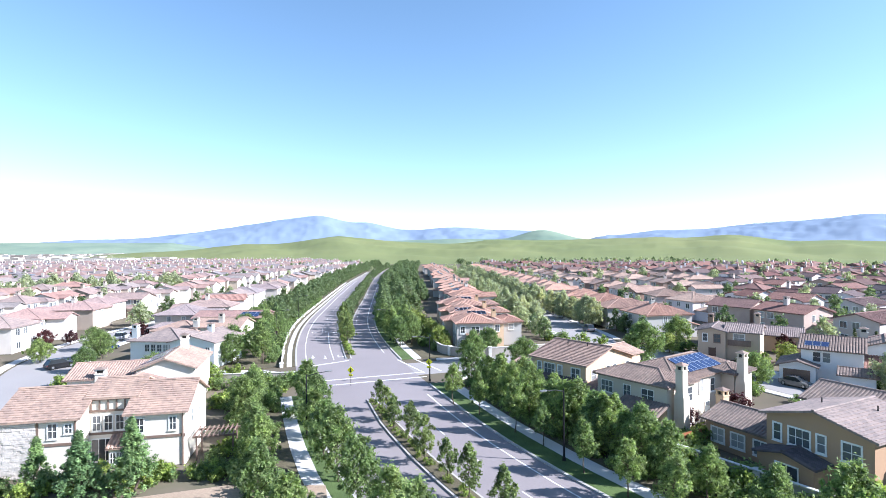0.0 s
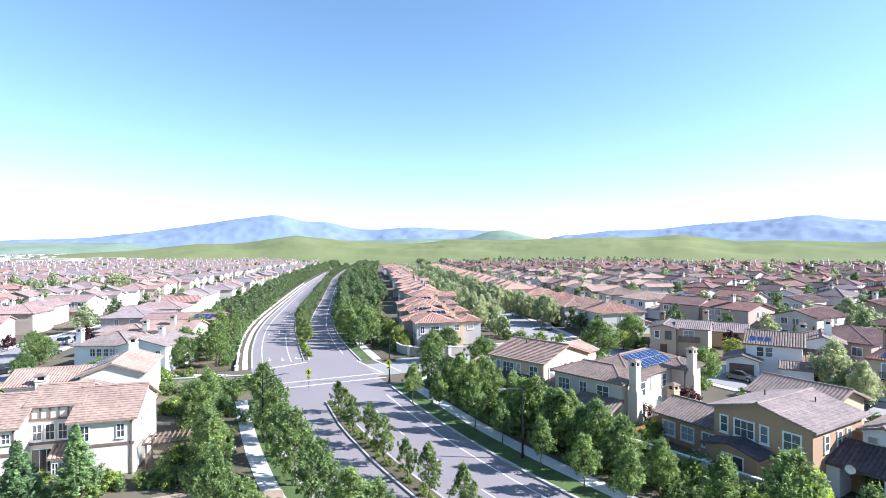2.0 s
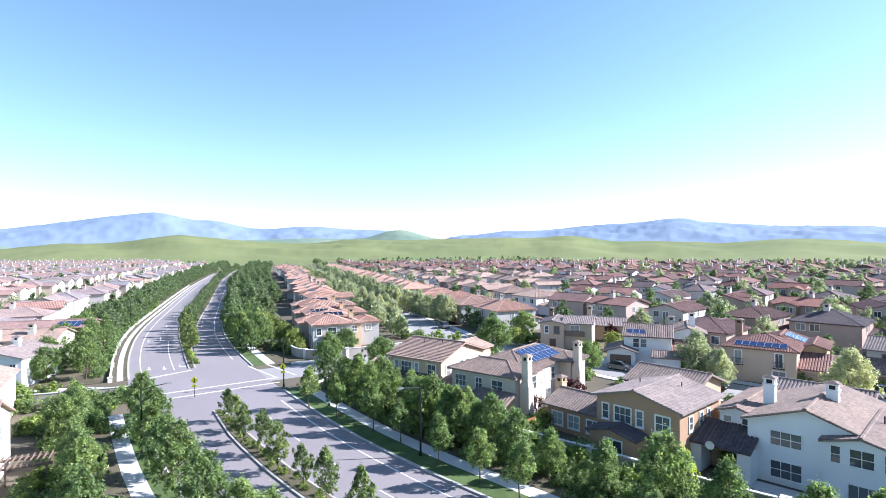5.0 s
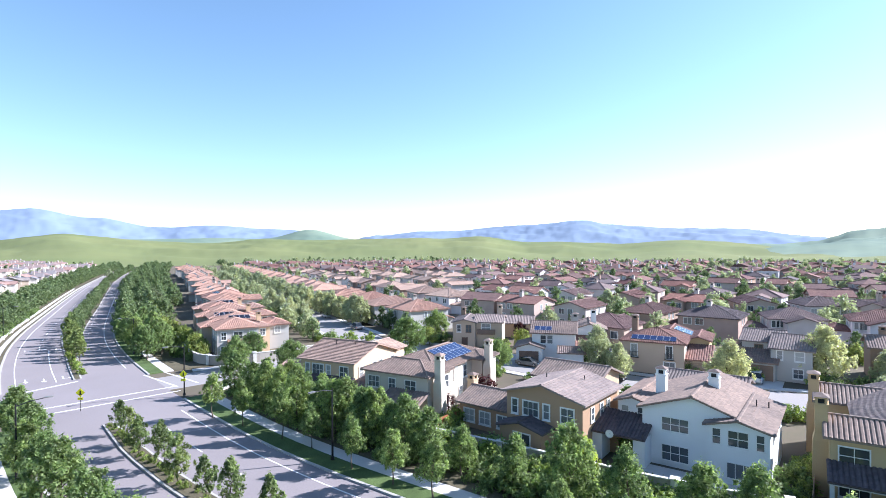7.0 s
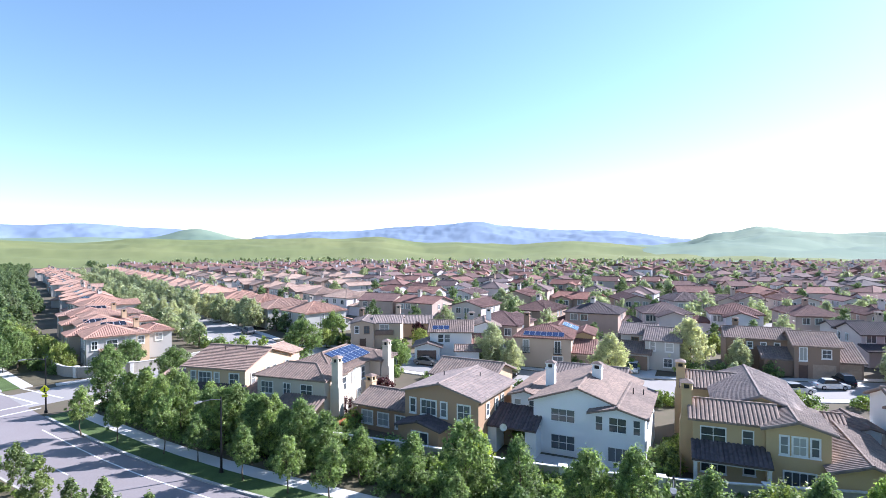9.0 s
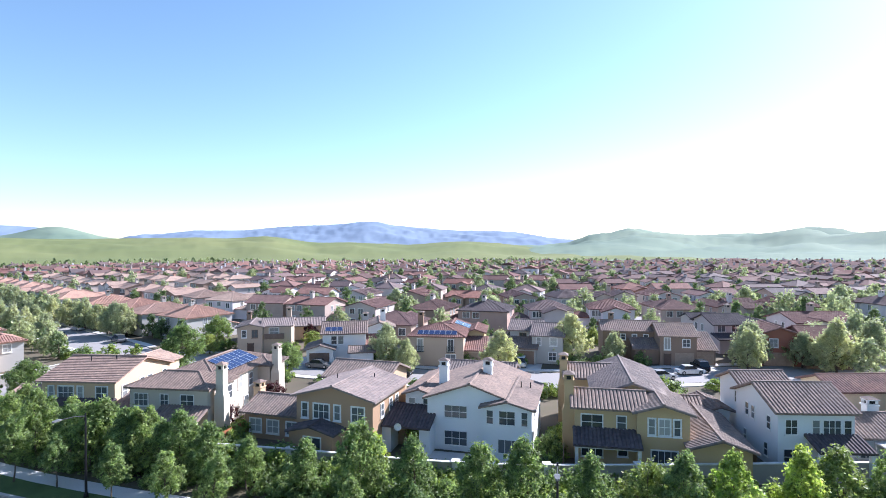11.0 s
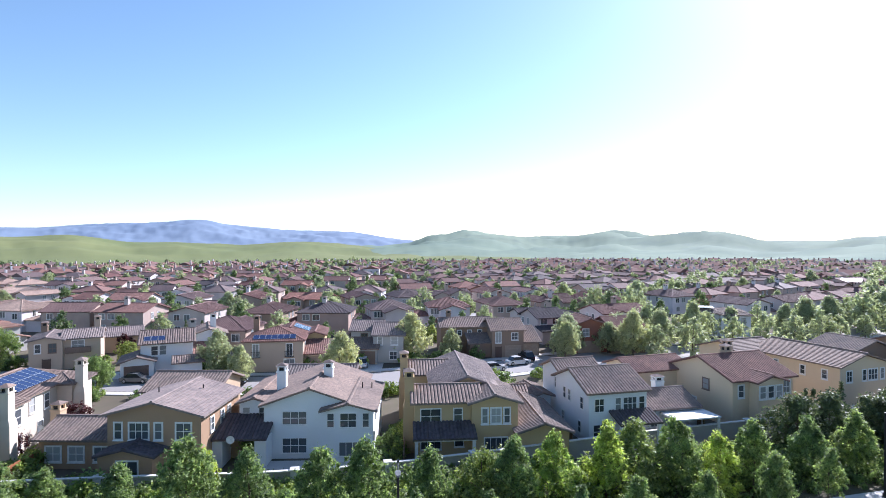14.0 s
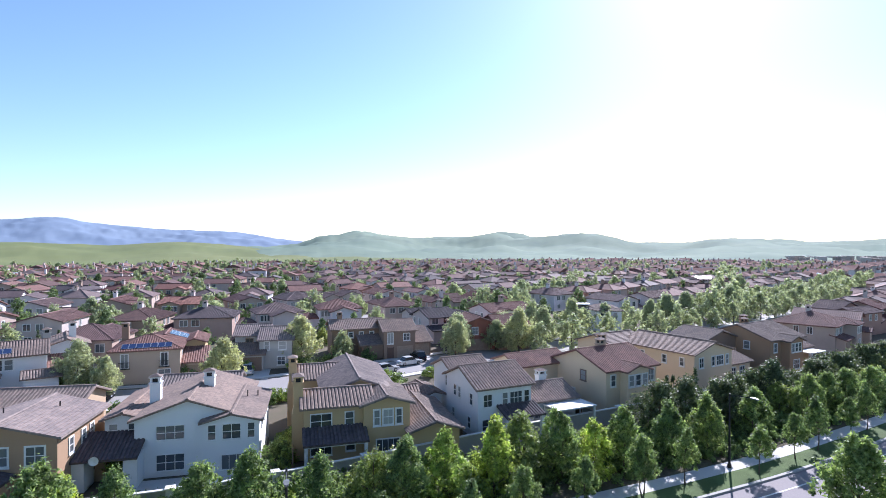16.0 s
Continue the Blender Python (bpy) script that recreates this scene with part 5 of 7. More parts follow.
for x in (0, 3.6):
    for y in (0, 2.4):
        part("post", Shape().box(x, x + 0.15, y, y + 0.15, 0, 2.2), BROWN_WOOD, p)
for y in (0, 2.4):
    part("beam", Shape().box(-0.3, 4.1, y, y + 0.15, 2.2, 2.4), BROWN_WOOD, p)
for k in range(9):
    part("rafter", Shape().box(-0.2 + 0.48 * k, -0.1 + 0.48 * k, -0.4, 3.0, 2.4, 2.52), BROWN_WOOD, p)

# --- rose-roofed house with solar panels behind it
h = home_at((-48.5, 69.5), (-33.5, 73.0), "white stucco house with orange-rose roof and solar panels")
mass(h, 0, 9, 0, 8, 4.3, "gable_x", OFFWHITE, ROOF_PINK, "barrel", 0.3)
mass(h, 8.5, 15.5, -1.5, 9, 5.4, "gable_y", OFFWHITE, ROOF_PINK, "flat", 0.36)
solar(h, (8.3, 7.2, 5.4), (0, -1, 0), (1, 0, 0.36), 6, 2, 1.05, 1.5)
chimney(h, 12.5, 7.0, 5.6, 8.6, OFFWHITE, 1.0, 0.9, 0)
chimney(h, 4.0, -0.2, 0, 5.6, OFFWHITE, 1.2, 0.7)
for x in (2.4, 6.8):
    window(h, "f", x, 0, 2.6, 1.0, 0.8, (2, 1))

# --- pale grey-roofed house
h = home_at((-56.5, 97.5), (-40.0, 96.0), "white stucco house with a grey roof and a row of windows")
mass(h, 0, 9.5, 0, 9, 4.6, "hip", WHITE, ROOF_GREY, "smooth", 0.34)
mass(h, 8.5, 16.6, -1.6, 9, 4.7, "gable_y", WHITE, ROOF_GREY, "smooth", 0.26)
for k in range(5):
    window(h, "f", 3.2 + 1.15 * k, 0, 2.7, 0.8, 1.2, (2, 2))
for x in (9.6, 11.2, 13.6, 15.4):
    window(h, "f", x, -1.6, 3.0, 0.7, 0.8, (2, 2))
patio_door(h, 9.2, -1.6, 1.0)
chimney(h, 0.4, 1.0, 0, 7.4, WHITE, 1.0, 0.9)
chimney(h, 13.0, 4.0, 4.8, 7.2, WHITE, 0.9, 0.8, 0)
h = home_at((-59.5, 110.5), (-42.0, 110.0), "white house with a rose tile roof and two stacks")
mass(h, 0, 9, 0, 8, 4.4, "hip", OFFWHITE, ROOF_PINK, "smooth", 0.34)
mass(h, 8, 17.5, 1, 9, 5.0, "gable_x", OFFWHITE, ROOF_PINK, "smooth", 0.34)
chimney(h, 8.6, 1.0, 3, 7.0, OFFWHITE, 1.0, 0.8, 0)
chimney(h, 13.0, 3.0, 5, 7.6, OFFWHITE, 1.0, 0.8, 0)
h = home_at((-57.0, 123.0), (-41.0, 123.5), "flat-fronted sand stucco house with dark solar panels")
mass(h, 0, 16, 0, 9, 5.3, "gable_x", SAND, ROOF_LEFT, "smooth", 0.22)
solar(h, (10.2, 0.2, 5.45), (1, 0, 0), (0, 1, 0.22), 4, 2, 1.05, 1.5)
for x in (2, 5, 8):
    window(h, "f", x, 0, 3.2, 1.2, 1.2)


def villa(h, v, wall, roof, style, lod=0, ground=True):
    """One of eight house plans, about 12 m wide and 14 m deep. lod 1: window frames and glass in one piece."""
    ws, rs = Shape(), Shape()
    E = 5.3

    def m(*a, **k):
        mass(h, *a[:6], wall, roof, style, *a[6:], into=(ws, rs), **k)
    win = []
    door = None
    if v == 0:
        m(0, 11, 0, 9, E, "gable_x", 0.36)
        m(6.5, 11, -2.0, 5, E, "gable_y", 0.34)
        m(0, 6, -3.2, 1, 2.7, "gable_y", 0.32)
        win = [("f", 2, 0, 3.4), ("f", 4.6, 0, 3.4), ("f", 8.7, -2, 3.5), ("f", 8.7, -2, 0.8)]
        door = (0.7, 5.3, -3.2)
    elif v == 1:
        m(0, 12, 0, 11, E, "hip", 0.36)
        m(7.0, 11.6, -2.2, 4, E, "hip", 0.36)
        m(0.4, 6, -1.6, 1, 2.8, "shed", 0.3)
        win = [("f", 1.6, 0, 3.5), ("f", 4.6, 0, 3.5), ("f", 8.3, -2.2, 3.4), ("f", 10.3, -2.2, 3.4), ("f", 9.3, -2.2, 0.8)]
        door = (1.0, 5.4, -1.6)
    elif v == 2:
        m(0, 8.6, 0, 12, E, "gable_y", 0.3)
        m(8.5, 13, 2, 10, 2.9, "gable_x", 0.36)
        m(1.0, 5.0, -1.8, 2, 2.9, "gable_y", 0.3)
        win = [("f", 2.0, 0, 3.5), ("f", 4.4, 0, 3.5), ("f", 6.8, 0, 3.5), ("f", 6.8, 0, 0.8), ("f", 10.6, 2, 0.9)]
    elif v == 3:
        m(0, 7, 0, 8, E, "gable_x", 0.38)
        m(6, 11.5, -2.5, 10, E, "gable_y", 0.32)
        m(0, 6, 7.9, 13, E, "gable_x", 0.36)
        m(-0.2, 6, -2.4, 0.1, 2.8, "shed", 0.3)
        win = [("f", 1.5, 0, 3.9), ("f", 4.4, 0, 3.9), ("f", 7.6, -2.5, 3.4), ("f", 9.6, -2.5, 3.4), ("f", 8.7, -2.5, 0.8)]
    elif v == 4:
        m(0, 10.5, 0, 10, E, "hip", 0.38)
        m(10.4, 15, 1, 8, 2.9, "hip", 0.36)
        m(2, 8, 9.9, 14, 5.0, "gable_y", 0.34)
        win = [("f", 1.8, 0, 3.2), ("f", 5.2, 0, 3.5), ("f", 8.6, 0, 3.2), ("f", 2.0, 0, 0.7), ("f", 8.4, 0, 0.7)]
    elif v == 5:
        m(0, 12.5, 0, 10, E, "gable_x", 0.3)
        m(1.2, 6.0, -1.8, 5, E, "gable_y", 0.3)
        m(8.0, 12.5, -3, 1, 2.7, "hip", 0.34)
        win = [("f", 2.4, -1.8, 3.5), ("f", 4.6, -1.8, 3.5), ("f", 8.4, 0, 3.7), ("f", 11, 0, 3.7), ("f", 3.6, -1.8, 0.8)]
        door = (8.4, 12.1, -3)
    elif v == 6:
        m(0, 9.5, 0, 13, E, "hip", 0.36)
        m(4.8, 9.4, -2.0, 4, 5.1, "gable_y", 0.32)
        m(-3.4, 0.1, 2, 8, 2.9, "hip", 0.34)
        win = [("f", 1.2, 0, 3.5), ("f", 3.4, 0, 3.5), ("f", 7.1, -2, 3.4), ("f", 7.1, -2, 0.8), ("f", 2.2, 0, 0.8)]
    else:
        m(0, 6, 1.5, 12, E, "gable_y", 0.32)
        m(5.5, 12, 0, 9, 5.6, "gable_x", 0.36)
        m(0.3, 5.4, -2.6, 1.6, 2.7, "gable_x", 0.34)
        win = [("f", 1.6, 1.5, 3.5), ("f", 4.2, 1.5, 3.5), ("f", 7.2, 0, 3.6), ("f", 10, 0, 3.6), ("f", 8.6, 0, 0.8)]
        door = (0.8, 5.0, -2.6)
    part("wall", ws, wall, h)
    part("roof", rs, roof, h)
    x1 = {0: 11, 1: 12, 2: 8.6, 3: 11.5, 4: 10.5, 5: 12.5, 6: 9.5, 7: 12}[v]
    yb = {0: 9, 1: 11, 2: 12, 3: 10, 4: 10, 5: 10, 6: 13, 7: 9}[v]
    win += [("r", 3.4, x1, 3.5), ("r", 6.8, x1, 3.5), ("l", 4.2, 0, 3.5), ("l", 6.6, 0, 3.5)]
    win += [("b", x1 - 2.0, yb, 3.5), ("b", x1 - 4.4 if v != 4 else 9.4, yb, 3.5), ("b", x1 - 2.2, yb, 0.8)]
    for face, p, at, z in win:
        w = 0.8 if face in "rl" else 1.5 if v % 2 else 1.3
        if lod:
            flat_window(h, face, p, at, z, w, 1.3)
        else:
            window(h, face, p, at, z, w, 1.35, (2, 2), 0.12)
    if door:
        garage_door(h, *door)
    if v in (1, 3, 5, 6):
        chimney(h, x1 * 0.55, 6.0, 5.0, 8.6, wall, 1.0, 0.9, 0)
    elif v in (0, 7) and not lod:
        chimney(h, -0.35, 5.0, 0, 8.3, wall, 0.9, 1.2)


FLAT = {}


def flat_window(home, face, along_wall, at, z, w, hh):
    """A small far window: frame, bars and glass in one mesh."""
    if (w, hh) not in FLAT:
        s, panes = lattice([x - w / 2 for x in bars_at(w, 2, 0.13, 0.06)], bars_at(hh, 1, 0.13, 0.06), lambda i, j: i % 2 == 1 and j % 2 == 1, -0.07, -0.015, 0.02)
        me = s.mesh("window", TRIM)
        me.materials.append(GLASS)
        for k in panes:
            me.polygons[k].material_index = 1
        FLAT[(w, hh)] = me
    m = (along_wall, at) if face in "fb" else (at, along_wall)
    ob = part("window", FLAT[(w, hh)], None, home)
    ob.matrix_basis = pose(m[0], m[1], z, 0, 0, FACES[face])


# --- second row, across the street behind the first houses
h = home_at((47.5, 101.5), (55.5, 96.0), "olive-brown stucco house with a balcony and flat gables")
mass(h, 0, 4.6, 0, 9, 5.2, "gable_y", SAND, ROOF_GREY, "barrel", 0.24)
mass(h, 4.5, 10, 0.8, 9, 5.2, "gable_x", SAND, ROOF_GREY, "barrel", 0.24)
panel(h, "balcony_front", 4.9, 8.6, 0.35, 0.8, 2.7, 3.7, BROWN_WOOD, "dark timber balcony front")
window(h, "f", 1.2, 0, 3.3, 0.7, 1.3, (1, 2))
window(h, "f", 3.2, 0, 3.2, 1.0, 1.4, (2, 2), 0.1, BROWN_WOOD)
window(h, "f", 6.7, 0.8, 3.4, 1.7, 1.4)
house_door(h, 2.4, 0)
mass(h, 0, 16, 14, 22, 3.2, "gable_x", PEACH, ROOF_GREY, "barrel", 0.3)
chimney(h, 1.0, 8.4, 4, 7.4, BROWN, 0.9, 0.9, 0)
chimney(h, 9.0, 8.6, 4, 8.0, SAND, 0.9, 0.9, 0)
h = home_at((54.7, 83.2), (60.6, 78.6), "white stucco house with an arched garage and brown roof")
mass(h, 0, 7.6, 0, 8.5, 5.2, "gable_x", WHITE, ROOF, "barrel", 0.34)
mass(h, -2.6, 2.0, -2.2, 4, 2.8, "gable_y", WHITE, ROOF, "barrel", 0.3)
mass(h, 7.5, 13, 5, 14, 5.4, "gable_y", WHITE, ROOF, "flat", 0.32)
mass(h, 6.0, 12, 0.8, 5.1, 2.8, "shed", WHITE, ROOF_RED, "barrel", 0.3)
mass(h, 5.0, 9.0, -4.4, -0.4, 2.6, "gable_x", WHITE, ROOF, "barrel", 0.3)
garage_door(h, -2.0, 1.2, -2.2, 2.1, BROWN_WOOD)
for x in (2.0, 3.2):
    window(h, "f", x, 0, 3.3, 0.9, 1.4, (1, 2))
for y in (3.0, 5.2):
    window(h, "r", y, 7.6, 3.4, 0.8, 1.3, (1, 2))
window(h, "f", 10.6, 5, 3.7, 1.2, 1.1)
chimney(h, 7.6, 7.0, 4, 8.0, GREY, 1.0, 0.9, 0)
chimney(h, 11.0, 8.6, 5, 8.6, WHITE, 1.0, 0.9, 0)
solar(h, (0.4, 0.6, 5.45), (1, 0, 0), (0, 1, 0.34), 3, 1, 1.0, 1.5)
h = home_at((64.2, 70.4), (69.8, 62.8), "tan stucco house with red tile hip roof and solar panels")
mass(h, 0, 9.4, 0, 8.5, 5.2, "hip", SAND, ROOF_RED, "barrel", 0.36)
mass(h, 3.5, 9.2, 8.0, 15, 5.2, "gable_y", SAND, ROOF_RED, "barrel", 0.34)
mass(h, 9.3, 12.6, 6, 14, 5.0, "gable_y", MUSTARD, ROOF_RED, "barrel", 0.32)
mass(h, 9.3, 13, 1.0, 6, 2.7, "shed", SAND, ROOF_RED, "barrel", 0.3)
garage_door(h, 9.8, 12.6, 1.0, 2.1)
for x in (1.8, 7.2):
    window(h, "f", x, 0, 2.6, 0.9, 2.0, (2, 1))
    r = Shape()
    for k in range(9):
        r.box(x - 0.7 + 0.17 * k, x - 0.67 + 0.17 * k, -0.36, -0.33, 2.5, 3.4)
    r.box(x - 0.75, x + 0.75, -0.38, -0.31, 3.4, 3.45)
    r.box(x - 0.75, x + 0.75, -0.4, 0.0, 2.42, 2.5)
    part("balcony", r, DARK_METAL, h, "small black iron balcony")
window(h, "f", 7.2, 0, 0.5, 1.6, 1.5)
window(h, "r", 3.5, 9.4, 3.4, 0.8, 1.3, (1, 2))
solar(h, (1.3, 0.15, 5.35), (1, 0, 0), (0, 1, 0.36), 7, 1, 0.95, 1.4)
solar(h, (9.75, 9.0, 5.15), (0, 1, 0), (-1, 0, 0.34), 4, 2, 1.0, 1.5)
chimney(h, 0.5, 8.4, 3, 8.4, BROWN, 1.0, 0.9, 0)
h = home_at((78.3, 59.8), (82.8, 51.0), "grey-tan stucco house with a double garage and gables")
mass(h, 0, 5.4, 2.6, 10, 5.4, "gable_x", GREY, ROOF_GREY, "barrel", 0.36)
mass(h, 4.4, 9.8, 0.0, 8, 5.0, "gable_x", GREY, ROOF_GREY, "barrel", 0.4)
mass(h, -0.6, 5.2, -1.2, 2.7, 2.8, "shed", GREY, ROOF, "barrel", 0.34)
garage_door(h, 0.2, 4.8, -1.2, 2.2, BROWN)
for x, w in ((5.6, 0.7), (8.2, 1.1)):
    window(h, "f", x, 0, 3.3, w, 1.3, (1, 2))
window(h, "f", 2.4, 2.6, 3.7, 1.1, 1.1, (2, 2), 0.12, BROWN_WOOD)
window(h, "f", 8.0, 0, 0.7, 1.2, 1.3)
h = home_at((92.4, 41.2), (98.0, 33.0), "dark brown stucco house with a tiled porch and gables")
mass(h, -6, 4, 4.5, 12, 5.2, "gable_x", BROWN, ROOF, "barrel", 0.34)
mass(h, 3.0, 9.0, -0.5, 8, 5.2, "gable_x", BROWN, ROOF, "barrel", 0.36)
mass(h, -1.0, 3.1, 0.5, 4.6, 2.7, "shed", BROWN, ROOF, "barrel", 0.3)
mass(h, 8.9, 12.4, 0.8, 7, 2.7, "shed", BROWN, ROOF, "barrel", 0.34)
for x in (-4.4, -2.4, -0.4, 1.6):
    window(h, "f", x, 4.5, 3.6, 0.7, 0.9, (1, 2))
window(h, "f", 7.3, -0.5, 3.4, 1.1, 1.2)
window(h, "f", 4.2, -0.5, 2.9, 0.9, 1.9, (2, 1))
house_door(h, 4.2, -0.5)
garage_door(h, 5.6, 8.4, -0.5)
garage_door(h, 9.3, 12.0, 0.8)
chimney(h, -4.0, 9.0, 5, 8.0, BROWN, 0.9, 0.9, 0)
h = home_at((104.0, 25.8), (112.0, 14.0), "dark reddish house with a covered porch behind trees")
mass(h, 0, 8, 1.5, 10, 5.2, "gable_y", RUST, ROOF_RED, "barrel", 0.34)
mass(h, 7.5, 14.5, 0, 9, 5.0, "gable_x", BROWN, ROOF_RED, "barrel", 0.34)
for x in (9, 11, 13):
    window(h, "f", x, 0, 3.2, 1.0, 1.2)
window(h, "f", 3, 1.5, 3.3, 1.2, 1.3)
garage_door(h, 1.5, 6.0, 1.5)
h = home_at((139.0, 6.5), (141.0, -4.5), "white modern stucco house with white flat roof panels")
mass(h, 0, 6, 0, 9, 5.3, "hip", WHITE, ROOF, "barrel", 0.28)
mass(h, 5.5, 11.5, -2, 9, 5.3, "hip", WHITE, ROOF, "barrel", 0.28)
for x, y in ((1.5, 0), (4, 0), (7, -2), (10, -2)):
    window(h, "f", x, y, 3.3, 0.9, 1.4, (1, 2))
house_door(h, 7.5, -2)
panel(h, "roof_panel", 1.0, 4.6, 1.2, 4.6, 6.3, 6.5, TRIM, "pale roof panel")

# --- the orange-roofed row beside the boulevard: stepped hips close together


def row_house(h, turned):
    """Four hipped blocks of unlike height, a low porch, windows and panels."""
    mass(h, 0, 7.6, 0, 9, 5.5, "hip", GREY, ROOF_ORANGE, "barrel", 0.36)
    mass(h, 7.4, 10.2, 2.2, 7.5, 5.1, "hip", PEACH, ROOF_ORANGE, "barrel", 0.34)
    mass(h, 1.6, 9.4, 8.0, 15.4, 6.1 if turned else 5.7, "hip", GREY, ROOF_ORANGE, "barrel", 0.36)
    mass(h, -1.8, 3.4, 7.0, 12.4, 5.2, "hip", SAND, ROOF_ORANGE, "barrel", 0.36)
    mass(h, 10.1, 14.6, 4.5, 12.0, 5.0, "hip", GREY, ROOF_ORANGE, "barrel", 0.36)
    window(h, "f", 12.3, 4.5, 3.3, 1.1, 1.2)
    mass(h, 2.2, 6.4, -1.6, 0.1, 2.7, "shed", GREY, ROOF_ORANGE, "barrel", 0.3)
    for x, w in ((1.2, 0.8), (3.8, 1.6), (6.4, 0.8)):
        window(h, "f", x, 0, 3.4, w, 1.3, (2, 2), 0.14)
    window(h, "f", 1.2, 0, 0.8, 0.9, 1.3)
    window(h, "f", 8.8, 2.2, 3.4, 0.9, 1.2)
    for y in (2.0, 4.6):
        window(h, "l", y, 0, 3.4, 0.9, 1.3, (2, 2), 0.14)
        window(h, "l", y, 0, 0.8, 0.9, 1.4, (2, 1), 0.14)
    for y in (8.4, 10.8):
        window(h, "l", y, -1.8, 3.3, 0.8, 1.2, (1, 2), 0.14)
    chimney(h, 9.0, 7.0, 5.0, 7.6, PEACH, 0.9, 0.8, 0)
    if turned:
        solar(h, (0.9, 0.7, 5.8), (1, 0, 0), (0, 1, 0.36), 4, 1, 1.0, 1.6, SOLAR_DARK)
    else:
        solar(h, (3.6, 8.6, 6.05), (1, 0, 0), (0, 1, 0.36), 4, 1, 1.0, 1.6, SOLAR_DARK)


h = home_at((2.6, 110.5), (12.6, 111.6), "grey stucco house with stepped orange hip roofs")
row_house(h, False)
h = home_at((1.8, 128.0), (11.8, 129.0), "grey stucco house with stepped orange roofs and solar panels")
row_house(h, True)
h = home_at((0.8, 145.5), (10.8, 146.3), "grey stucco house with stepped orange hip roofs")
row_house(h, False)

# ---------------------------------------------------------------- the rest of the town
for k in range(1, 6):
    s = Shape()
    band(s, spline([(-20, 220), (20, 140), (49.5, 85), (63.5, 57.5), (84, 37), (112, 13), (156, -23), (260, -90), (420, -180)], 12), 4 + 58 * k, 12 + 58 * k, -0.3, 0.015)
    structure("town_street_road", s, STREET, "pale residential street deeper in the town", "road")


def free(x, y, gap):
    p = np.asarray(PLACED)
    return bool(np.min((p[:, 0] - x) ** 2 + (p[:, 1] - y) ** 2) > gap * gap)


SPOTS = []


def street_rows(system, line, offs, d0, d1, step, keep):
    """House sites along a street: offset and whether the front looks back at the line."""
    for o, forward in offs:
        d = d0 + RNG.uniform(0, step)
        while d < d1:
            p, hd = along(line, d)
            x, y = p.x - math.sin(radians(hd)) * o, p.y + math.cos(radians(hd)) * o
            d += step * RNG.uniform(0.92, 1.12)
            if keep(x, y) and free(x, y, 13.2):
                PLACED.append((x, y))
                SPOTS.append((system, x, y, (hd if forward else hd + 180) + RNG.normal() * 5 + (90 if RNG.uniform() < 0.14 else 0)))


def azimuth(x, y):
    return math.degrees(math.atan2(x, y))


offs = [(24 + 58 * k, True) for k in range(12)] + [(50 + 58 * k, False) for k in range(12)]
offs.sort()
ROW1 = spline([(100, -27), (130, -50), (170, -74), (230, -105), (330, -150)])
street_rows("tan", ROW1, [(7, True)], 12, 260, 16, lambda x, y: True)
long_side = [p for p in spline([(-200, 560), (-110, 390), (-20, 220), (20, 140), (49.5, 85), (63.5, 57.5), (84, 37), (112, 13), (156, -23), (260, -90), (420, -180), (640, -300)])]
street_rows("tan", long_side, offs, 0, 1400, 15.8, lambda x, y: azimuth(x, y) > 27 and azimuth(x, y) < 118 and math.hypot(x, y) < 780)
street_rows("orange", orange, [(19.0, False)], 62, 420, 13.6, lambda x, y: True)
street_rows("orange", orange, [(-17, True)], 22, 380, 14.5, lambda x, y: azimuth(x, y) < 27)
long_orange = spline([(33, 122), (31, 145), (28, 172), (25.5, 210), (22.5, 270), (19, 330), (14, 400), (8, 480), (-6, 640), (-20, 860)])
street_rows("redmix", long_orange, [(-44, False), (-72, True), (-98, False)], 0, 760, 15.5, lambda x, y: azimuth(x, y) < 27.5)
street_rows("tan", long_orange, [(-130 - 29 * k, k % 2 == 0) for k in range(11)], 0, 800, 15.5, lambda x, y: azimuth(x, y) < 27.5)
street_rows("left", NORTH, [(46, False)], 30, 700, 15, lambda x, y: True)
street_rows("left", spline([(-30, 96), (-33, 116), (-43, 202), (-60, 416), (-70, 640), (-78, 860)]), [(34 + 28 * k, k % 2 == 0) for k in range(1, 22)], 6, 800, 15.5, lambda x, y: azimuth(x, y) > -46 and not (290 < math.hypot(x, y) < 330 and azimuth(x, y) < -26))
SPOTS.sort(key=lambda q: math.hypot(q[1], q[2]))
KINDS = {"tan": (WALL_MIX, ROOF_MIX, "brown-tiled stucco house"), "orange": (GREY, ROOF_ORANGE, "grey orange-tiled stucco house"),
         "redmix": (WALL_MIX, ROOF_PINK, "rose-tiled stucco house"), "left": (WALL_LEFT, ROOF_LEFT, "pale light-tiled stucco house")}
PLAN = {}
FAR = []
made = {k: 0 for k in KINDS}
SPOTS = [q for q in SPOTS if math.hypot(q[1], q[2]) < np.interp(azimuth(q[1], q[2]), (-16, -8, 60, 75, 95, 120), (900, 570, 560, 600, 690, 720))]
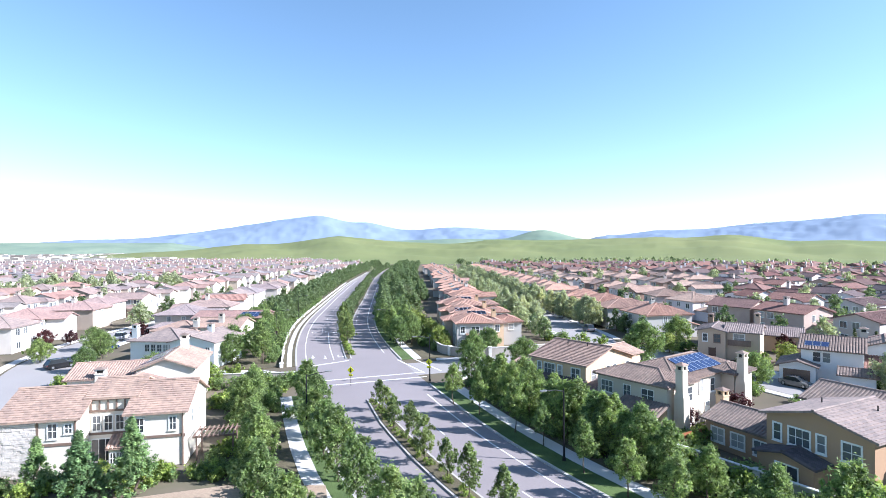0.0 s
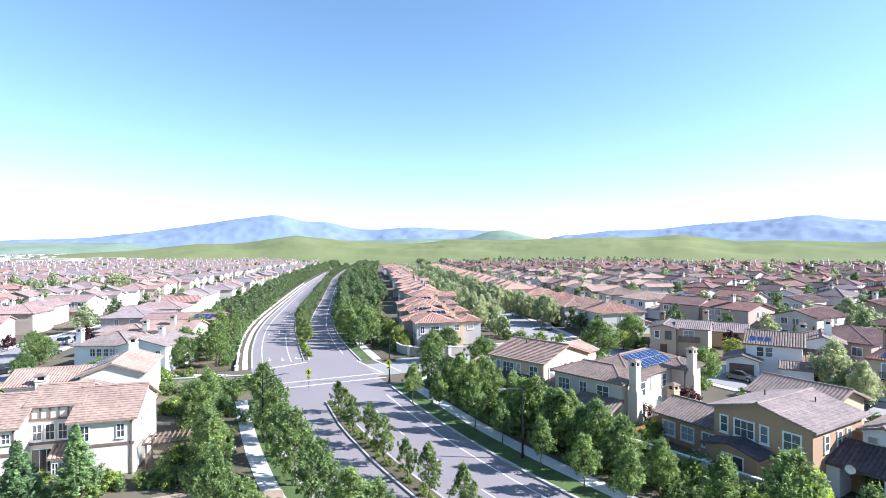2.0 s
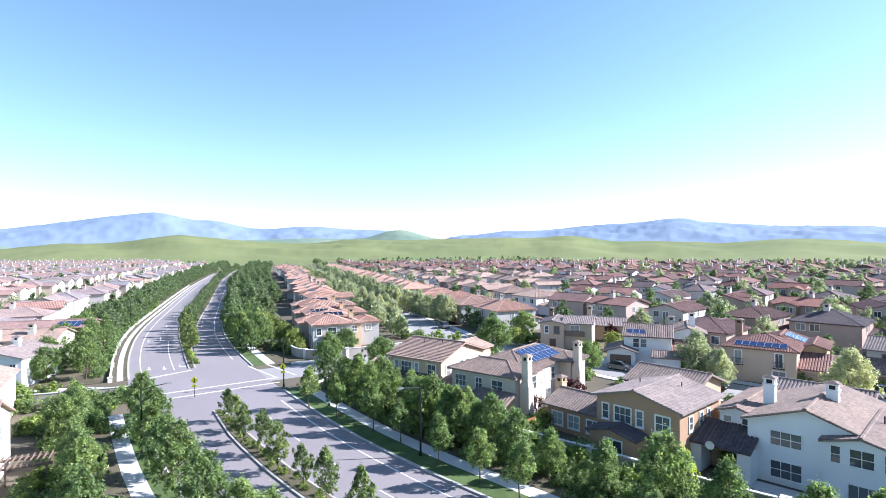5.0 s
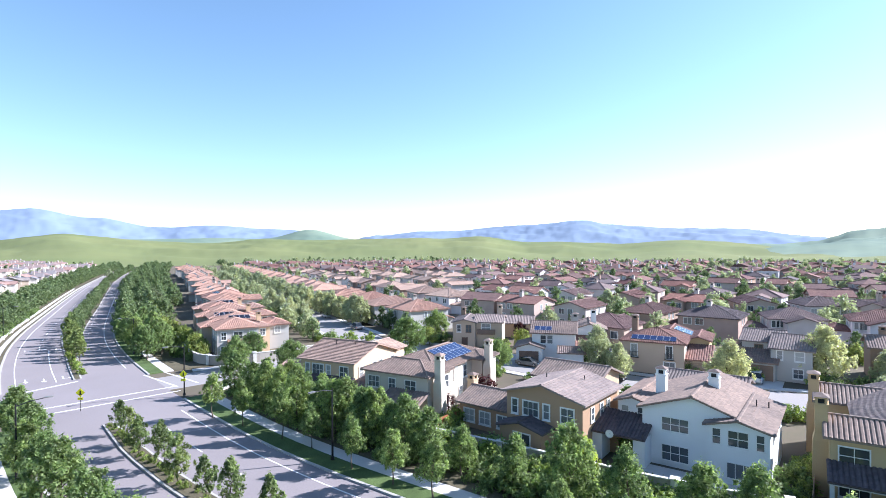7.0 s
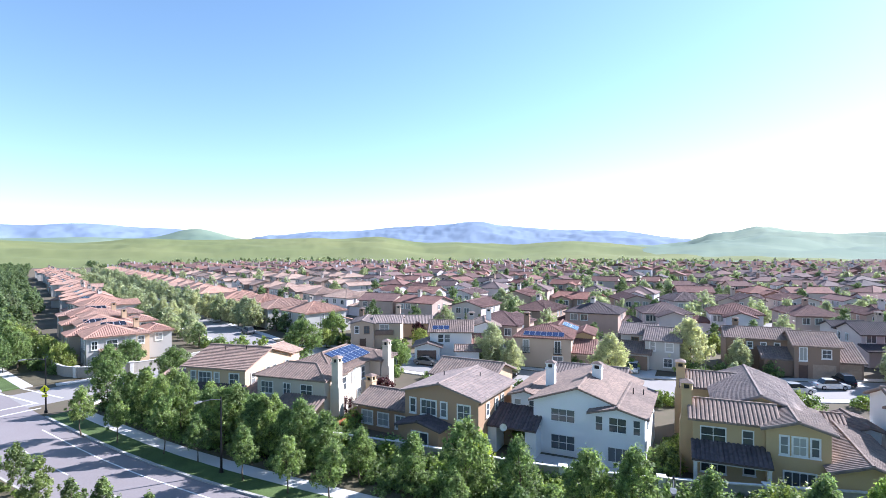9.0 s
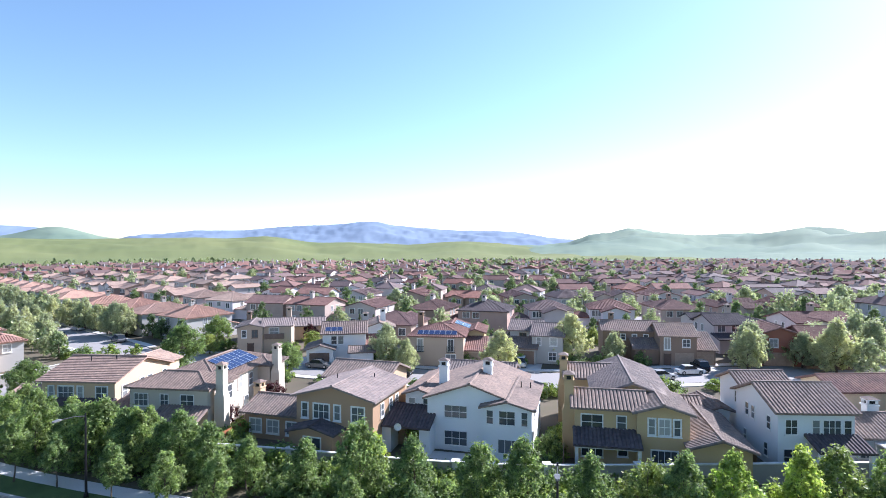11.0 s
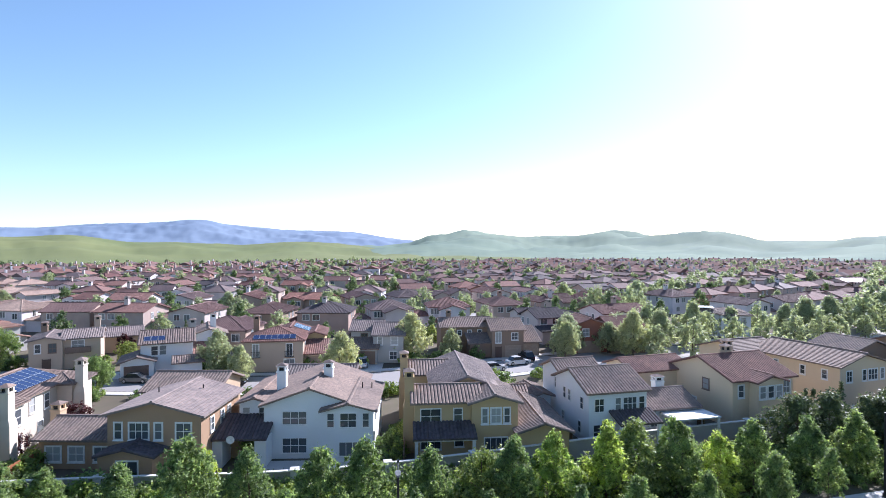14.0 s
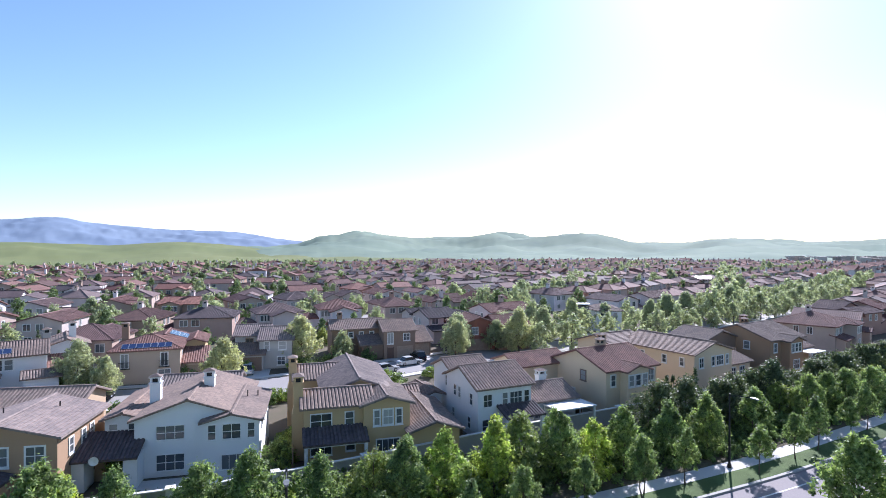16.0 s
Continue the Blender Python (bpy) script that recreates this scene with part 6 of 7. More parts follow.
for system, x, y, hd in SPOTS:
    limit = {"tan": 145, "orange": 42, "redmix": 30, "left": 62}[system]
    if made[system] >= limit:
        FAR.append((system, x, y, hd))
        continue
    made[system] += 1
    v = int(RNG.integers(8)) if system != "orange" else int(RNG.choice((1, 4, 6, 1)))
    far = math.hypot(x, y) > 190
    m = pose(x, y, 0.05, 0, 0, hd) @ pose(-6, -6, 0)
    if (system, v, far) in PLAN:
        copy_thing(PLAN[(system, v, far)], m)
        continue
    wall, roof, words = KINDS[system]
    story = ("a gabled garage", "a hipped bay", "a low side wing", "a cross gable", "a hipped side wing", "a projecting gable", "a deep hip", "a garage court")[v]
    h = thing("house", m, words + " with " + story, "house", "houses of the town")
    villa(h, v, wall, roof, "smooth" if far else "barrel", 1)
    if v in (4, 1) and system == "orange":
        solar(h, (4.0, 1.6, 5.9), (1, 0, 0), (0, 1, 0.36), 4, 1, 1.1, 1.7, SOLAR_DARK)
    PLAN[(system, v, far)] = h


def island_ramp(name, stops):
    m, n, l, b = material(name, 0.95, spec=0.08)
    geo = n.new("ShaderNodeNewGeometry")
    col = ramp_node(n, l, geo.outputs["Random Per Island"], stops).outputs[0]
    f = noise_node(n, l, 0.5, 4, n.new("ShaderNodeTexCoord").outputs["Object"])
    l.new(mixed(n, l, 0.5, col, ramp_node(n, l, f.outputs[0], ((0.3, (0.8, 0.8, 0.8)), (0.7, (1.1, 1.1, 1.1)))).outputs[0], "MULTIPLY"), b.inputs["Base Color"])
    return m


FAR_WALL = island_ramp("far_walls", ((0.0, (0.247, 0.165, 0.119)), (0.35, (0.433, 0.34, 0.292)), (0.7, (0.577, 0.52, 0.508)), (0.85, (0.7, 0.67, 0.691)), (1.0, (0.33, 0.2, 0.151))))
FAR_ROOF = island_ramp("far_roofs", ((0.0, (0.122, 0.0791, 0.0726)), (0.3, (0.245, 0.135, 0.112)), (0.55, (0.137, 0.112, 0.112)), (0.8, (0.273, 0.153, 0.126)), (1.0, (0.147, 0.0698, 0.0629))))
FAR_WALL_L = island_ramp("far_pale_walls", ((0.0, (0.4, 0.33, 0.28)), (0.6, (0.6, 0.56, 0.52)), (1.0, (0.36, 0.29, 0.25))))
FAR_ROOF_L = island_ramp("far_pale_roofs", ((0.0, (0.274, 0.175, 0.149)), (0.5, (0.199, 0.184, 0.188)), (1.0, (0.293, 0.175, 0.144))))


def far_house(ws, rs, gs, x, y, hd):
    """Walls with gables, a hipped or gabled roof with eaves, a bay and four windows."""
    a = radians(hd)
    c, s = math.cos(a), math.sin(a)
    w, d, e = RNG.uniform(9, 13), RNG.uniform(9, 13), RNG.uniform(5.0, 5.8)

    def put(shape, build):
        t = Shape()
        build(t)
        k = len(shape.v)
        shape.v += [(x + px * c - py * s, y + px * s + py * c, pz) for px, py, pz in t.v]
        shape.f += [tuple(q + k for q in f) for f in t.f]
    put(ws, lambda t: t.box(-w / 2, w / 2, -d / 2, d / 2, 0, e))
    b = RNG.uniform(-w / 2, w / 2 - 5)
    put(ws, lambda t: t.box(b, b + 5, -d / 2 - 2, 0, 0, e))

    def top(t, x0, x1, y0, y1, hip):
        o, z = 0.5, e - 0.15
        x0, x1, y0, y1 = x0 - o, x1 + o, y0 - o, y1 + o
        xm, r = (x0 + x1) / 2, (x1 - x0) / 2
        h = z + 0.34 * r
        ya, yb = (y0 + r * hip, y1 - r * hip) if y1 - y0 > 2 * r * hip + 0.3 else ((y0 + y1) / 2, (y0 + y1) / 2 + 0.1)
        t.v += [(x0, y0, z), (x1, y0, z), (x1, y1, z), (x0, y1, z), (xm, ya, h), (xm, yb, h)]
        t.f += [(0, 1, 4), (1, 2, 5, 4), (2, 3, 5), (3, 0, 4, 5), (3, 2, 1, 0)]
    hip = float(RNG.choice((0.0, 1.0)))
    put(rs, lambda t: top(t, -w / 2, w / 2, -d / 2, d / 2, hip))
    put(rs, lambda t: top(t, b, b + 5, -d / 2 - 2, d / 2 - 1, hip))
    c2 = RNG.uniform(-w / 2, w / 2 - 4.6)
    put(ws, lambda t: t.box(c2, c2 + 4.6, -d / 2 - 4.2, -d / 2 + 1, 0, 2.7))
    put(ws, lambda t: t.box(w * 0.2, w * 0.2 + 1.0, 0.4, 1.3, e, e + 3.2))
    side_way = 1 if RNG.uniform() < 0.5 else -1
    put(ws, lambda t: t.box(0, side_way * (w / 2 + 1.8), -1.0, 4.0, 0, e - 0.3))

    def low(t, x0, x1, y0, y1, z, rise):
        ym = (y0 + y1) / 2
        t.v += [(x0, y0, z), (x1, y0, z), (x1, y1, z), (x0, y1, z), (x0, ym, z + rise), (x1, ym, z + rise)]
        t.f += [(0, 1, 5, 4), (2, 3, 4, 5), (1, 2, 5), (3, 0, 4), (3, 2, 1, 0)]
    put(rs, lambda t: low(t, c2 - 0.4, c2 + 5.0, -d / 2 - 4.6, -d / 2 + 1, 2.65, 1.0))
    put(rs, lambda t: low(t, min(0, side_way * (w / 2 + 2.3)), max(0, side_way * (w / 2 + 2.3)), -1.5, 4.5, e - 0.35, 1.0))
    if RNG.uniform() < 0.22:
        put(gs, lambda t: t.slab([(-2.6, -d / 2 + 0.2, e + 0.5), (2.6, -d / 2 + 0.2, e + 0.5), (2.6, -d / 2 + 2.0, e + 1.15), (-2.6, -d / 2 + 2.0, e + 1.15)], 0.1))
    for k in range(3):
        px = -w / 2 + 1.6 + k * (w - 3.2) / 2
        put(gs, lambda t: t.box(px - 0.6, px + 0.6, -d / 2 - 0.06 - (2 if b < px < b + 5 else 0), -d / 2 + 0.1, 3.1, 4.4))
        put(gs, lambda t: t.box(px - 0.6, px + 0.6, d / 2 - 0.1, d / 2 + 0.06, 3.1, 4.4))


for side_name, test, wm, rm in (("town", lambda q: q[0] != "left", FAR_WALL, FAR_ROOF), ("west", lambda q: q[0] == "left", FAR_WALL_L, FAR_ROOF_L)):
    ws, rs, gs = Shape(), Shape(), Shape()
    for q in FAR:
        if test(q):
            far_house(ws, rs, gs, *q[1:])
    for nm, sh, mt in (("walls", ws, wm), ("roofs", rs, rm), ("windows", gs, GLASS)):
        tagged(part("distant_house_" + nm, sh, mt), nm + " of many distant two-storey tiled houses", "houses", kind="stuff")
# pale sheds and blocks on the far plain
s = Shape()
for k in range(420):
    a, r = radians(RNG.uniform(-46, -20)), RNG.uniform(900, 2400)
    x, y, w, d, hh = r * math.sin(a), r * math.cos(a), RNG.uniform(10, 40), RNG.uniform(10, 25), RNG.uniform(4, 9)
    s.box(x - w / 2, x + w / 2, y - d / 2, y + d / 2, 0, hh)
for k in range(130):
    a, r = radians(RNG.uniform(105, 116)), RNG.uniform(900, 1500)
    x, y, w = r * math.sin(a), r * math.cos(a), RNG.uniform(8, 16)
    s.box(x - w / 2, x + w / 2, y - 6, y + 6, 0, RNG.uniform(4, 7))
tagged(part("distant_buildings", s, FAR_WALL_L), "pale low buildings far off on the plain", "buildings", kind="stuff")

# a roof array, far off, that throws the sun back
GLINT = plain("bright_roof_glass", (0.3, 0.32, 0.36), 0.16, 0.0, 1.0)
spot = Vector((278.0, -46.0, 6.6))
facing = ((Vector((0, 0, H)) - spot).normalized() + Vector((math.sin(az) * math.cos(el), math.cos(az) * math.cos(el), math.sin(el)))).normalized()
turn = math.degrees(math.atan2(facing.x, -facing.y))
slope = math.degrees(math.acos(facing.z))
o = thing("roof_array", pose(spot.x, spot.y, spot.z, 0, 0, turn), "glossy solar collectors on a stand catching the sun", "solar panel")
for i in range(4):
    b = part("collector", Shape().box(-0.95, 0.95, -1.5, 1.5, -0.03, 0.03), GLINT, o)
    b.matrix_basis = pose(-3.0 + 2.0 * i, 0, 0, slope, 0, 0)
    part("stand", Shape().box(-3.1 + 2.0 * i, -2.9 + 2.0 * i, 0.1, 0.3, -6.6, 0.05), DARK_METAL, o)

# ---------------------------------------------------------------- trees of the town
for x, y, k in ((103.1, 27.1, 0.95), (98.6, 26.0, 0.8), (108.0, 20.2, 0.85), (106.5, 15.2, 1.0), (115.7, 11.8, 0.95), (127.5, 5.7, 1.0), (68.5, 54.2, 0.95), (70.0, 69.0, 0.6), (85.2, 50.6, 0.95), (91.0, 45.6, 0.6), (61.5, 73.6, 0.9), (60.0, 66.5, 0.6), (80.0, 40.6, 0.5), (119, 20, 0.9), (141, -12, 0.9), (150, -17, 1.0), (159, -22, 1.0), (170, -30, 1.0), (182, -38, 1.05), (140, -2, 0.8)):
    plant("pale", x, y, k * 1.1)
for x, y in ((25.2, 162.1), (31.3, 176.2), (34.0, 170.4), (35.3, 160.3), (36.9, 147.2), (38.5, 140.0)):
    plant("pale", x, y, 0.95, group="trees along the north street")
for d in range(40, 360, 11):
    for o in (-7.2, 7.2):
        x, y = at_offset(orange, d + RNG.uniform(-2, 2), o)
        if d < 80:
            plant("pale", x, y, 0.95, group="trees along the north street")
        else:
            scatter("farpale", x, y, 0.95)
for d in range(14, 330, 7):
    x, y = at_offset(orange, d + RNG.uniform(-2, 2), 11.0 + RNG.uniform(-1.2, 1.2))
    scatter("farpale" if d % 2 else "fargreen", x, y, RNG.uniform(0.6, 0.85))
    scatter("shrub", *at_offset(orange, d + RNG.uniform(-2, 2), 9.0), 1.2)
    scatter("fargreen", *at_offset(orange, d + RNG.uniform(-3, 3), -10.5), RNG.uniform(0.5, 0.8))
for x, y, k in ((36.0, 98.6, 0.95), (48.0, 112.0, 0.85), (13.5, 93.5, 0.75), (21.5, 97.0, 0.7), (5.0, 99.5, 0.62), (9.0, 107.5, 0.6), (46.0, 80.0, 0.6), (-66.0, 104.0, 0.65), (-73.2, 113.2, 0.62), (-75.4, 101.0, 0.6), (-62.0, 93.0, 0.5), (-47.0, 87.5, 0.55), (-39.5, 86.5, 0.6), (-84.0, 150.0, 0.75), (-74, 145, 0.6)):
    plant("broad", x, y, k)
for x, y, k in ((27.0, 62.0, 0.9), (16.5, 64.5, 0.75), (33.5, 62.5, 1.05), (22.0, 54.0, 0.6), (-86.0, 117.0, 1.05), (-82.5, 119.5, 0.9), (-70, 125, 0.9), (66, 105, 1.0), (62, 110, 1.0), (92, 108, 0.9)):
    plant("plum", x, y, k)
for x, y, k in ((-35.5, 46.8, 0.85), (-31.0, 46.2, 0.95), (-26.8, 46.6, 1.0)):
    plant("cedar", x, y, k * 1.05, group="conifers in front of the pale house")
for x, y in ((79.5, 105), (82, 103), (85, 101), (112.5, 95), (113.5, 93.5), (75, -9), (74.2, -8.2), (81.0, -12.6)):
    plant("cypress", x, y, 0.8)
for x, y in ((64, 88), (60.5, 95.5), (75, 88), (73, 92), (44, 106), (88, 96), (106, 86), (109, 84), (100, 60), (104, 57), (95, 64)):
    plant("olive", x, y, 0.75)
plant("young", 30.9, 38.6, 0.75, label="drooping yellow-green tree beside the tan house")
for x, y, k in ((49.0, 29.8, 0.45), (47.0, 32.8, 0.3), (51.5, 31.5, 0.4)):
    plant("olive", x, y, k)
KERB_XY = np.array([tuple(p) for p in KERB_LINE[::3]])


def clear_of_kerb(x, y):
    return float(np.min(np.hypot(KERB_XY[:, 0] - x, KERB_XY[:, 1] - y))) > 24


def garden_trees(line, offs, d0, d1, step, pale, keep):
    for o in offs:
        d = d0
        while d < d1:
            x, y = at_offset(line, d, o + RNG.normal() * 1.6)
            d += step * RNG.uniform(0.5, 1.6)
            if keep(x, y) and free(x, y, 5.5) and clear_of_kerb(x, y):
                scatter("farpale" if RNG.uniform() < pale else "fargreen", x, y, RNG.uniform(0.65, 1.1))


def east_side(x, y):
    return 27 < azimuth(x, y) < 117 and math.hypot(x, y) < 620 and (x - 90) * 0.6 + (y - 40) * 0.8 > 8


garden_trees(long_side, [58 * k + 60 for k in range(9)] + [58 * k + 73 for k in range(9)], 0, 1300, 13, 0.75, east_side)
garden_trees(long_side, [58 * k + 37 for k in range(9)] + [58 * k + 64 for k in range(6)], 0, 1300, 13, 0.3, east_side)
garden_trees(long_orange, [-30 - 28 * k for k in range(12)], 20, 600, 14, 0.5, lambda x, y: azimuth(x, y) < 27)
garden_trees(NORTH, [60 + 28 * k for k in range(12)], 10, 560, 14, 0.45, lambda x, y: azimuth(x, y) > -44 and math.hypot(x, y) > 150)
for k in range(60):   # the park strip in the west
    a, r = radians(RNG.uniform(-45, -26)), RNG.uniform(292, 325)
    scatter("farpale", r * math.sin(a), r * math.cos(a), RNG.uniform(0.9, 1.3))
for k in range(46):   # an avenue in the east
    f = k / 45
    x, y = 150 + 330 * f, 30 - 60 * f
    scatter("farpale", x + RNG.uniform(-2, 2), y + RNG.uniform(-5, 5), RNG.uniform(0.9, 1.2))
    scatter("farpale", 165 + 300 * f + RNG.uniform(-3, 3), -34 - 60 * f + RNG.uniform(-6, 6), RNG.uniform(0.9, 1.2))
for k in range(150):
    a, r = radians(RNG.uniform(-42, 110)), RNG.uniform(430, 570)
    scatter("fargreen" if k % 3 == 0 else "farpale", r * math.sin(a), r * math.cos(a), RNG.uniform(0.7, 1.0))
for k in range(90):   # yards of the first rows
    d, o = RNG.uniform(40, 150), RNG.choice((8.2, 9.0, 9.6, 28, 30))
    x, y = at_offset(side, d, o if RNG.uniform() < 0.5 else -o)
    if free(x, y, 7.0):
        scatter("shrub" if RNG.uniform() < 0.5 else "shrubdark", x, y, RNG.uniform(0.8, 1.5))
for k in range(70):   # in front of the pale house
    x = RNG.uniform(-42, -20)
    scatter("shrub" if RNG.uniform() < 0.6 else "shrubdark", x, 46.2 + 0.2 * (x + 40) + RNG.normal() * 0.8, RNG.uniform(0.5, 1.0))
for k in range(60):
    scatter("shrub" if RNG.uniform() < 0.5 else "shrubdark", RNG.uniform(-60, -30), RNG.uniform(80, 91), RNG.uniform(0.8, 1.6))
for a, b in (((43.6, 28.2), (53.0, 33.6)), ((37.2, 40.8), (43.0, 46.4)), ((55.5, 15.4), (65.0, 23.5)), ((24.4, 55.6), (31.0, 60.8)), ((66.5, 3.2), (75.0, 10.6)), ((18.5, 68.8), (24.0, 74.0))):
    for k in range(22):   # planting between two houses
        f = RNG.uniform()
        scatter("shrub" if RNG.uniform() < 0.45 else "shrubdark", a[0] + (b[0] - a[0]) * f + RNG.normal() * 0.6, a[1] + (b[1] - a[1]) * f + RNG.normal() * 0.6, RNG.uniform(0.5, 1.2))
d = 168.0
while d < length(side) - 4:   # an avenue along the street
    for o in (-6.4, 6.4):
        scatter("farpale", *at_offset(side, d + RNG.uniform(-1.5, 1.5), o), RNG.uniform(0.8, 1.05))
    d += 8.5
for k in range(46):
    scatter("shrub" if RNG.uniform() < 0.4 else "shrubdark", RNG.uniform(-31, -23.5), RNG.uniform(70, 85), RNG.uniform(0.8, 1.6))
for k in range(26):
    scatter("shrub" if RNG.uniform() < 0.6 else "shrubdark", RNG.uniform(-24, -19), RNG.uniform(52, 70), RNG.uniform(0.6, 1.2))
joined("shrub", "bright_shrubs", "low bright green garden shrubs")
joined("shrubdark", "dark_shrubs", "low darker green garden shrubs")
joined("farpale", "distant_pale_trees", "pale spring-green trees between distant houses")
joined("fargreen", "distant_green_trees", "green trees along the far streets")

# ---------------------------------------------------------------- walls, fences
def garden_wall(name, pts, label, top=1.75, pier=8.0):
    line = spline(pts, 2.5)
    s = Shape()
    band(s, line, -0.1, 0.1, 0, top)
    w = structure(name, s, BLOCK, label, "wall")
    s = Shape()
    band(s, line, -0.17, 0.17, top, top + 0.09)
    part("coping", s, WALL_CAP, w, "pale concrete coping")
    d = 0.0
    while d < length(line):
        p, hd = along(line, d)
        s = Shape().box(-0.3, 0.3, -0.3, 0.3, 0, top + 0.12)
        s.box(-0.38, 0.38, -0.38, 0.38, top + 0.12, top + 0.22)
        ob = part("pier", s, WALL_CAP, w)
        ob.matrix_basis = pose(p.x, p.y, 0, 0, 0, hd)
        d += pier


garden_wall("garden_wall_east", [(10, 73.5), (15, 65), (20.2, 56), (27.6, 44.6), (34.3, 33.9), (41.2, 25.4), (53.3, 13.2), (59, 7.6), (76, -10.5), (98, -32), (130, -60), (180, -90)], "low block garden wall with pale coping and piers")
garden_wall("garden_wall_north", [(24, 108.5), (13, 104.6), (4, 103.8), (-0.5, 107), (-3, 118), (-5, 132), (-8.5, 156), (-12, 200), (-18, 300)], "pale block garden wall with coping")
garden_wall("garden_wall_west", [(-23, 86.5), (-31, 85.5), (-44, 84.5)], "pale low garden wall with coping", 1.3)
garden_wall("roadside_wall_west", [tuple(p) for p in offset([q for q in NORTH if q.y < 330], 21.4)[::6]], "low pale wall along the boulevard footpath", 0.6, 12.0)


def board_fence(a, b, mat, label, h=1.75):
    a, b = Vector(a), Vector(b)
    n = max(2, int((b - a).length / 0.6))
    f = thing("board_fence", pose(a.x, a.y, 0, 0, 0, math.degrees(math.atan2(b.y - a.y, b.x - a.x))), label, "fence")
    w = (b - a).length / n
    for i in range(n):
        part("board", Shape().box(i * w + 0.01, (i + 1) * w - 0.01, -0.02, 0.02, 0.06, h + 0.03 * (i % 2)), mat, f)
    for z in (0.4, h - 0.3):
        part("rail", Shape().box(0, n * w, 0.02, 0.07, z, z + 0.09), mat, f)


board_fence((25.9, 56.4), (28.9, 57.6), REDWOOD, "orange-red redwood board fence between two houses")
board_fence((23.0, 55.0), (25.6, 56.2), REDWOOD, "orange-red redwood board fence between two houses")
board_fence((37.5, 46.0), (42.0, 49.0), REDWOOD, "orange-red redwood board fence between two houses")
board_fence((43.0, 26.5), (54.0, 33.0), FENCE_WOOD, "weathered board fence along the side yard")
board_fence((56.0, 14.0), (67.0, 24.0), FENCE_WOOD, "weathered board fence along the side yard")
board_fence((67.0, 2.0), (78.0, 11.0), FENCE_WOOD, "weathered board fence along the side yard")
board_fence((33.5, 76.5), (38.0, 70.5), FENCE_WOOD, "weathered board fence behind the cream house")

# ---------------------------------------------------------------- lamps, signs, bus shelter


def street_lamp(x, y, heading, label="dark steel street lamp with a long curved arm"):
    """The arm points to heading (degrees, from +x)."""
    o = thing("street_lamp", pose(x, y, 0.15, 0, 0, heading), label, "street lamp", "street lamps")
    part("base", Shape().tube([(0, 0, 0), (0, 0, 0.35), (0, 0, 0.36)], [0.2, 0.17, 0.1], 10), DARK_METAL, o)
    part("pole", Shape().tube([(0, 0, 0), (0, 0, 3.5), (0, 0, 7.0)], [0.11, 0.09, 0.065], 8), DARK_METAL, o)
    part("arm", Shape().tube([(0, 0, 6.75), (1.0, 0, 7.0), (2.2, 0, 7.08)], [0.05, 0.045, 0.04], 6), DARK_METAL, o)
    s = Shape()
    s.slab([(2.1, -0.12, 7.16), (2.35, -0.18, 7.17), (2.75, -0.13, 7.14), (2.85, 0, 7.12), (2.75, 0.13, 7.14), (2.35, 0.18, 7.17), (2.1, 0.12, 7.16)], 0.11)
    part("lamp_head", s, LAMP_HEAD, o, "pale grey lamp head")
    return o


street_lamp(11.6, 52.8, 207)
street_lamp(29.8, 18.8, 212)
street_lamp(56.6, -11.8, 222)
street_lamp(-2.3, 84.6, 200)
street_lamp(-15.2, 59.6, 25)
street_lamp(-12.2, 122, 196)
street_lamp(-37.5, 121, 12)
street_lamp(-42.5, 158, 10)
street_lamp(-23.5, 197, 190)


def crossing_sign(x, y, heading, on_pole):
    """A yellow diamond with a walking mark as a plain bar, and an arrow plate under it."""
    o = thing("crossing_sign", pose(x, y, 0.16, 0, 0, heading), "fluorescent yellow diamond crossing sign with arrow plate", "traffic sign", "crossing signs")
    z = 3.1 if on_pole else 2.4
    if not on_pole:
        part("post", Shape().tube([(0, 0.04, 0), (0, 0.04, 3.0)], [0.04, 0.04], 6), DARK_METAL, o)
    s = Shape()
    pts = [(0, z - 0.54), (0.54, z), (0, z + 0.54), (-0.54, z)]
    k = len(s.v)
    s.v += [(px, -0.05, pz) for px, pz in pts] + [(px, -0.02, pz) for px, pz in pts]
    s.f += [(0, 1, 2, 3), (7, 6, 5, 4)] + [(i, i + 4, (i + 1) % 4 + 4, (i + 1) % 4) for i in range(4)]
    d = part("diamond", s, SIGN_YELLOW, o, "yellow diamond plate")
    m = Shape().box(-0.08, 0.08, -0.056, -0.05, z - 0.25, z + 0.25)
    m.box(-0.2, 0.2, -0.0555, -0.05, z - 0.3, z - 0.22)
    part("mark", m, SIGN_BLACK, d)
    p = part("arrow_plate", Shape().box(-0.3, 0.3, -0.05, -0.02, z - 0.95, z - 0.62), SIGN_YELLOW, o)
    part("mark", Shape().box(-0.2, 0.2, -0.056, -0.05, z - 0.82, z - 0.75), SIGN_BLACK, p)


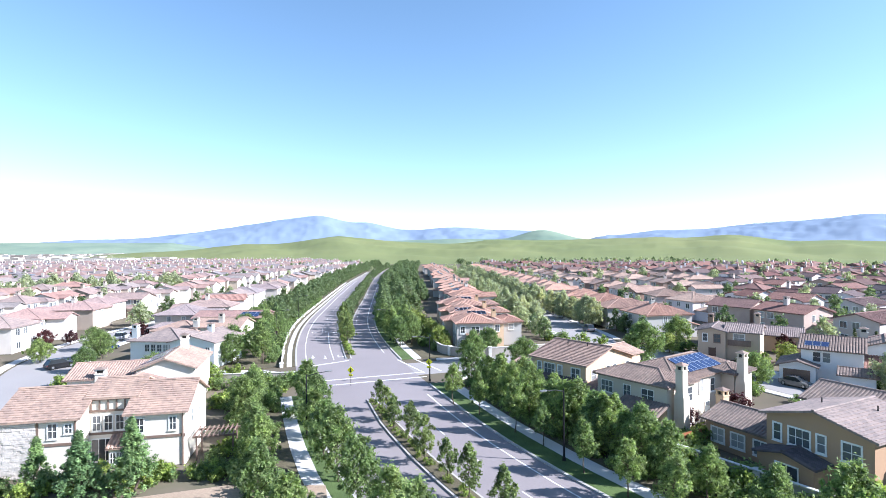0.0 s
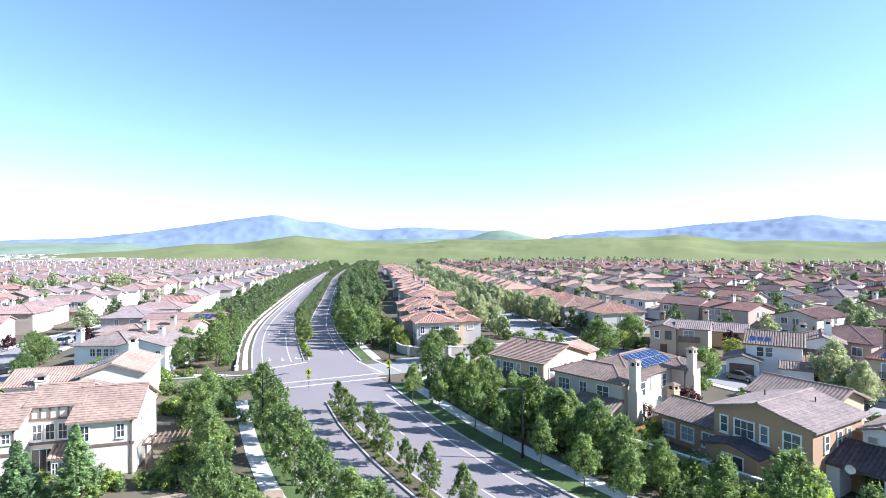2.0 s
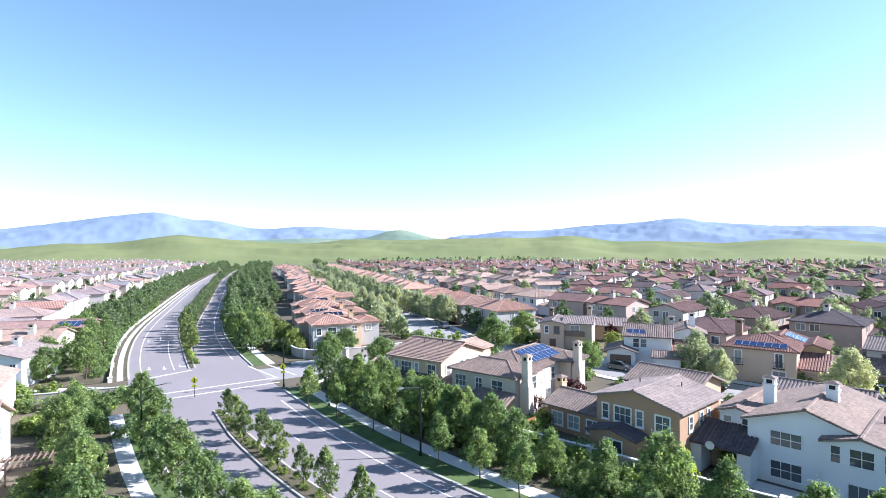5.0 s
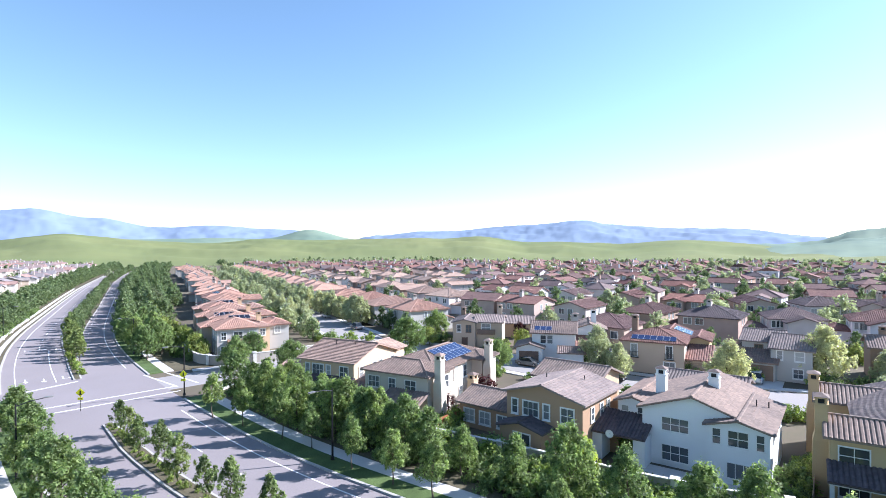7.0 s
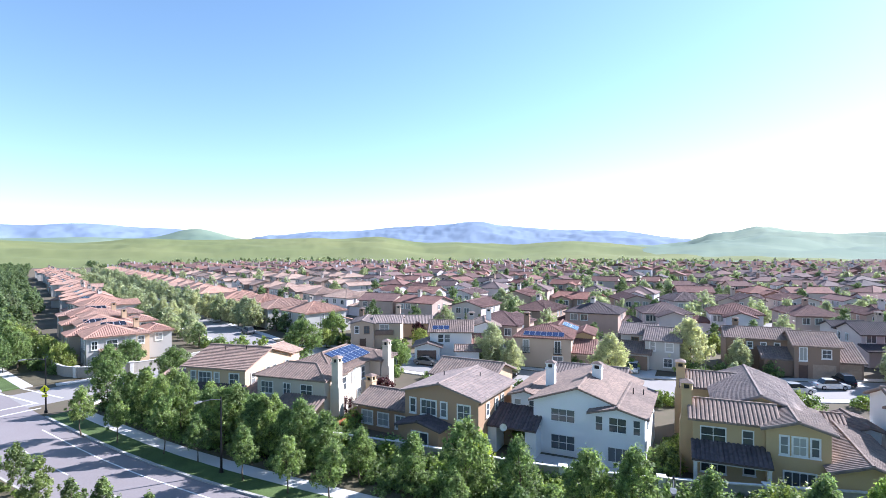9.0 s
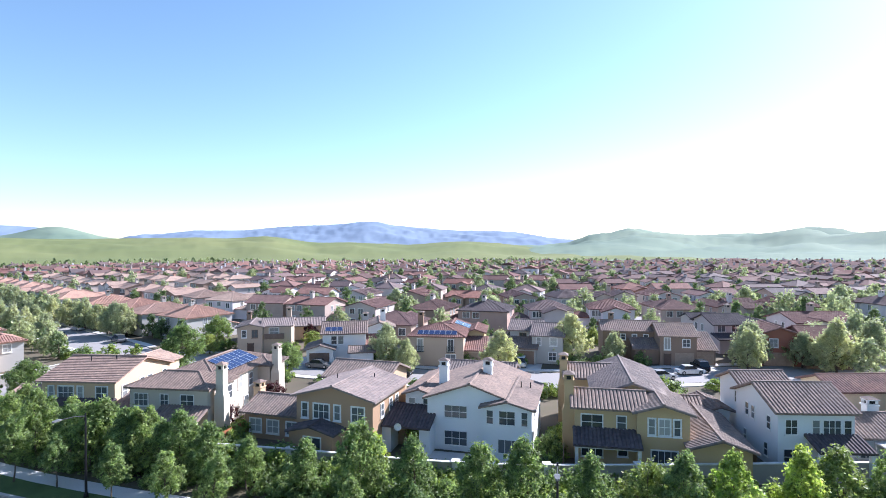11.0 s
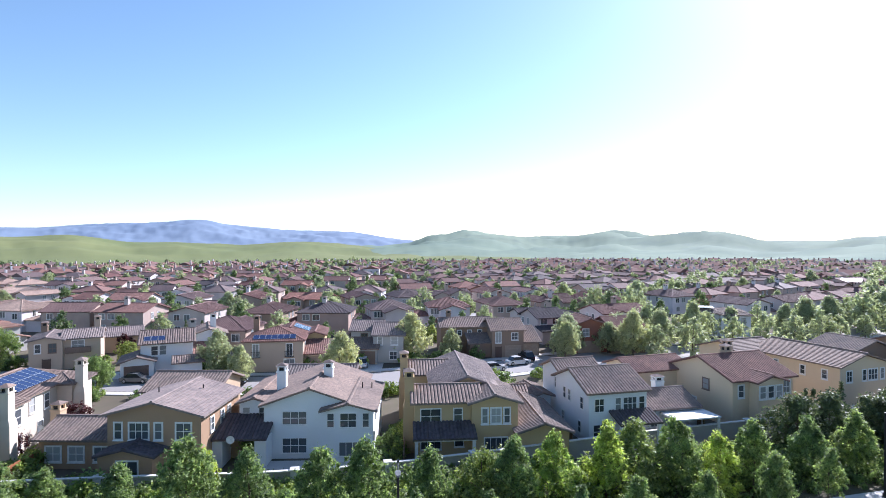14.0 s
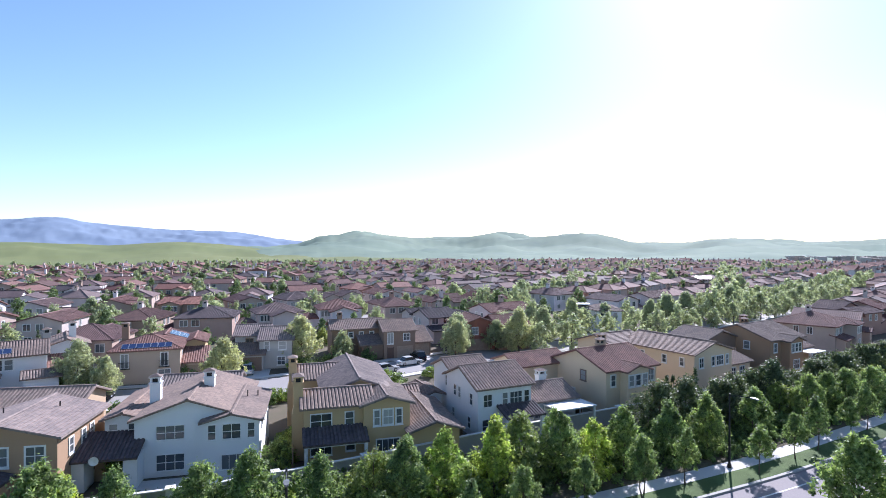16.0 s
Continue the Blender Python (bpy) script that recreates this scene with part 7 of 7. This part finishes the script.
crossing_sign(-14.2, 82.0, -8, False)
crossing_sign(-2.4, 84.1, -8, True)
b = thing("bus_shelter", pose(-10.0, 117.2, 0.15, 0, 0, 105), "small bus shelter with a pale curved roof and bench", "bus shelter")
s = Shape()
for k in range(8):
    a0, a1 = math.pi * (0.15 + 0.7 * k / 8), math.pi * (0.15 + 0.7 * (k + 1) / 8)
    s.slab([(-1.6, 0.9 * math.cos(a0), 2.0 + 0.5 * math.sin(a0)), (1.6, 0.9 * math.cos(a0), 2.0 + 0.5 * math.sin(a0)), (1.6, 0.9 * math.cos(a1), 2.0 + 0.5 * math.sin(a1)), (-1.6, 0.9 * math.cos(a1), 2.0 + 0.5 * math.sin(a1))], 0.05)
part("roof", s, LAMP_HEAD, b)
for x in (-1.5, 1.5):
    for y in (-0.7, 0.7):
        part("post", Shape().box(x - 0.04, x + 0.04, y - 0.04, y + 0.04, 0, 2.2), DARK_METAL, b)
part("bench", Shape().box(-1.2, 1.2, 0.2, 0.6, 0.4, 0.48), DARK_METAL, b)

# ---------------------------------------------------------------- parked cars
TYRE = plain("tyre_rubber", (0.02, 0.02, 0.02), 0.85)
RIM = plain("wheel_rim", (0.45, 0.45, 0.46), 0.3, 0.8)
CAR_GLASS = plain("car_glass", (0.02, 0.025, 0.03), 0.06, 0.0, 0.7)
RED_LENS = plain("red_lens", (0.4, 0.02, 0.02), 0.25)
CLEAR_LENS = plain("clear_lens", (0.7, 0.7, 0.7), 0.2)
CAR = {}


def car(x, y, heading, colour, tall, label):
    key = (colour, tall)
    m = pose(x, y, 0.05, 0, 0, heading)
    if key in CAR:
        return tagged(copy_thing(CAR[key], m), label)
    c = {"black": (0.015, 0.015, 0.018), "silver": (0.5, 0.51, 0.52), "white": (0.75, 0.75, 0.74), "blue": (0.03, 0.06, 0.16), "grey": (0.16, 0.165, 0.17)}[colour]
    paint = plain("car_paint_" + colour, c, 0.25, 0.3, 0.6)
    o = thing("car", m, label, "car", "parked cars")
    L, W, hb, ht = (4.7, 0.92, 0.98, 1.72) if tall else (4.6, 0.9, 0.88, 1.45)

    def loft(rows):
        s = Shape()
        n = len(rows)
        for px, w, z0, z1 in rows:
            s.v += [(px, -w, z0), (px, -w * 0.96, z1), (px, w * 0.96, z1), (px, w, z0)]
        for i in range(n - 1):
            a, b = 4 * i, 4 * i + 4
            s.f += [(a, b, b + 1, a + 1), (a + 1, b + 1, b + 2, a + 2), (a + 2, b + 2, b + 3, a + 3), (a + 3, b + 3, b, a)]
        s.f += [(0, 1, 2, 3), (4 * n - 1, 4 * n - 2, 4 * n - 3, 4 * n - 4)]
        return s
    h = L / 2
    part("body", loft([(-h, W * 0.85, 0.4, 0.7), (-h + 0.15, W * 0.97, 0.25, hb - 0.04), (-h + 1.0, W, 0.22, hb), (h - 1.3, W, 0.22, hb), (h - 0.3, W * 0.94, 0.25, hb - 0.16), (h, W * 0.8, 0.38, 0.62)]), paint, o)
    back = -h + (0.15 if tall else 0.75)
    cab = part("cabin", loft([(back, W * 0.84, hb - 0.02, hb), (back + 0.5, W * 0.78, hb - 0.02, ht - 0.04), (0.2, W * 0.78, hb - 0.02, ht - 0.03), (h - 1.2, W * 0.84, hb - 0.02, hb)]), CAR_GLASS, o, "dark glazed cabin")
    part("roof", loft([(back + 0.45, W * 0.76, ht - 0.05, ht - 0.02), (back + 0.8, W * 0.76, ht - 0.05, ht), (0.0, W * 0.76, ht - 0.05, ht), (0.35, W * 0.74, ht - 0.06, ht - 0.03)]), paint, cab)
    for px in (-h + 0.85, h - 0.9):
        for sy in (-1, 1):
            w = part("wheel", Shape().tube([(px, sy * (W - 0.2), 0.33), (px, sy * (W - 0.02), 0.33), (px, sy * (W + 0.01), 0.33)], [0.33, 0.33, 0.28], 14), TYRE, o)
            part("rim", Shape().tube([(px, sy * (W - 0.01), 0.33), (px, sy * (W + 0.025), 0.33)], [0.21, 0.19], 10), RIM, w)
    for sy in (-1, 1):
        part("headlight", Shape().box(h - 0.25, h - 0.04, sy * W * 0.66 - 0.16, sy * W * 0.66 + 0.16, 0.56, 0.7), CLEAR_LENS, o)
        part("tail_light", Shape().box(-h + 0.02, -h + 0.12, sy * W * 0.72 - 0.13, sy * W * 0.72 + 0.13, 0.62, 0.78), RED_LENS, o)
    CAR[key] = o
    return o


car(-68.6, 96.6, 60, "black", True, "black sport utility car parked at the kerb")
car(-70.4, 113.5, 80, "blue", False, "dark blue saloon parked at the kerb")
car(-75.6, 127.1, 95, "silver", True, "silver people carrier parked at the kerb")
car(-76.2, 134.6, 95, "black", False, "black saloon parked at the kerb")
car(29.6, 168.0, 100, "white", False, "white saloon parked on the street")
car(33.8, 160.7, 98, "silver", False, "silver saloon parked on the street")
car(35.8, 134.6, 95, "grey", True, "grey sport utility car parked on the street")
car(28.0, 150.0, 96, "black", False, "black saloon parked on the street")
car(55.0, 85.8, 30, "silver", False, "silver saloon on a driveway")
car(57.6, 66.0, -58, "black", True, "black sport utility car parked at the kerb")
car(77.4, 56.0, 30, "white", True, "white people carrier on a driveway")
car(84.5, 34.4, -40, "silver", False, "silver saloon parked at the kerb")
car(95.3, 32.4, 40, "black", True, "black sport utility car on a driveway")
car(91.0, 32.5, -40, "white", False, "white saloon parked at the kerb")
car(52.2, 80.4, -62, "grey", False, "grey saloon parked at the kerb")
for k, (d, o, c, tall) in enumerate(((60, 3.4, "white", False), (75, -3.4, "silver", True), (92, 3.4, "grey", False), (118, -3.4, "black", False), (150, 3.4, "white", True), (185, -3.4, "silver", False))):
    x, y = at_offset(orange, d, o)
    car(x, y, along(orange, d)[1], c, tall, "car parked along the tree-lined street")
# drives
for p, hd, w, l in (((76.8, 54.6), 30, 5.0, 7.0), ((55.4, 86.0), 32, 5.0, 6.5), ((97.5, 35.0), 38, 7.5, 8.0), ((73.5, 64.0), 36, 4.0, 6.0)):
    s = Shape().box(-l / 2, l / 2, -w / 2, w / 2, -0.1, 0.03)
    ob = structure("driveway", s, CONCRETE, "pale concrete driveway", "driveway")
    ob.matrix_basis = pose(p[0], p[1], 0, 0, 0, hd)

# ---------------------------------------------------------------- small things in the yards


def dish(x, y, z, heading):
    o = thing("satellite_dish", pose(x, y, z, 0, 0, heading), "small pale satellite dish on a bent arm", "satellite dish")
    part("arm", Shape().tube([(0, 0, -0.6), (0, 0, 0), (0.12, 0, 0.1)], [0.03, 0.03, 0.02], 6), DARK_METAL, o)
    s = Shape()
    rings = [(0.0, 0.0), (0.2, 0.03), (0.38, 0.1)]
    s.v.append((0.12, 0, 0.1))
    for r, d in rings[1:]:
        s.v += [(0.12 + d, r * math.cos(2 * math.pi * k / 14), 0.1 + r * math.sin(2 * math.pi * k / 14)) for k in range(14)]
    s.f += [(0, 1 + k, 1 + (k + 1) % 14) for k in range(14)] + [(1 + k, 15 + k, 15 + (k + 1) % 14, 1 + (k + 1) % 14) for k in range(14)]
    part("reflector", s, TRIM, o)


dish(35.4, 40.6, 3.0, 215)
dish(28.4, 58.2, 3.4, 200)


def garden_chair(x, y, heading):
    o = thing("garden_chair", pose(x, y, 0.1, 0, 0, heading), "light slatted garden chair on a covered patio", "chair", "patio chairs")
    for k in range(5):
        part("slat", Shape().box(-0.26, 0.26, -0.25 + 0.1 * k, -0.17 + 0.1 * k, 0.4, 0.43), FENCE_WOOD, o)
    part("backrest", Shape().box(-0.26, 0.26, 0.25, 0.29, 0.45, 0.95), FENCE_WOOD, o)
    for px in (-0.24, 0.24):
        for py in (-0.22, 0.26):
            part("leg", Shape().box(px - 0.025, px + 0.025, py - 0.025, py + 0.025, 0, 0.42), FENCE_WOOD, o)


for x, y, a in ((20.7, 60.6, 20), (21.6, 59.4, -30), (22.3, 58.4, 60)):
    garden_chair(x, y, a)
for a, b, lab in (((36.0, 39.5), (42.0, 29.0), "pale concrete patio slab behind the white house"), ((44.6, 25.9), (49.8, 17.6), "pale concrete patio slab behind the mustard house"), ((17.4, 64.2), (22.8, 56.8), "pale concrete patio slab behind the cream house"), ((28.0, 48.3), (31.6, 41.2), "pale concrete patio slab behind the tan house")):
    a, b = Vector(a), Vector(b)
    s = Shape().box(0, (b - a).length, -0.6, 2.4, -0.05, 0.08)
    ob = structure("patio", s, CONCRETE, lab, "patio")
    ob.matrix_basis = pose(a.x, a.y, 0, 0, 0, math.degrees(math.atan2(b.y - a.y, b.x - a.x)))
